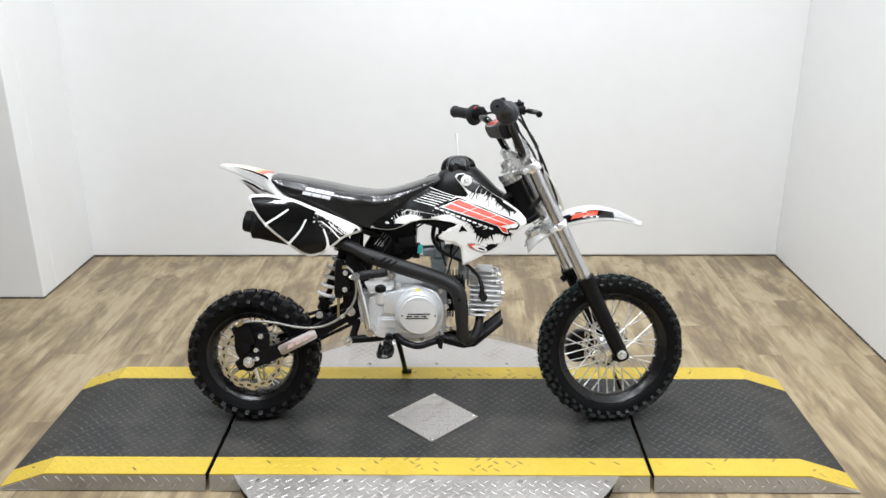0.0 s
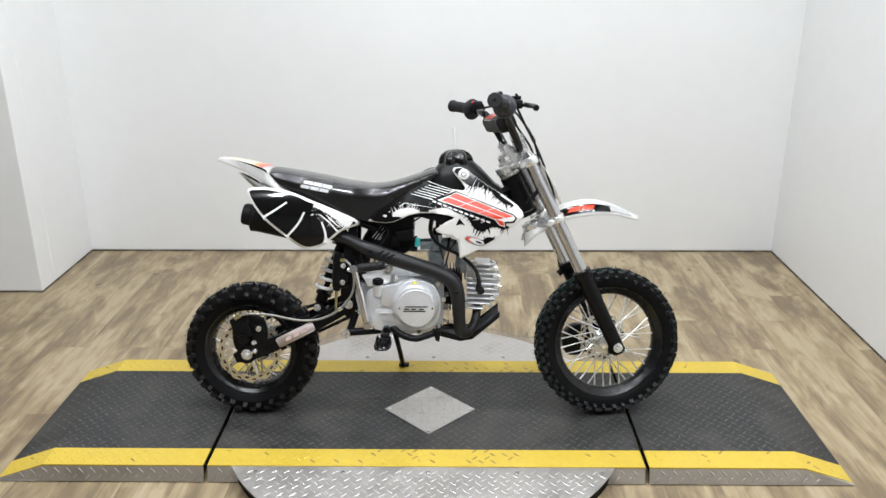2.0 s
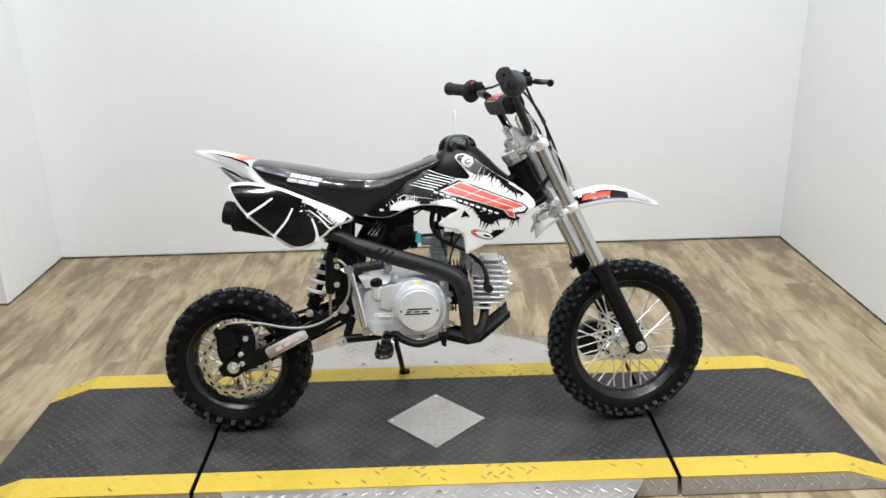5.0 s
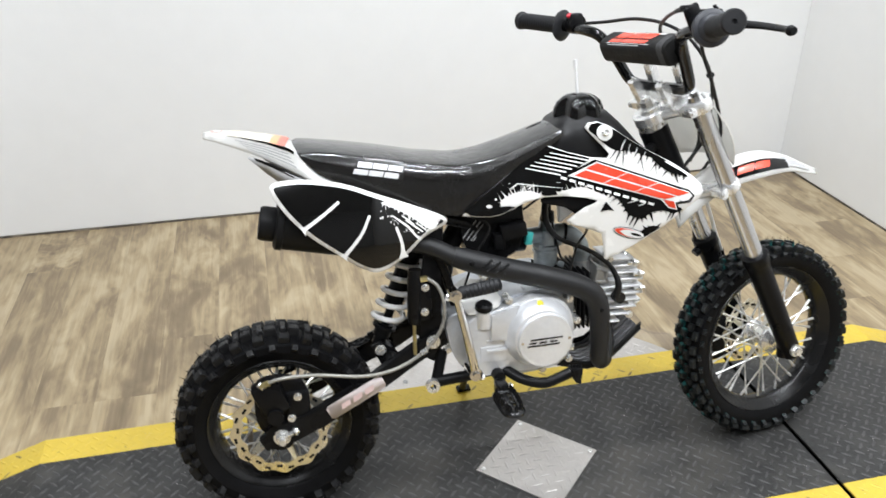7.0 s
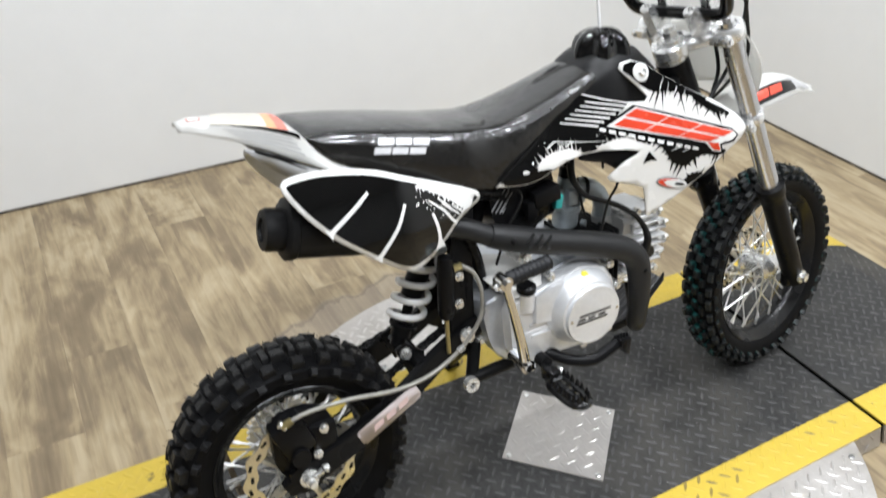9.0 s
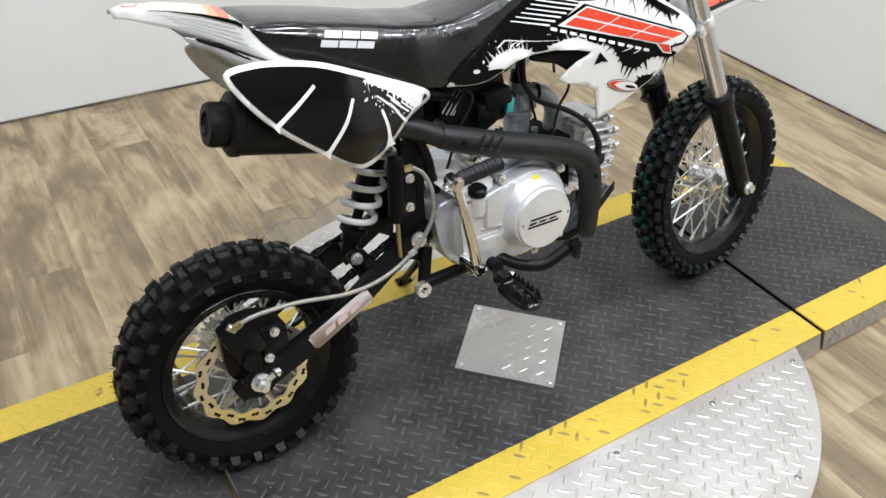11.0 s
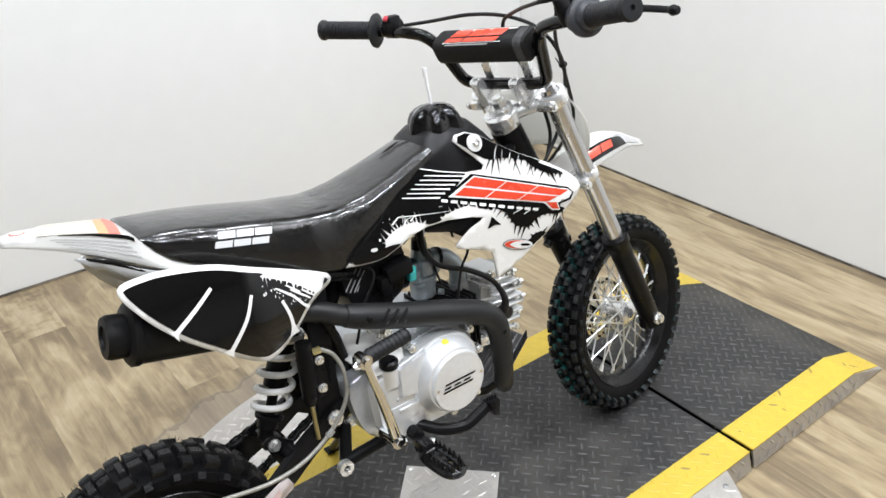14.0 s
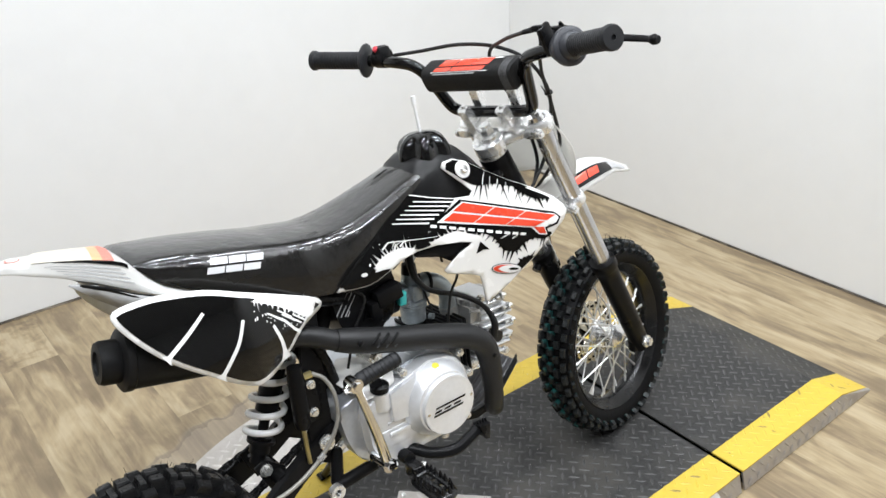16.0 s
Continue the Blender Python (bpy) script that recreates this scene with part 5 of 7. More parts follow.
prism(bm, [(0.150, 0.440), (0.188, 0.436), (0.190, 0.458), (0.152, 0.466)], -0.030, 0.034, 0.004)
for x, d in ((0.130, -0.03), (0.14, 0.012), (0.168, 0.022), (0.168, -0.022)):
    tube(bm, [V(x, d, 0.45), V(x, d, 0.472)], [0.008, 0.0065], 10)
tube(bm, [V(0.114, 0.0, 0.440), V(0.112, 0.0, 0.466)], 0.0185, 16)
cyl_head = part("cylinder_head", bm, M_ALU_DARK, bike, "cast aluminium finned cylinder head")
bm = new_bm()
for d, h in ((0.043, 0.461), (0.046, 0.436), (0.046, 0.404), (0.044, 0.374), (0.012, 0.468), (-0.04, 0.455), (-0.04, 0.365)):
    one = new_bm()
    x = head_end(h) - 0.004
    tube(one, [V(x - 0.014, d, h), V(x + 0.010, d, h)], 0.0040, 8)
    bolt(one, V(x, d, h), Vector((1, 0, 0)), 0.0062, 0.007)
    part("head_nut", one, M_ZINC, cyl_head)
for x, h in ((0.153, 0.478), (0.200, 0.350)):
    one = new_bm()
    bolt(one, V(x, 0.05, h), RIGHT, 0.006, 0.008)
    part("head_nut", one, M_ZINC, cyl_head)
bm = new_bm()
tube(bm, [V(0.168, 0.052, 0.398), V(0.170, 0.072, 0.398)], 0.012, 12)
tube(bm, [V(0.163, 0.066, 0.401), V(0.165, 0.070, 0.428), V(0.157, 0.062, 0.456), V(0.138, 0.055, 0.479), V(0.103, 0.045, 0.503), V(0.052, 0.040, 0.527), V(0.030, 0.035, 0.550), V(0.022, 0.028, 0.580), V(0.035, 0.01, 0.64)], [0.0085, 0.0068, 0.0052, 0.0050, 0.0050, 0.0050, 0.0058, 0.0068, 0.0075], 10, n=5)
part("spark_plug_lead", bm, M_CABLE, engine, "black spark plug lead with cap")
bm = new_bm()
prism(bm, [(0.10, 0.34), (0.145, 0.335), (0.145, 0.355), (0.10, 0.36)], -0.03, 0.05, 0.003)
for h in (0.30, 0.345, 0.385):
    bolt(bm, V(0.060, 0.06, h), V(0.8, 0.5, 0.1), 0.008, 0.016)
part("head_stud", bm, M_ZINC, engine)

# -- carburettor, intake, air box --
bm = new_bm()
lathe(bm, [(0.004, 0.0), (0.020, 0.0), (0.0235, 0.004), (0.0240, 0.028), (0.0275, 0.030), (0.0275, 0.035), (0.0255, 0.036), (0.0255, 0.039), (0.0275, 0.040), (0.0275, 0.044), (0.0215, 0.047), (0.0150, 0.096), (0.004, 0.097)],
      V(0.037, -0.010, 0.458), V(0.04, 0.0, 1.0), 22)
tube(bm, [V(-0.010, -0.012, 0.522), V(0.076, -0.012, 0.526)], 0.017, 16)
box(bm, V(0.036, 0.012, 0.522), (0.022, 0.014, 0.03), 0.003)
box(bm, V(0.060, 0.008, 0.512), (0.012, 0.012, 0.016), 0.003)
for x in (0.020, 0.056):
    bolt(bm, V(x, 0.008, 0.502), V(0, 0.2, 1.0), 0.004, 0.005)
tube(bm, [V(0.062, 0.006, 0.463), V(0.066, 0.014, 0.463)], 0.006, 12)
carb = part("carburettor", bm, M_CARB, bike, "grey cast carburettor")
bm = new_bm()
tube(bm, [V(0.041, -0.010, 0.552), V(0.042, -0.010, 0.572)], [0.0155, 0.013], 16)
tube(bm, [V(0.042, -0.010, 0.570), V(0.046, -0.009, 0.600), V(0.070, -0.014, 0.625)], 0.0065, 8, n=4)
part("carburettor_cap", bm, M_BLACK, carb)
bm = new_bm()
tube(bm, [V(0.062, -0.010, 0.527), V(0.087, -0.006, 0.523), V(0.106, -0.002, 0.506), V(0.113, 0.0, 0.484), V(0.112, 0.0, 0.458)], [0.0165, 0.0160, 0.0160, 0.0165, 0.0185], 18, n=6)
intake = part("intake_pipe", bm, M_CARB, bike, "cast intake pipe")
bm = new_bm()
lathe(bm, [(0.0165, -0.003), (0.0182, -0.003), (0.0182, 0.003), (0.0165, 0.003)], V(0.077, -0.008, 0.5255), V(1.0, 0.15, -0.14), 20)
part("intake_joint", bm, M_BLACK_MATT, intake, "dark insulating joint")
bm = new_bm()
prism(bm, smooth2([(-0.135, 0.512), (-0.120, 0.497), (-0.078, 0.499), (-0.036, 0.514), (-0.028, 0.560), (-0.030, 0.622), (-0.075, 0.634), (-0.145, 0.606), (-0.150, 0.56)], 3), -0.040, 0.044, 0.008)
tube(bm, [V(-0.038, 0.014, 0.528), V(-0.018, 0.014, 0.528)], 0.024, 16)
air_box = part("air_box", bm, M_BLACK, bike, "black air box with a worn label")
for x0, h0, x1, h1 in ((-0.149, 0.552, -0.122, 0.586), (-0.141, 0.548, -0.127, 0.566), (-0.122, 0.572, -0.113, 0.584), (-0.133, 0.546, -0.108, 0.577), (-0.128, 0.545, -0.122, 0.553)):
    bm = new_bm()
    tube(bm, [V(x0, 0.0442, h0), V(x1, 0.0442, h1)], [0.0012, 0.0007], 5)
    part("label_line", bm, M_STICKER_G, air_box)
bm = new_bm()
box(bm, V(-0.052, 0.052, 0.562), (0.052, 0.030, 0.030), 0.004, Matrix.Rotation(radians(-8), 3, "Y"))
box(bm, V(-0.080, 0.050, 0.543), (0.022, 0.028, 0.030), 0.003)
coil_ob = part("ignition_unit", bm, M_BLACK, bike, "black ignition unit with a teal plug")
bm = new_bm()
box(bm, V(-0.016, 0.041, 0.538), (0.015, 0.016, 0.026), 0.003, Matrix.Rotation(radians(8), 3, "Y"))
part("teal_plug", bm, M_TEAL, coil_ob, "teal electrical plug")
for k, (a, b, c, d) in enumerate(((V(0.040, 0.022, 0.560), V(0.047, 0.021, 0.528), V(0.053, 0.020, 0.505), V(0.060, 0.020, 0.482)), (V(-0.03, 0.05, 0.60), V(0.02, 0.05, 0.625), V(0.07, 0.045, 0.60), V(0.09, 0.03, 0.57)),
                                  (V(0.105, 0.055, 0.60), V(0.098, 0.06, 0.548), V(0.078, 0.06, 0.516), V(0.062, 0.06, 0.455)),
                                  (V(-0.14, 0.05, 0.60), V(-0.10, 0.06, 0.575), V(-0.13, 0.06, 0.52), V(-0.15, 0.055, 0.46)))):
    bm = new_bm()
    tube(bm, [a, b, c, d], 0.0024, 8, n=6)
    part("cable", bm, M_CABLE, bike, "thin black cable")

# -- skid plate --
bm = new_bm()
rings = []
SKID = ((0.008, 0.268, 0.050), (0.060, 0.252, 0.054), (0.110, 0.240, 0.056), (0.146, 0.246, 0.057), (0.180, 0.274, 0.056), (0.228, 0.314, 0.052))
for x, h, w in SKID:
    rings.append([V(x, w * 0.97, h + 0.001), V(x, w * 0.90, h), V(x, -w * 0.90, h), V(x, -w * 0.97, h + 0.001)])
loft(bm, rings, closed=False, cap=False)
skid = part("skid_plate", bm, M_GUARD, bike, "dull grey ribbed metal skid plate under the engine", solid=0.003, smooth=False)
for s in (1, -1):
    bm = new_bm()
    loft(bm, [[V(x, w * s, h + 0.015), V(x, w * 0.98 * s, h - 0.001)] for x, h, w in SKID], closed=False, cap=False)
    part("side_lip", bm, M_BLACK_MATT, skid, "black side lip", solid=0.003)
for k in range(7):
    bm = new_bm()
    tube(bm, [V(x - 0.004, w * 0.84 * (k / 3 - 1), h + 0.0035) for x, h, w in SKID], 0.0026, 6)
    part("pressed_rib", bm, M_GUARD, skid)

# -- exhaust --
bm = new_bm()
tube(bm, [V(0.158, 0.020, 0.355), V(0.160, 0.030, 0.325), V(0.152, 0.055, 0.295), V(0.132, 0.085, 0.276), V(0.112, 0.108, 0.288), V(0.107, 0.118, 0.330), V(0.104, 0.120, 0.39), V(0.093, 0.119, 0.430),
          V(0.062, 0.114, 0.454), V(0.0, 0.106, 0.476), V(-0.09, 0.095, 0.502), V(-0.165, 0.086, 0.527), V(-0.22, 0.068, 0.552), V(-0.31, 0.050, 0.577)],
     [0.012, 0.0125, 0.0135, 0.016] + [0.0180] * 3 + [0.0172] * 7, 16, n=5)
exhaust = part("exhaust", bm, M_SHIELD, bike, "matt black exhaust with a ribbed heat shield")
bm = new_bm()
tube(bm, [V(0.1065, 0.119, 0.335), V(0.103, 0.121, 0.392), V(0.092, 0.120, 0.431), V(0.062, 0.115, 0.455), V(0.0, 0.107, 0.477), V(-0.09, 0.096, 0.503), V(-0.150, 0.088, 0.523), V(-0.178, 0.083, 0.533)],
     [0.0190, 0.0208, 0.0220, 0.0224, 0.0224, 0.0222, 0.0214, 0.0190], 20, n=6)
shield = part("heat_shield", bm, M_SHIELD, bike, "matt black heat shield with three slots")
# each slot is a laid-on dark bar coloured like its shaded inside
for k in range(3):
    bm = new_bm()
    way = []
    for j in range(6):
        x, a = -0.1287 + k * 0.0158 + 0.0038 * j, radians(9.5 * j)
        way.append(V(x, 0.096 + 0.122 * (x + 0.09) + 0.0216 * math.cos(a), 0.5035 - 0.31 * (x + 0.09) + 0.0216 * math.sin(a)))
    tube(bm, way, 0.0027, 8)
    x = -0.112 + k * 0.0158
    h = 0.5015 - (x + 0.09) * 0.30
    d = 0.0955 + (x + 0.09) * 0.11
    part("slot", bm, M_DARKGAP, shield)
    bm = new_bm()
    tube(bm, [V(x - 0.0105, d + 0.0218, h - 0.0015), V(x - 0.005, d + 0.0222, h + 0.002)], 0.0013, 6)
    part("slot_lip", bm, M_SHIELD, shield)
for x, h in ((-0.149, 0.524), (0.099, 0.410)):
    bm = new_bm()
    lathe(bm, [(0.005, 0), (0.005, 0.003), (0.003, 0.0045)], V(x, 0.1085 if x < 0 else 0.1395, h), RIGHT, 12)
    part("shield_screw", bm, M_BLACK, shield)
m0, m1 = V(-0.245, 0.052, 0.562), V(-0.494, 0.046, 0.617)
max_ = (m1 - m0).normalized()
ln = (m1 - m0).length
bm = new_bm()
lathe(bm, [(0.015, 0.03), (0.030, 0.05), (0.041, 0.07), (0.0435, 0.085), (0.0435, ln - 0.012), (0.0455, ln - 0.010), (0.0455, ln), (0.040, ln + 0.004)], m0, max_, 40)
muffler = part("silencer", bm, M_BLACK_MATT, bike, "matt black cylindrical silencer")
bm = new_bm()
lathe(bm, [(0.030, ln + 0.002), (0.0315, ln + 0.006), (0.0315, ln + 0.026), (0.029, ln + 0.032), (0.018, ln + 0.033), (0.016, ln + 0.028), (0.0155, ln + 0.008)], m0, max_, 32)
part("end_cap", bm, M_BLACK_MATT, muffler, "black end cap with a dark outlet")
# dark disc for the shaded bore
bm = new_bm()
lathe(bm, [(0.0155, ln + 0.0285), (0.0150, ln + 0.029)], m0, max_, 24)
part("outlet", bm, M_DARKGAP, muffler)

# -- tank, cap, vent hose --
bm = new_bm()
rings = []
for x, top, bot, w in ((-0.03, 0.700, 0.64, 0.042), (0.0, 0.722, 0.635, 0.046), (0.028, 0.744, 0.63, 0.054), (0.046, 0.765, 0.63, 0.064), (0.068, 0.776, 0.63, 0.068), (0.10, 0.779, 0.63, 0.068), (0.145, 0.776, 0.63, 0.066),
                       (0.172, 0.752, 0.63, 0.062), (0.21, 0.712, 0.62, 0.055), (0.25, 0.68, 0.61, 0.045)):
    ring = []
    for k in range(25):
        q = math.pi * k / 24
        c, s = math.cos(q), math.sin(q)
        ring.append(V(x, w * 1.10 * math.copysign(abs(c) ** 0.55, c), bot + (top - bot) * abs(s) ** 0.5))
    rings.append(ring)
loft(bm, rings)
part("fuel_tank", bm, M_TANK, bike, "black moulded plastic fuel tank", angle=60)
bm = new_bm()
rings = []
for z, k in ((0.762, 1.04), (0.770, 1.07), (0.782, 1.02), (0.793, 0.91), (0.801, 0.74), (0.806, 0.52), (0.8085, 0.2)):
    rings.append([V(0.097 + 0.044 * k * (1 + (0.11 if z < 0.80 else 0.05) * math.cos(6 * q)) * math.cos(q), 0.006 + 0.044 * k * (1 + (0.11 if z < 0.80 else 0.05) * math.cos(6 * q)) * math.sin(q), z) for q in (2 * math.pi * i / 72 for i in range(72))])
loft(bm, rings)
cap_ob = part("fuel_cap", bm, M_BLACK_GLOSS, bike, "black lobed fuel cap with a vent hose", angle=50)
bm = new_bm()
tube(bm, [V(0.095, 0.006, 0.804), V(0.093, 0.005, 0.833), V(0.091, 0.004, 0.862)], 0.0029, 10, n=4)
tube(bm, [V(0.0912, 0.004, 0.855), V(0.0905, 0.004, 0.871)], 0.0043, 10)
part("vent_hose", bm, M_CLEAR, cap_ob, "pale clear plastic vent hose")

# -- seat --
def mid(x):
    return float(np.interp(x, [-0.6, -0.3, 0.03], [-0.024, -0.02, 0.0]))


def seat_line(x):
    return np.interp(x, [-0.458, -0.44, -0.38, -0.30, -0.22, -0.15, -0.12, -0.09, -0.05, 0.0, 0.03, 0.045], [0.748, 0.754, 0.745, 0.7305, 0.714, 0.7055, 0.7075, 0.7130, 0.7250, 0.7425, 0.7535, 0.7580])


def seat_foot(x):
    return np.interp(x, [-0.458, -0.44, -0.42, -0.39, -0.345, -0.30, -0.25, -0.19, -0.16, -0.13, -0.09, -0.04, 0.02, 0.045],
                     [0.744, 0.735, 0.714, 0.695, 0.673, 0.656, 0.636, 0.613, 0.607, 0.626, 0.660, 0.695, 0.722, 0.738])


def seat_half(x):
    return np.interp(x, [-0.458, -0.44, -0.35, -0.20, -0.10, 0.0, 0.045], [0.058, 0.072, 0.086, 0.090, 0.080, 0.066, 0.060])


bm = new_bm()
rings = []
for i in range(61):
    x = -0.458 + 0.503 * i / 60
    lo_, hi_, w = float(seat_foot(x)), float(seat_line(x)), float(seat_half(x))
    ring = []
    for k in range(33):
        q = k / 16 - 1
        a = abs(q)
        if a < 0.55:
            d, h = w * 0.80 * (a / 0.55), hi_ - 0.007 * (a / 0.55) ** 2.4
        else:
            u = (a - 0.55) / 0.45
            d, h = w * (0.80 + 0.20 * math.sin(min(1, u * 1.6) * math.pi / 2)), hi_ - 0.007 - (hi_ - 0.007 - lo_) * u ** 1.25
        ring.append(V(x, mid(x) + d * math.copysign(1, q), h))
    rings.append(ring)
loft(bm, rings)
seat = part("seat", bm, M_VINYL, bike, "long black vinyl seat still wrapped in clear film", angle=70)


def seat_depth(x, h):
    lo_, hi_, w = float(seat_foot(x)), float(seat_line(x)), float(seat_half(x))
    u = max(0.0, min(1.0, (hi_ - 0.007 - h) / max(1e-4, hi_ - 0.007 - lo_))) ** 0.8
    return mid(x) + w * (0.80 + 0.20 * math.sin(min(1, u * 1.6) * math.pi / 2))


def block_mark(name, parent, depth, x0, h0, dx, dh, slope, mat, lift, count=3, gap=0.12, slit=0.16, shear=0.25):
    """A plain mark of slanted blocks: each one an upper and a lower bar."""
    for k in range(count):
        bx = x0 + dx * k / count
        for j in (0, 1):
            lo2, hi2 = (0.0, 0.5 - slit / 2) if j == 0 else (0.5 + slit / 2, 1.0)
            w2 = dx / count * (1 - gap)
            pts = []
            for u, v in ((0, lo2), (0.5, lo2), (1, lo2), (1, hi2), (0.5, hi2), (0, hi2)):
                x = bx + w2 * (u + (0.10 if j else -0.04)) + shear * dh * v
                pts.append((x, h0 + dh * v + slope * (x - x0)))
            bm = new_bm()
            sheet(bm, pts, depth, lift, 0.008)
            part(name, bm, mat, parent)


block_mark("pale_block", seat, seat_depth, -0.352, 0.7035, 0.082, 0.0225, -0.20, M_STICKER_SEAT, 0.0016, shear=0.42, gap=0.07, slit=0.14)
# slit in the seat cover in front of the tank
bm = new_bm()
tube(bm, [V(x, mid(x) - 0.018, float(seat_line(x)) - 0.0001) for x in (0.000, 0.008, 0.016, 0.024, 0.031)], [0.0004, 0.0011, 0.0014, 0.0011, 0.0004], 8)
part("seam_slit", bm, M_DARKGAP, seat)


# -- rear fender and side panels --
def fender_mid(x):
    """The middle of the tail, which narrows towards the tip."""
    return float(np.interp(x, [-0.605, -0.585, -0.50, -0.44, -0.38], [-0.006, 0.0, 0.0, -0.012, -0.02]))


def fender_row(x):
    xs = [-0.605, -0.585, -0.54, -0.50, -0.46, -0.445, -0.43, -0.41, -0.38, -0.34, -0.30, -0.25, -0.20, -0.185]
    top = np.interp(x, xs, [0.783, 0.787, 0.780, 0.771, 0.758, 0.746, 0.724, 0.704, 0.689, 0.673, 0.658, 0.638, 0.616, 0.609])
    foot = np.interp(x, xs, [0.776, 0.772, 0.756, 0.738, 0.716, 0.708, 0.700, 0.692, 0.679, 0.660, 0.641, 0.620, 0.597, 0.591])
    w = np.interp(x, xs, [0.036, 0.050, 0.062, 0.070, 0.078, 0.081, 0.084, 0.088, 0.0915, 0.093, 0.094, 0.087, 0.078, 0.070])
    edge = mid(x) + float(w)
    return float(top), float(foot), edge - fender_mid(x)


bm = new_bm()
rings = []
for i in range(66):
    x = -0.605 + 0.42 * i / 65
    top, foot, w = fender_row(x)
    ring = []
    for k in range(21):
        q = k / 10 - 1
        a = abs(q)
        d = w * (0.84 * a / 0.7 if a < 0.7 else 0.84 + 0.16 * (a - 0.7) / 0.3)
        h = top - 0.004 * (a / 0.7) ** 3 if a < 0.7 else top - 0.004 - (top - 0.004 - foot) * ((a - 0.7) / 0.3)
        ring.append(V(x, fender_mid(x) + d * math.copysign(1, q), h))
    rings.append(ring)
loft(bm, rings, closed=False, cap=False)
tail = part("rear_fender", bm, M_FENDER, bike, "white plastic rear fender with a paper label", solid=0.003, angle=50, face=(0, 0, 1))


def tail_patch(name, x0, x1, q0, q1, mat, lift=0.0015, label="", taper=0.0, slant=0.0):
    """A print on the right half of the fender, q from its crest (0) to its lower edge (1)."""
    bm = new_bm()
    n, m2 = 14, 6
    grid = []
    for i in range(n + 1):
        x = x0 + (x1 - x0) * i / n
        row = []
        for j in range(m2 + 1):
            x = x0 + (x1 - x0) * i / n + slant * j / m2
            top, foot, w = fender_row(x)
            a = q0 + (q1 - q0) * j / m2 * (1 - taper * (1 - i / n))
            d = w * (0.84 * a / 0.7 if a < 0.7 else 0.84 + 0.16 * (a - 0.7) / 0.3)
            h = top - 0.004 * abs(a / 0.7) ** 3 if a < 0.7 else top - 0.004 - (top - 0.004 - foot) * ((a - 0.7) / 0.3)
            row.append(bm.verts.new(V(x, fender_mid(x) + d + (lift if a > 0.6 else 0), h + lift)))
        grid.append(row)
    for a, b in zip(grid, grid[1:]):
        bridge(bm, a, b, False)
    return part(name, bm, mat, tail, label)


tail_patch("paper_label", -0.551, -0.4795, -0.62, 0.66, M_CREAM, 0.0014, "cream paper label with fine unreadable print", slant=-0.013)
tail_patch("orange_label", -0.4795, -0.4665, -0.62, 0.66, M_ORANGE, 0.0014, slant=-0.013)
tail_patch("red_label", -0.4665, -0.4525, -0.62, 0.66, M_LABEL_RED, 0.0014, slant=-0.013)
for k in range(7):
    tail_patch("print_line", -0.549 - 0.0018 * k, -0.484 - 0.0018 * k, -0.45 + 0.15 * k, -0.43 + 0.15 * k, M_PRINT, 0.0019)
tail_patch("black_stripe", -0.540, -0.452, 0.70, 0.750, M_STICKER_K, 0.0014, taper=0.8)
for k in range(4):
    tail_patch("grey_stripe", -0.550 + 0.006 * k, -0.462 + 0.004 * k, 0.775 + 0.045 * k, 0.79 + 0.045 * k, M_STICKER_G, 0.0012)
bm = new_bm()
lathe(bm, [(0.0095, 0), (0.0095, 0.0006)], V(-0.581, 0.003, 0.7858), Vector((0.08, 0, 1)), 20)
part("red_emblem", bm, M_LABEL_RED, tail)
bm = new_bm()
lathe(bm, [(0.0075, 0), (0.0075, 0.0005)], V(-0.581, 0.003, 0.7864), Vector((0.08, 0, 1)), 20)
part("emblem_centre", bm, M_STICKER_W, tail)
for s in (1, -1):
    bm = new_bm()
    loft(bm, [[V(x, w * s, h0), V(x, (w - 0.012) * s, h1)] for x, w, h0, h1 in ((-0.530, 0.058, 0.748, 0.745), (-0.50, 0.064, 0.738, 0.715), (-0.46, 0.072, 0.715, 0.682), (-0.43, 0.078, 0.700, 0.672), (-0.40, 0.082, 0.69, 0.675))], closed=False, cap=False)
    part("inner_fender", bm, M_STICKER_G, tail, "grey inner fender lip", solid=0.003)
    # black strip painted for the shade between fender and inner lip
    bm = new_bm()
    loft(bm, [[V(x, (w + 0.0025) * s, h0 + 0.002), V(x, (w + 0.0005) * s, h0 - dh)] for x, w, h0, dh in ((-0.520, 0.0602, 0.744, 0.002), (-0.49, 0.0662, 0.732, 0.005), (-0.46, 0.0718, 0.714, 0.005), (-0.435, 0.0762, 0.702, 0.002))], closed=False, cap=False)
    part("shadow_gap", bm, M_DARKGAP, tail, solid=0.001)

PANEL = smooth2([(-0.500, 0.700), (-0.486, 0.664), (-0.447, 0.617), (-0.392, 0.571), (-0.352, 0.541), (-0.324, 0.532), (-0.292, 0.538), (-0.262, 0.557), (-0.235, 0.578), (-0.210, 0.588), (-0.191, 0.594), (-0.186, 0.603),
                 (-0.200, 0.616), (-0.25, 0.641), (-0.30, 0.664), (-0.362, 0.690), (-0.415, 0.702), (-0.46, 0.7065)], 5)


def panel_depth(x, h):
    return 0.084 + 0.034 * (0.70 - h) / 0.157 - 0.05 * max(0.0, (x + 0.33) / 0.15) + 0.018 * max(0.0, 1 - ((h - 0.625) / 0.085) ** 2)


def shrink(poly, f):
    cx = sum(p[0] for p in poly) / len(poly)
    cy = sum(p[1] for p in poly) / len(poly)
    return [(cx + (x - cx) * f, cy + (y - cy) * f) for x, y in poly]


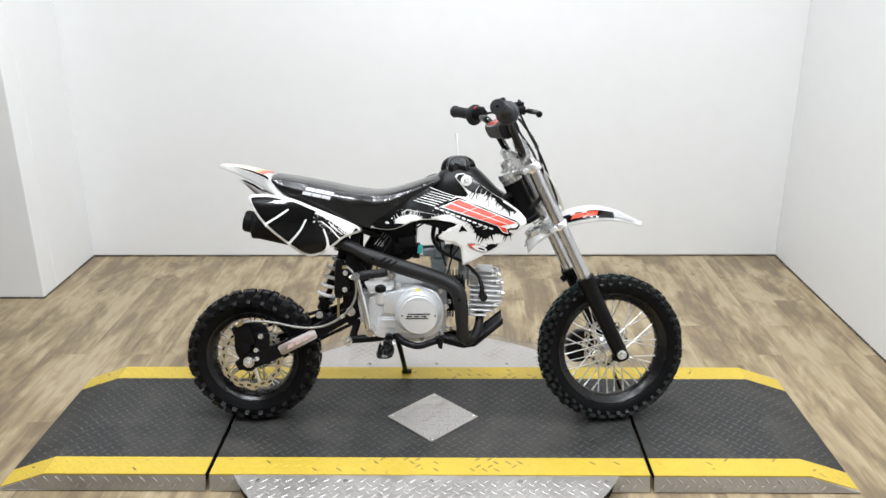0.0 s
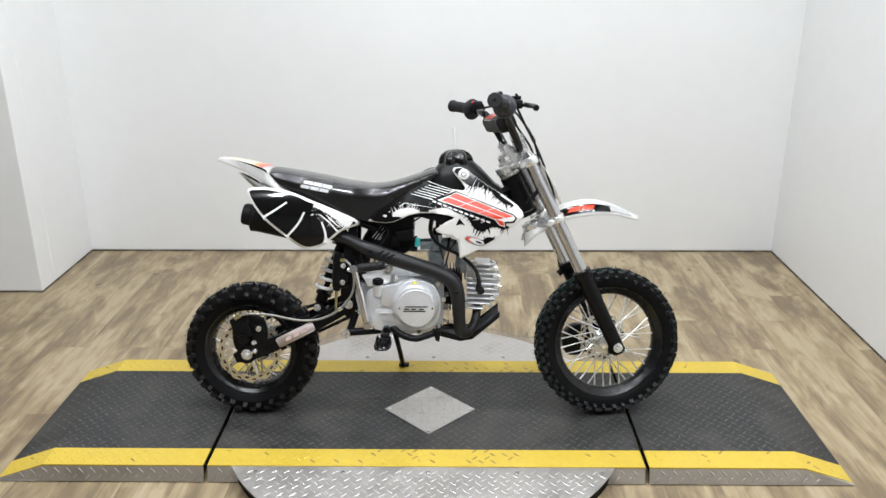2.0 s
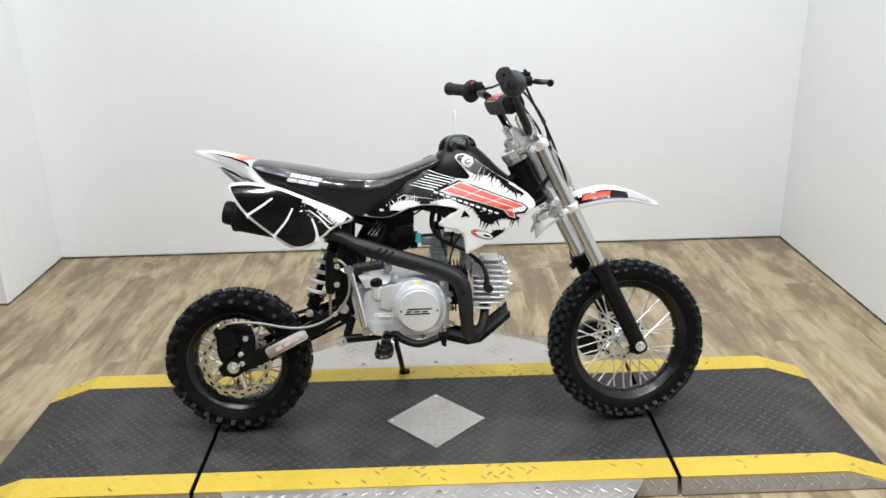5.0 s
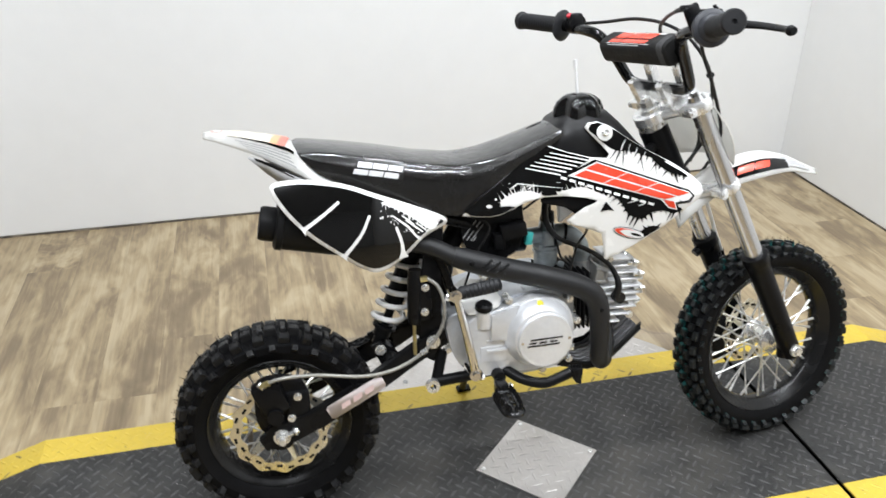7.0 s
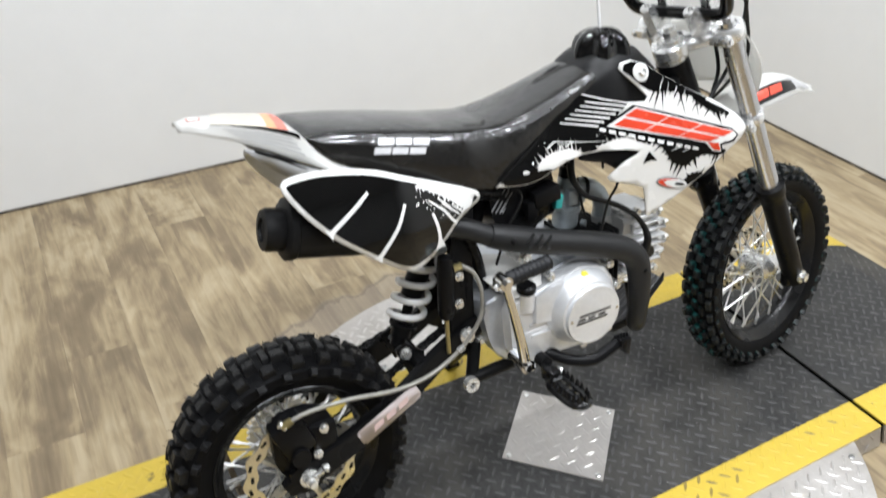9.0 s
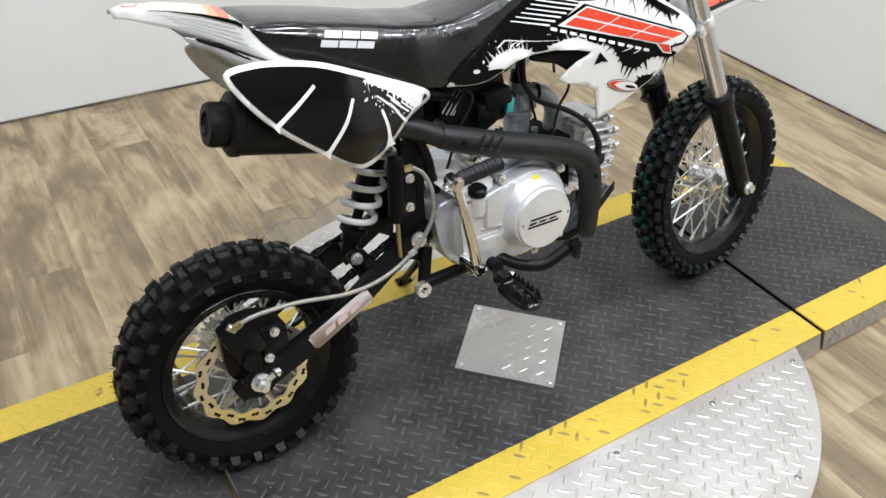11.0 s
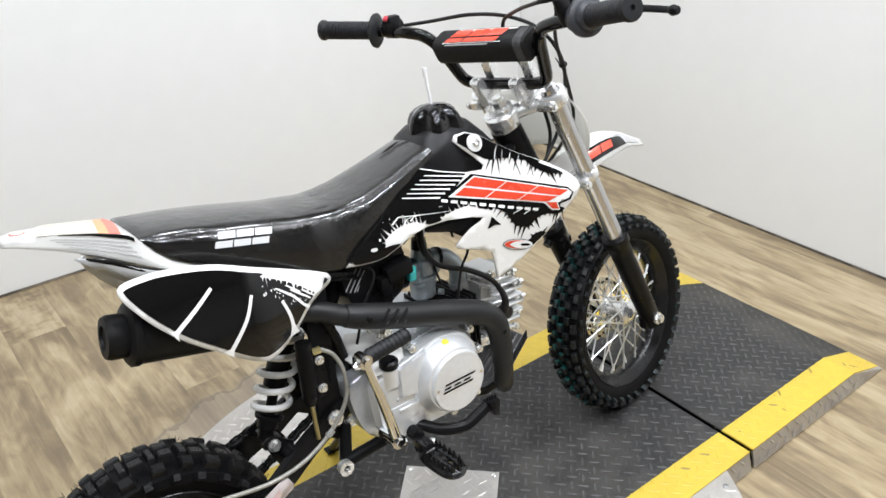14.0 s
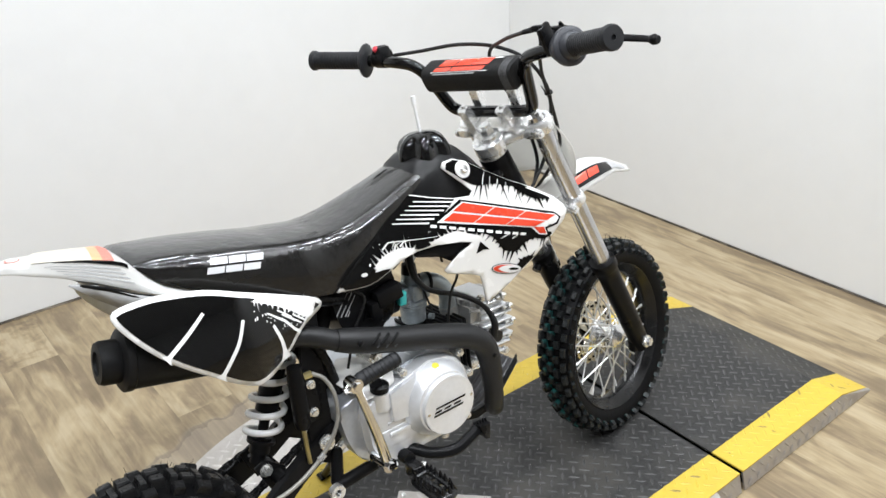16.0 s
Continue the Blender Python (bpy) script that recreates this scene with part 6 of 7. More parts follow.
def inset(poly, dist):
    out, k = [], len(poly)
    area = sum(poly[i][0] * poly[(i + 1) % k][1] - poly[(i + 1) % k][0] * poly[i][1] for i in range(k))
    sg = 1 if area > 0 else -1
    for i in range(k):
        a, b = Vector(poly[i - 1]), Vector(poly[(i + 1) % k])
        t = (b - a).normalized()
        out.append((poly[i][0] - t.y * dist * sg, poly[i][1] + t.x * dist * sg))
    return out


def teeth(line, rngt, depth=0.012, side=1, step=0.010):
    """A torn, spattered edge along a line of (x, h): uneven thin tips between uneven gaps."""
    crv = [(p.x, p.y) for p in spline([(x, y, 0) for x, y in line], 10)]
    run = [0.0]
    for (x0, y0), (x1, y1) in zip(crv, crv[1:]):
        run.append(run[-1] + math.hypot(x1 - x0, y1 - y0))

    def at(u):
        u = max(0.0, min(run[-1], u))
        i = min(max(1, next(k for k, v in enumerate(run) if v >= u - 1e-9)), len(run) - 1)
        f = (u - run[i - 1]) / max(1e-9, run[i] - run[i - 1])
        (x0, y0), (x1, y1) = crv[i - 1], crv[i]
        ln2 = max(1e-9, math.hypot(x1 - x0, y1 - y0))
        return x0 + (x1 - x0) * f, y0 + (y1 - y0) * f, (x1 - x0) / ln2, (y1 - y0) / ln2

    out = [line[0]]
    u = step * 0.4
    while u < run[-1] - step * 0.5:
        w = step * rngt.uniform(0.25, 0.6)
        x, y, ex, ey = at(u)
        out.append((x + rngt.uniform(-0.001, 0.001), y))
        tall = depth * (rngt.uniform(0.7, 1.15) if rngt.random() < 0.35 else rngt.uniform(0.15, 0.5)) * side
        x, y, ex, ey = at(u + w * 0.5)
        slide = rngt.uniform(-0.5, 0.5) * abs(tall)
        out.append((x - ey * tall + ex * slide, y + ex * tall + ey * slide))
        x, y, ex, ey = at(u + w)
        out.append((x, y))
        u += w + step * rngt.uniform(0.15, 0.9)
    out.append(line[-1])
    return out


rt = random.Random(3)
for s in (1, -1):
    flip = Matrix.Diagonal((1, s, 1, 1))
    bm = new_bm()
    sheet(bm, PANEL, panel_depth, 0.0, 0.014)
    panel = part("side_panel", bm, M_WHITE, bike, "white and black side number panel", matrix=flip, solid=0.004, offset=-1.0, face=(0, -s, 0))
    inner = inset(PANEL, 0.0070)
    inner = [p if p[1] < 0.604 - (p[0] + 0.186) * 0.30 else (p[0], p[1] - 0.0095 * max(0.0, min(1.0, (p[0] + 0.31) / 0.07))) for p in inner]
    bm = new_bm()
    sheet(bm, inner, panel_depth, 0.0014, 0.014)
    part("black_field", bm, M_BLACK_GLOSS, panel, "gloss black print", matrix=flip)
    for line in ([(-0.453, 0.6235), (-0.4417, 0.6300), (-0.412, 0.648), (-0.385, 0.666)], [(-0.387, 0.5680), (-0.375, 0.580), (-0.350, 0.609), (-0.334, 0.639)], [(-0.2755, 0.5480), (-0.278, 0.580), (-0.287, 0.610)]):
        bm = new_bm()
        crv = spline([(x, h, 0) for x, h in line], 6)
        left, right = [], []
        for i, p in enumerate(crv):
            t = (crv[min(i + 1, len(crv) - 1)] - crv[max(i - 1, 0)]).normalized()
            w = 0.0036 * (1 - 0.35 * i / len(crv)) + 0.007 * max(0.0, 1 - i / 4.0) ** 2
            left.append((p.x - t.y * w, p.y + t.x * w))
            right.append((p.x + t.y * w, p.y - t.x * w))
        sheet(bm, left + right[::-1], panel_depth, 0.0022, 0.02)
        part("white_stroke", bm, M_STICKER_W, panel, matrix=flip)
    bm = new_bm()
    edge = teeth([(-0.312, 0.656), (-0.285, 0.641), (-0.258, 0.623), (-0.236, 0.604), (-0.222, 0.592)], rt, 0.015, -1, 0.009)
    sheet(bm, edge + [(-0.212, 0.592), (-0.204, 0.600), (-0.2105, 0.613), (-0.25, 0.635), (-0.30, 0.658)], panel_depth, 0.0022, 0.02)
    part("white_splash", bm, M_STICKER_W, panel, matrix=flip)
    bm = new_bm()
    sheet(bm, [(-0.2945, 0.6315), (-0.291, 0.6315), (-0.263, 0.608), (-0.2475, 0.587), (-0.2385, 0.580), (-0.2425, 0.575), (-0.252, 0.586), (-0.266, 0.605)], panel_depth, 0.0026, 0.02)
    part("white_stroke", bm, M_STICKER_W, panel, matrix=flip)
    for k in range(26):
        sx = -0.315 + rt.random() * 0.085
        sh_ = 0.654 - (sx + 0.315) * 0.75 - rt.uniform(0.006, 0.024)
        if not inside(sx, sh_, shrink(inner, 0.94)):
            continue
        bm = new_bm()
        sheet(bm, pill(sx, sh_, rt.uniform(0.0006, 0.0026), rt.uniform(0.0005, 0.0012), rt.uniform(0, 180), 8), panel_depth, 0.0022, 0.02)
        part("white_speck", bm, M_STICKER_W, panel, matrix=flip)
    for c in ((-0.246, 0.599), (-0.256, 0.607), (-0.236, 0.598), (-0.262, 0.616)):
        bm = new_bm()
        sheet(bm, [(c[0] - 0.014, c[1] + 0.012), (c[0] - 0.010, c[1] + 0.012), (c[0] + 0.012, c[1] - 0.008), (c[0] + 0.009, c[1] - 0.009)], panel_depth, 0.0030, 0.02)
        part("white_scratch", bm, M_STICKER_W, panel, matrix=flip)

# -- tank shrouds --
SHROUD = [(-0.158, 0.608), (-0.125, 0.634), (-0.085, 0.660), (-0.045, 0.688), (-0.015, 0.710), (0.010, 0.725), (0.050, 0.711), (0.088, 0.701), (0.118, 0.699), (0.124, 0.706), (0.112, 0.722), (0.096, 0.740), (0.086, 0.753), (0.092, 0.761),
          (0.110, 0.763), (0.132, 0.754), (0.154, 0.737), (0.190, 0.712), (0.234, 0.688), (0.268, 0.664), (0.282, 0.648), (0.285, 0.636), (0.275, 0.622), (0.245, 0.598), (0.206, 0.566), (0.150, 0.529), (0.112, 0.507), (0.107, 0.510),
          (0.105, 0.540), (0.101, 0.560), (0.086, 0.567), (0.062, 0.5745), (0.042, 0.581), (0.038, 0.587), (0.048, 0.5955), (0.069, 0.6115), (0.087, 0.6195), (0.0925, 0.6255), (0.071, 0.631), (0.032, 0.6355), (-0.006, 0.6345), (-0.036, 0.6275), (-0.0645, 0.6135), (-0.085, 0.6050), (-0.104, 0.6022), (-0.130, 0.6040)]


def shroud_depth(x, h):
    base = float(np.interp(x, [-0.16, -0.05, 0.04, 0.14, 0.24, 0.29], [0.078, 0.090, 0.108, 0.134, 0.158, 0.166]))
    return base - max(0.0, h - 0.63) / 0.12 * 0.052


BLACK_REAR = [(-0.1475, 0.6145), (-0.125, 0.6338), (-0.085, 0.6598), (-0.045, 0.6878), (-0.015, 0.7097), (0.010, 0.7235), (0.050, 0.7095), (0.088, 0.6995), (0.060, 0.680), (0.117, 0.652), (0.200, 0.622), (0.222, 0.612), (0.243, 0.607)]
BLACK_REAR += teeth([(0.246, 0.602), (0.230, 0.597), (0.208, 0.603), (0.188, 0.598), (0.174, 0.588), (0.160, 0.591), (0.147, 0.598), (0.140, 0.612), (0.128, 0.628), (0.113, 0.637)], rt, 0.020, 1, 0.010)
BLACK_REAR += teeth([(0.109, 0.634), (0.0917, 0.641), (0.075, 0.6495), (0.0566, 0.6495), (0.0373, 0.646), (0.0225, 0.6425), (0.020, 0.6385)], rt, 0.014, -1, 0.009)
BLACK_REAR += [(0.010, 0.6372), (-0.004, 0.6372)]
BLACK_REAR += teeth([(-0.006, 0.6385), (-0.016, 0.6430), (-0.030, 0.6470), (-0.050, 0.6455), (-0.068, 0.6410), (-0.080, 0.6350), (-0.087, 0.6280), (-0.083, 0.6215)], rt, 0.020, -1, 0.008)
BLACK_REAR += [(-0.070, 0.6215), (-0.0575, 0.6190), (-0.0655, 0.6150), (-0.086, 0.6067), (-0.104, 0.6040), (-0.130, 0.6058), (-0.1440, 0.6085)]
SPLASH_LOW = teeth([(0.207, 0.5690), (0.196, 0.573), (0.183, 0.571), (0.173, 0.563), (0.171, 0.552)], rt, 0.010, -1, 0.008) + [(0.179, 0.5515), (0.192, 0.5590)]
LUG_BLACK = [(0.0915, 0.7485), (0.096, 0.7580), (0.110, 0.7612), (0.1315, 0.7535), (0.1538, 0.7366), (0.1898, 0.7116), (0.212, 0.6992), (0.224, 0.6920)]
LUG_BLACK += teeth([(0.223, 0.690), (0.205, 0.695), (0.183, 0.703), (0.160, 0.710), (0.140, 0.711), (0.127, 0.716)], rt, 0.030, 1, 0.008) + [(0.1135, 0.7270), (0.1035, 0.7385)]
EDGE_SPLASH = [(0.205, 0.699), (0.226, 0.686), (0.247, 0.673), (0.258, 0.665)]
EDGE_SPLASH += teeth([(0.257, 0.661), (0.244, 0.666), (0.232, 0.668), (0.222, 0.674), (0.209, 0.684), (0.198, 0.696)], rt, 0.016, 1, 0.008)
TRIANGLE = [(0.1066, 0.6235), (0.1220, 0.6050), (0.111, 0.6070), (0.0970, 0.6030)]
for s in (1, -1):
    flip = Matrix.Diagonal((1, s, 1, 1))
    bm = new_bm()
    sheet(bm, SHROUD, shroud_depth, 0.0, 0.011)
    shroud = part("tank_shroud", bm, M_WHITE, bike, "white plastic tank shroud with black and red print", matrix=flip, solid=0.004, angle=60, face=(0, -s, 0))
    bm = new_bm()
    edge = spline([V(x, shroud_depth(x, h) - 0.0014, h) for x, h in ((-0.150, 0.6140), (-0.125, 0.6342), (-0.085, 0.6602), (-0.045, 0.6882), (-0.015, 0.7102), (0.006, 0.7232))], 4)
    tube(bm, edge, 0.0032, 8)
    part("black_edge", bm, M_STICKER_K, shroud, matrix=flip)
    for name, poly, lift in (("black_field", BLACK_REAR, 0.0012), ("black_splash", SPLASH_LOW, 0.0012), ("black_splash", LUG_BLACK, 0.0012), ("black_splash", EDGE_SPLASH, 0.0016), ("black_spot", TRIANGLE, 0.0012)):
        bm = new_bm()
        sheet(bm, poly, shroud_depth, lift, 0.010)
        part(name, bm, M_STICKER_K, shroud, matrix=flip)
    for fx, fh, fl, fw, ft, fm in ((0.238, 0.6195, 0.016, 0.0030, 36, M_STICKER_K), (0.246, 0.6215, 0.012, 0.0024, 40, M_STICKER_K), (0.229, 0.611, 0.013, 0.0026, 30, M_STICKER_K), (0.214, 0.647, 0.010, 0.0022, -60, M_STICKER_K),
                                   (0.148, 0.719, 0.020, 0.0016, 62, M_STICKER_W), (0.160, 0.716, 0.016, 0.0014, 66, M_STICKER_G), (0.172, 0.710, 0.014, 0.0018, 60, M_STICKER_W), (0.154, 0.728, 0.010, 0.0012, 64, M_STICKER_G), (0.186, 0.704, 0.010, 0.0016, 58, M_STICKER_G),
                                   (-0.1073, 0.6237, 0.0125, 0.0070, -8, M_STICKER_W), (-0.0936, 0.6358, 0.005, 0.0030, 60, M_STICKER_W), (0.155, 0.622, 0.022, 0.0018, 14, M_STICKER_W), (0.172, 0.616, 0.016, 0.0018, 20, M_STICKER_W)):
        bm = new_bm()
        sheet(bm, pill(fx, fh, fl * 0.5, fw * 0.5, ft, 10), shroud_depth, 0.0024, 0.02)
        part("fleck", bm, fm, shroud, matrix=flip)
    for line in ([(-0.0639, 0.6515), (-0.0494, 0.6599), (-0.035, 0.6579), (0.0011, 0.6528), (0.0381, 0.6488)], [(-0.0454, 0.6445), (-0.0379, 0.6531), (-0.0262, 0.6558)], [(-0.0323, 0.6493), (-0.0237, 0.6547), (-0.0153, 0.6546)]):
        bm = new_bm()
        last = len(line) - 1
        tube(bm, [V(x, shroud_depth(x, h) + 0.0012, h) for x, h in line], [0.0016 * (1 - 0.8 * k / last) for k in range(last + 1)], 6)
        part("white_stroke", bm, M_STICKER_W, shroud, matrix=flip)
    bm = new_bm()
    sheet(bm, smooth2([(-0.008, 0.6240), (0.004, 0.6360), (0.033, 0.6390), (0.070, 0.6350), (0.098, 0.6260), (0.086, 0.6105), (0.064, 0.5955), (0.052, 0.6010), (0.036, 0.6110), (0.014, 0.6165)], 3), shroud_depth, -0.010, 0.012)
    part("shroud_lining", bm, M_BLACK, shroud, "black inner lining", matrix=flip, solid=0.002, face=(0, -s, 0))
    for k in range(22):
        sx = rt.uniform(-0.085, 0.125)
        sh_ = 0.651 + rt.uniform(0.006, 0.020)
        if abs(sx + 0.01) < 0.03 or sh_ > 0.672 - max(0.0, sx - 0.02) * 0.34 - 0.010:
            continue
        bm = new_bm()
        sheet(bm, pill(sx, sh_, rt.uniform(0.0006, 0.0028), rt.uniform(0.0005, 0.0010), rt.uniform(40, 120), 8), shroud_depth, 0.0022, 0.02)
        part("white_speck", bm, M_STICKER_W, shroud, matrix=flip)
    for k in range(6):
        bm = new_bm()
        x0, h0 = 0.0165 - 0.0098 * k, 0.7105 - 0.0050 * k
        x1, h1 = 0.0840 - 0.0108 * k, 0.6945 - 0.0047 * k
        sheet(bm, [(x0, h0), (x1, h1), (x1 + 0.001, h1 + 0.0026), (x0 + 0.001, h0 + 0.0014)], shroud_depth, 0.0021, 0.01)
        part("white_line", bm, M_STICKER_W, shroud, matrix=flip)
    for pts, m2, lf, nm in (([(0.0955, 0.6975), (0.175, 0.6695), (0.257, 0.6400), (0.2665, 0.6290), (0.259, 0.6170), (0.2360, 0.6145), (0.2395, 0.5985), (0.2155, 0.6045), (0.2010, 0.6210), (0.120, 0.6450), (0.035, 0.6695)], M_STICKER_K, 0.0020, "mark_outline"),
                            ([(0.0985, 0.6935), (0.175, 0.6660), (0.257, 0.6365), (0.2620, 0.6290), (0.255, 0.6210), (0.2315, 0.6180), (0.2350, 0.6035), (0.2190, 0.6075), (0.2050, 0.6240), (0.120, 0.6490), (0.0435, 0.6705)], M_STICKER_W, 0.0027, "mark_ground")):
        bm = new_bm()
        sheet(bm, pts, shroud_depth, lf, 0.010)
        part(nm, bm, m2, shroud, matrix=flip)
    for k in range(3):
        for j in (0, 1):
            u0, u1 = k / 3 + 0.005, (k + 1) / 3 - 0.008
            v0, v1 = (0.04, 0.45) if j == 0 else (0.54, 0.97)
            u0, u1 = u0 + (0.02 if j == 0 and k == 0 else 0), u1
            pts = []
            for u, v in ((u0, v0), ((u0 + u1) / 2, v0), (u1, v0), (u1, v1), ((u0 + u1) / 2, v1), (u0, v1)):
                bx, bh = 0.0490 + 0.1620 * u, 0.6712 - 0.0470 * u
                tx, th = 0.0990 + 0.1600 * u, 0.6925 - 0.0575 * u
                pts.append((bx + (tx - bx) * v, bh + (th - bh) * v))
            bm = new_bm()
            sheet(bm, pts, shroud_depth, 0.0035, 0.010)
            part("red_block", bm, M_RED, shroud, matrix=flip)
    bm = new_bm()
    sheet(bm, [(0.2085, 0.6245), (0.2198, 0.6100), (0.2325, 0.6065), (0.2285, 0.6200)], shroud_depth, 0.0035, 0.01)
    part("red_block", bm, M_RED, shroud, matrix=flip)
    for k in range(11):
        bm = new_bm()
        x = 0.029 + 0.0152 * k
        h = 0.6690 - (x - 0.029) * 0.325
        sheet(bm, [(x, h - 0.0030), (x + 0.0105, h - 0.0064), (x + 0.0125, h - 0.0022), (x + 0.0020, h + 0.0012)], shroud_depth, 0.0034, 0.02)
        part("white_bar", bm, M_STICKER_W, shroud, matrix=flip)
    for off, a, b, m2, lf in ((0.0, 0.0295, 0.0098, M_STICKER_K, 0.0019), (0.0, 0.0282, 0.0088, M_STICKER_W, 0.0025), (-0.001, 0.0262, 0.0074, M_RED, 0.0031), (0.0055, 0.0212, 0.0066, M_STICKER_W, 0.0037),
                              (0.012, 0.0100, 0.0024, M_STICKER_K, 0.0043), (-0.010, 0.0080, 0.0016, M_STICKER_W, 0.0043)):
        bm = new_bm()
        sheet(bm, pill(0.150 + off, 0.5610 - off * 0.27, a, b, -16), shroud_depth, lf, 0.01)
        part("oval_badge", bm, m2, shroud, matrix=flip)
    bm = new_bm()
    lathe(bm, [(0.0155, 0.001), (0.0155, 0.003), (0.013, 0.0042)], V(0.119, shroud_depth(0.119, 0.743) + 0.002, 0.743), RIGHT + Vector((0, 0, 0.35)), 24)
    part("washer", bm, M_STICKER_W, shroud, "white washer", matrix=flip)
    bm = new_bm()
    lathe(bm, [(0.0075, 0.004), (0.0075, 0.007), (0.005, 0.009), (0.001, 0.008)], V(0.119, shroud_depth(0.119, 0.743) + 0.002, 0.743), RIGHT + Vector((0, 0, 0.35)), 18)
    part("screw", bm, M_ZINC, shroud, matrix=flip)

# -- cables of the handlebar --
for pts in ([S(0.030, 0.158, 0.190), S(0.050, 0.09, 0.166), S(0.068, 0.03, 0.132), S(0.078, 0.01, 0.07), S(0.085, 0.02, 0.0), S(0.065, 0.03, -0.10), S(0.02, 0.04, -0.13)],
            [S(0.062, 0.172, 0.160), S(0.072, 0.142, 0.135), S(0.078, 0.116, 0.08), S(0.084, 0.100, 0.0), S(0.082, 0.080, -0.09), S(0.085, 0.02, -0.16), S(0.06, -0.07, -0.26), S(0.03, -0.09, -0.40)],
            [S(0.045, -0.185, 0.156), S(0.056, -0.12, 0.154), S(0.066, -0.03, 0.155), S(0.072, 0.05, 0.140), S(0.078, 0.10, 0.10), S(0.083, 0.105, 0.02), S(0.06, 0.06, -0.09), S(0.0, 0.045, -0.13)]):
    bm = new_bm()
    tube(bm, pts, 0.0034, 8, n=7)
    part("control_cable", bm, M_CABLE, bike, "black control cable", matrix=TURNED)
bm = new_bm()
tube(bm, [V(0.425, -0.072, 0.560), V(0.4536, -0.075, 0.487), V(0.4625, -0.075, 0.4626), V(0.475, -0.075, 0.4328), V(0.4827, -0.076, 0.4117), V(0.492, -0.078, 0.386), V(0.500, -0.080, 0.330), V(0.500, -0.078, 0.262)], 0.0042, 10, n=4)
hose = part("front_brake_hose", bm, M_SPOKE, bike, "pale braided front brake hose")
bm = new_bm()
tube(bm, [V(0.4805, -0.0755, 0.418), V(0.4845, -0.0765, 0.406)], 0.0068, 12)
part("hose_clip", bm, M_BLACK, hose, "black hose clip")
bm = new_bm()
tube(bm, [S(0.083, 0.100, 0.030), S(0.084, 0.112, 0.032)], 0.0048, 8)
tube(bm, [S(0.085, 0.098, 0.031), S(0.094, 0.086, 0.038)], [0.0016, 0.0009], 6)
part("cable_tie", bm, M_CABLE, bike, "black cable tie round the hose", matrix=TURNED)
bm = new_bm()
prism(bm, smooth2([(0.440, 0.232), (0.470, 0.262), (0.512, 0.258), (0.526, 0.215), (0.512, 0.176), (0.462, 0.166), (0.440, 0.190)], 3), -0.078, -0.042, 0.005)
tube(bm, [V(0.478, -0.08, 0.225), V(0.478, -0.092, 0.225)], 0.014, 14)
front_cal = part("front_caliper", bm, M_BLACK, bike, "black front brake caliper", matrix=TURNED)
for x, h in ((0.505, 0.235), (0.500, 0.195)):
    bm = new_bm()
    bolt(bm, V(x, -0.042, h), RIGHT, 0.005)
    part("caliper_bolt", bm, M_ZINC, front_cal, matrix=TURNED)


# ---- turntable and ramp deck ----
DECK_Z, DX0, DX1, KX0, KX1, DY0, DY1 = 0.05, -1.195, 1.203, -1.062, 1.064, -0.247, 0.374
SEAM0, SEAM1, STRIPE = -0.603, 0.630, 0.081
DISC = (0.005, 0.035, 0.605, 0.0475)


def lug(verts, faces, x, y, turn, z_at, length=0.0262, width=0.0062, high=0.0010):
    c, s = math.cos(turn), math.sin(turn)
    base = len(verts)
    shape = ((-0.5, 0, 0), (-0.2, -0.5, 0), (0.2, -0.5, 0), (0.5, 0, 0), (0.2, 0.5, 0), (-0.2, 0.5, 0), (-0.26, 0, 1), (0.26, 0, 1))
    for a, b, k in shape:
        px, py = x + a * length * c - b * width * s, y + a * length * s + b * width * c
        verts.append((px, py, z_at(px, py) + k * high))
    for f in ((0, 1, 6), (1, 2, 7, 6), (2, 3, 7), (3, 4, 7), (4, 5, 6, 7), (5, 0, 6)):
        faces.append([base + i for i in f])


def lugs(name, keep, z_at, mats, parent, pitch=0.0240, turn0=45, bounds=None, pick=None, label=""):
    """Raised treads in alternate directions over all places that keep(x, y) allows."""
    verts, faces, index = [], [], []
    x0, x1, y0, y1 = bounds
    c, s = math.cos(radians(turn0)), math.sin(radians(turn0))
    reach = int(max(x1 - x0, y1 - y0) / pitch) + 2
    mx, my = (x0 + x1) / 2, (y0 + y1) / 2
    for i in range(-reach, reach + 1):
        for j in range(-reach, reach + 1):
            x, y = mx + (i * c - j * s) * pitch, my + (i * s + j * c) * pitch
            if x0 <= x <= x1 and y0 <= y <= y1 and keep(x, y):
                before = len(faces)
                lug(verts, faces, x, y, radians(turn0 + 90 * ((i + j) % 2)), z_at)
                index += [pick(x, y) if pick else 0] * (len(faces) - before)
    me = bpy.data.meshes.new(name)
    me.from_pydata(verts, [], faces)
    for m in mats:
        me.materials.append(m)
    me.polygons.foreach_set("material_index", index)
    ob = new(name, me)
    ob.parent = parent
    return tagged(ob, label, kind="stuff")


def deck_z(x, y):
    if x < KX0:
        return DECK_Z - (KX0 - x) / (KX0 - DX0) * (DECK_Z - 0.004)
    if x > KX1:
        return DECK_Z - (x - KX1) / (DX1 - KX1) * (DECK_Z - 0.004)
    return DECK_Z


rngw = random.Random(17)


def stripe_pick(x, y):
    """0 black, 1 yellow, 2 yellow scuffed by shoes, mostly beside the middle of the bike."""
    if DY0 + STRIPE <= y <= DY1 - STRIPE:
        return 0
    share = 0.03 + 0.34 * math.exp(-((x - 0.12) / 0.28) ** 2) * (1 if y < 0 else 0.5)
    return 2 if rngw.random() < share else 1


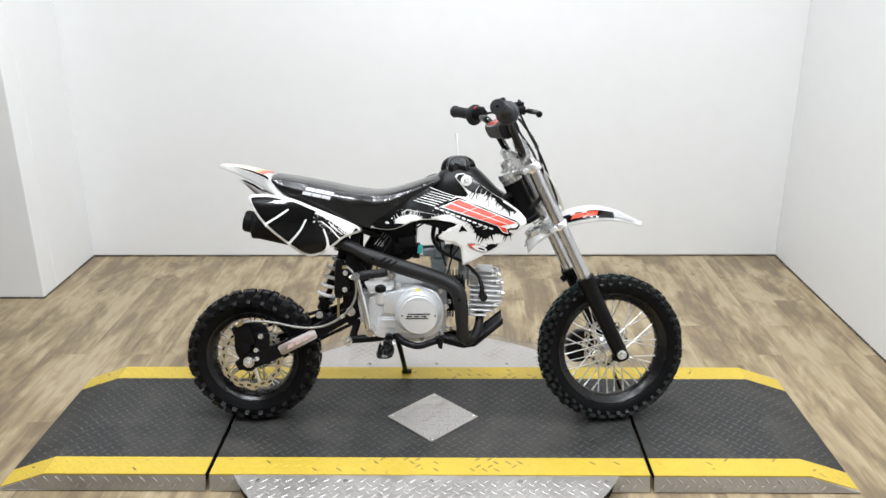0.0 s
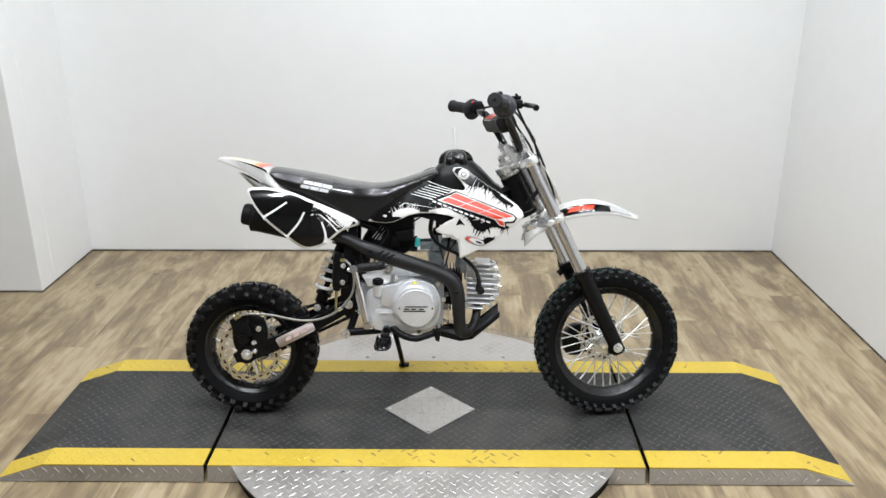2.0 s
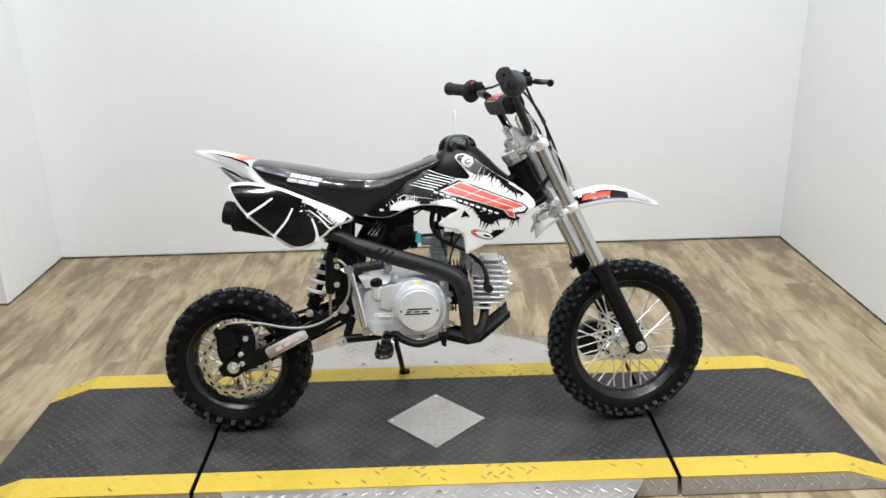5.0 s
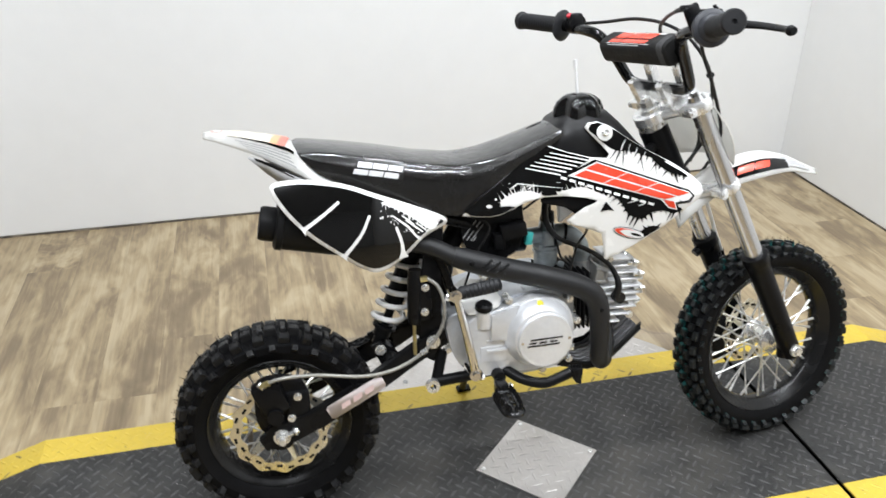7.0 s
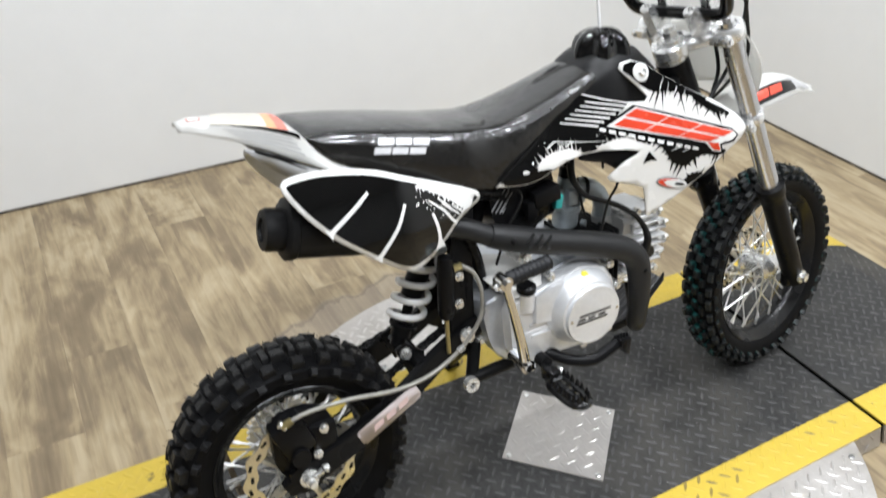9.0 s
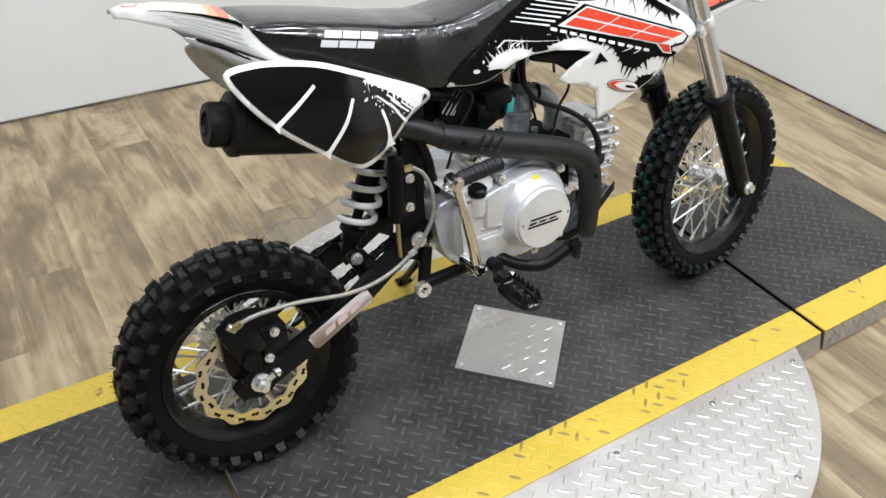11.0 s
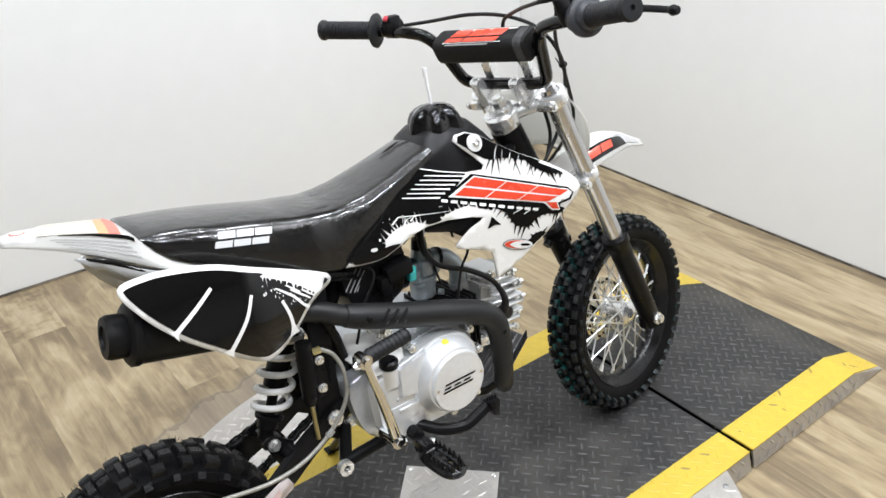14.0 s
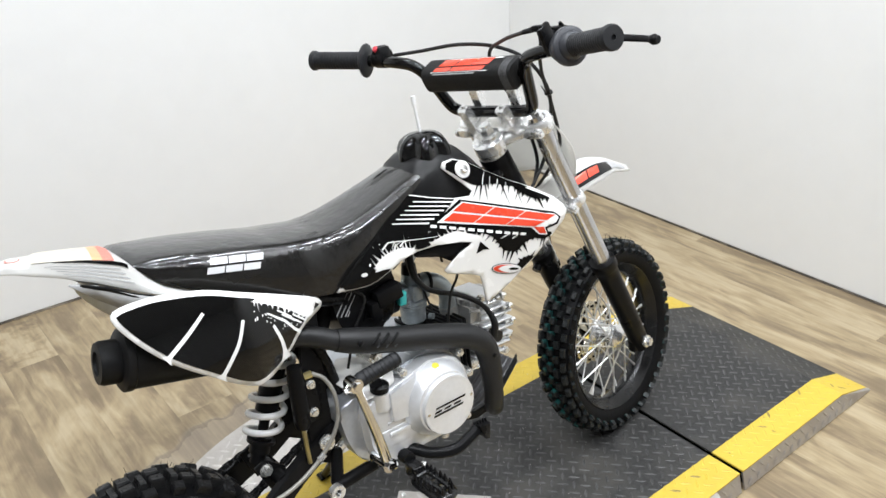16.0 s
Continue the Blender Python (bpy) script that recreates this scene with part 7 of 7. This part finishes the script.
def deck_section(name, xs, label):
    """One section of the deck: a black top with yellow edges, bare side skirts and a dark rubber foot."""
    root = tagged(new(name), label, "ramp deck", "deck sections of the motorcycle platform")
    rows = [DY0, DY0 + STRIPE, DY1 - STRIPE, DY1]
    for nm, mat, y0, y1, lab in (("front_stripe", M_YELLOW, rows[0], rows[1], "yellow painted tread-plate edge"), ("deck_plate", M_DECK, rows[1], rows[2], "black painted tread plate"),
                                 ("rear_stripe", M_YELLOW, rows[2], rows[3], "yellow painted tread-plate edge")):
        bm = new_bm()
        loft(bm, [[(x, y0, deck_z(x, 0)), (x, y1, deck_z(x, 0)), (x, y1, deck_z(x, 0) - 0.004), (x, y0, deck_z(x, 0) - 0.004)] for x in xs])
        part(nm, bm, mat, root, lab, smooth=False)
    for nm, y, s in (("front_skirt", DY0, -1), ("rear_skirt", DY1, 1)):
        bm = new_bm()
        out = y + s * 0.012
        loft(bm, [[(x, y, max(deck_z(x, 0) - 0.0045, 0.0035)), (x, out, 0.003), (x, out - s * 0.003, 0.002), (x, y - s * 0.004, max(deck_z(x, 0) - 0.008, 0.0025))] for x in xs])
        part(nm, bm, M_PLATE, root, "bare aluminium tread-plate skirt", smooth=False)
    bm = new_bm()
    box(bm, ((xs[0] + xs[-1]) / 2, (DY0 + DY1) / 2, 0.004), (xs[-1] - xs[0] - 0.02, DY1 - DY0 - 0.02, 0.007), 0.001, seg=1)
    part("rubber_foot", bm, M_DARKGAP, root, smooth=False)
    lugs("tread", lambda x, y: xs[0] + 0.012 < x < xs[-1] - 0.012 and not (abs(x - 0.017) + abs(y - 0.05) < 0.148), deck_z, [M_DECK_LUG, M_YELLOW, M_YELLOW_WORN], root,
         bounds=(xs[0] + 0.016, xs[-1] - 0.012, DY0 + 0.012, DY1 - 0.01), pick=stripe_pick,
         label="raised diamond treads of the plate")
    verts, faces = [], []
    n = 0
    x = xs[0] + 0.02
    while x < xs[-1] - 0.015:
        for k, f in ((0, 0.28), (1, 0.72)):
            h = deck_z(x, 0) - 0.008
            if h > 0.02:
                if (n + k) % 2:
                    continue
                z, base = 0.004 + h * f, len(verts)
                y = DY0 - 0.0125 * (1 - f) - 0.0008
                c, s = math.cos(radians(45 + 90 * k)), math.sin(radians(45 + 90 * k))
                for a, b, q in ((-0.5, 0, 0), (-0.2, -0.5, 0), (0.2, -0.5, 0), (0.5, 0, 0), (0.2, 0.5, 0), (-0.2, 0.5, 0), (-0.26, 0, 1), (0.26, 0, 1)):
                    px, pz = a * 0.023 * c - b * 0.006 * s, a * 0.023 * s + b * 0.006 * c
                    verts.append((x + px, y + pz * 0.24 - q * 0.0016, z + pz))
                for f2 in ((0, 1, 6), (1, 2, 7, 6), (2, 3, 7), (3, 4, 7), (4, 5, 6, 7), (5, 0, 6)):
                    faces.append([base + i for i in f2])
        n, x = n + 1, x + 0.0170
    me = bpy.data.meshes.new("skirt_tread")
    me.from_pydata(verts, [], faces)
    me.materials.append(M_PLATE_LUG)
    ob = new("skirt_tread", me)
    ob.parent = root
    tagged(ob, "raised treads of the skirt", kind="stuff")
    return root


deck_section("ramp_deck", [DX0, KX0, SEAM0 - 0.006], "black tread-plate ramp section with yellow edges beside the turntable")
middle = deck_section("ramp_deck", [SEAM0 + 0.006, SEAM1 - 0.006], "black tread-plate platform section with yellow edges under the motorcycle")
deck_section("ramp_deck", [SEAM1 + 0.006, KX1, DX1], "black tread-plate ramp section with yellow edges beside the turntable")

# bare square inlay, set cornerwise, with a screw in each corner
bm = new_bm()
R4 = 0.1405
corners = [(0.017 + R4 * math.cos(radians(a)), 0.05 + R4 * math.sin(radians(a))) for a in (0, 90, 180, 270)]
vs = [bm.verts.new((x, y, DECK_Z + 0.0035)) for x, y in corners]
lo = [bm.verts.new((x, y, DECK_Z + 0.0004)) for x, y in corners]
bridge(bm, lo, vs)
bm.faces.new(vs)
bm.faces.new(list(reversed(lo)))
inlay = tagged(part("inlay_plate", bm, M_PLATE, None, smooth=False), "square bare aluminium tread plate screwed cornerwise onto the black deck", "metal plate")
verts, faces = [], []
for i in range(-6, 7):
    for j in range(-6, 7):
        x, y = i * 0.0240, j * 0.0240
        if abs(x) + abs(y) < 0.127 and max(abs(x), abs(y)) < 0.110:
            lug(verts, faces, 0.017 + x, 0.05 + y, radians(90 * ((i + j) % 2)), lambda px, py: DECK_Z + 0.0036)
me = bpy.data.meshes.new("tread")
me.from_pydata(verts, [], faces)
me.materials.append(M_PLATE_LUG)
ob = new("tread", me)
ob.parent = inlay
tagged(ob, "raised treads of the plate", kind="stuff")
for x, y in ((-0.108, 0.05), (0.142, 0.05), (0.017, 0.175), (0.017, -0.075)):
    bm = new_bm()
    lathe(bm, [(0.0055, 0), (0.0055, 0.0015), (0.003, 0.0028)], (x, y, DECK_Z + 0.0035), (0, 0, 1), 14)
    part("screw", bm, M_ZINC, inlay)

# round turntable plate beneath the deck
cx, cy, cr, cz = DISC
disc_root = tagged(new("turntable"), "round bare aluminium tread-plate turntable lying on the wooden floor", "turntable")
bm = new_bm()
lathe(bm, [(cr - 0.002, cz - 0.006), (cr, cz - 0.003), (cr, cz - 0.001), (cr - 0.001, cz)], (cx, cy, 0), (0, 0, 1), 128)
part("top_plate", bm, M_PLATE, disc_root)
bm = new_bm()
lathe(bm, [(cr - 0.012, 0.001), (cr - 0.006, cz - 0.0065)], (cx, cy, 0), (0, 0, 1), 96)
part("rim_band", bm, M_DARKGAP, disc_root, "dark rubber rim")
lugs("tread", lambda x, y: (x - cx) ** 2 + (y - cy) ** 2 < (cr - 0.016) ** 2 and not (DY0 - 0.013 < y < DY1 + 0.013), lambda x, y: cz, [M_PLATE_LUG], disc_root,
     bounds=(cx - cr, cx + cr, cy - cr, cy + cr), label="raised diamond treads of the plate")
for y, xs in ((DY0 - 0.026, (-0.455, -0.214, 0.021, 0.266, 0.500)), (DY1 + 0.030, (-0.214, 0.021, 0.266)), (-0.476, (-0.255, 0.268))):
    for x in xs:
        bm = new_bm()
        lathe(bm, [(0.0065, 0), (0.0065, 0.0012), (0.0035, 0.0020), (0.0032, 0.0006)], (x, y, cz), (0, 0, 1), 12)
        part("screw", bm, M_SKID, disc_root)

# pale crumbs of dust on the deck
rng = random.Random(21)
verts, faces = [], []
for k in range(420):
    x, y = rng.uniform(-1.0, 1.0), rng.uniform(DY0 + 0.01, DY1 - 0.01)
    r = rng.uniform(0.0004, 0.0011) * (1.8 if rng.random() < 0.06 else 1.0)
    base = len(verts)
    for q in range(3):
        a = q * 2.094 + rng.uniform(-0.4, 0.4)
        verts.append((x + math.cos(a) * r, y + math.sin(a) * r, deck_z(x, y) + 0.0003))
    verts.append((x, y, deck_z(x, y) + 0.0003 + r))
    faces += [(base, base + 1, base + 3), (base + 1, base + 2, base + 3), (base + 2, base, base + 3), (base, base + 2, base + 1)]
me = bpy.data.meshes.new("dust_crumbs")
me.from_pydata(verts, [], faces)
me.materials.append(M_CRUMB)
tagged(new("dust_crumbs", me), "tiny pale crumbs of dust scattered on the black deck", "dust", kind="stuff")

# ---- plank floor ----
slab("floor", FAR_LEFT_X - T, RIGHT_X + T, FRONT_Y - T, BACK_Y + T, -0.1, -0.004, M_GAP, "weathered light oak vinyl plank floor with visible knots", "floor")
floor_ob = bpy.data.objects["floor"]
PLANK_W, PLANK_L = 0.152, 1.22
bm = new_bm()
box(bm, (0, 0, -0.002), (PLANK_W - 0.00005, PLANK_L - 0.00005, 0.004), 0.00012, seg=1)
plank_mesh = bpy.data.meshes.new("plank")
bm.to_mesh(plank_mesh)
bm.free()
plank_mesh.materials.append(M_WOOD)
rng = random.Random(7)
col = 0
x = FAR_LEFT_X - 0.05
while x < RIGHT_X + PLANK_W:
    top = BACK_Y + 0.03 if x > LEFT_X - PLANK_W else JOG_Y + 0.03
    first = top - PLANK_L + rng.choice((0.15, 0.40, 0.65, 0.90))
    while top > FRONT_Y - 0.03:
        low = max(first, FRONT_Y - 0.05)
        ob = new("plank", plank_mesh)
        ob.parent = floor_ob
        ob.location = (x, (top + low) / 2, 0)
        ob.scale = (1, (top - low) / PLANK_L, 1)
        top, first = low, low - PLANK_L
        if low <= FRONT_Y - 0.04:
            break
    x += PLANK_W
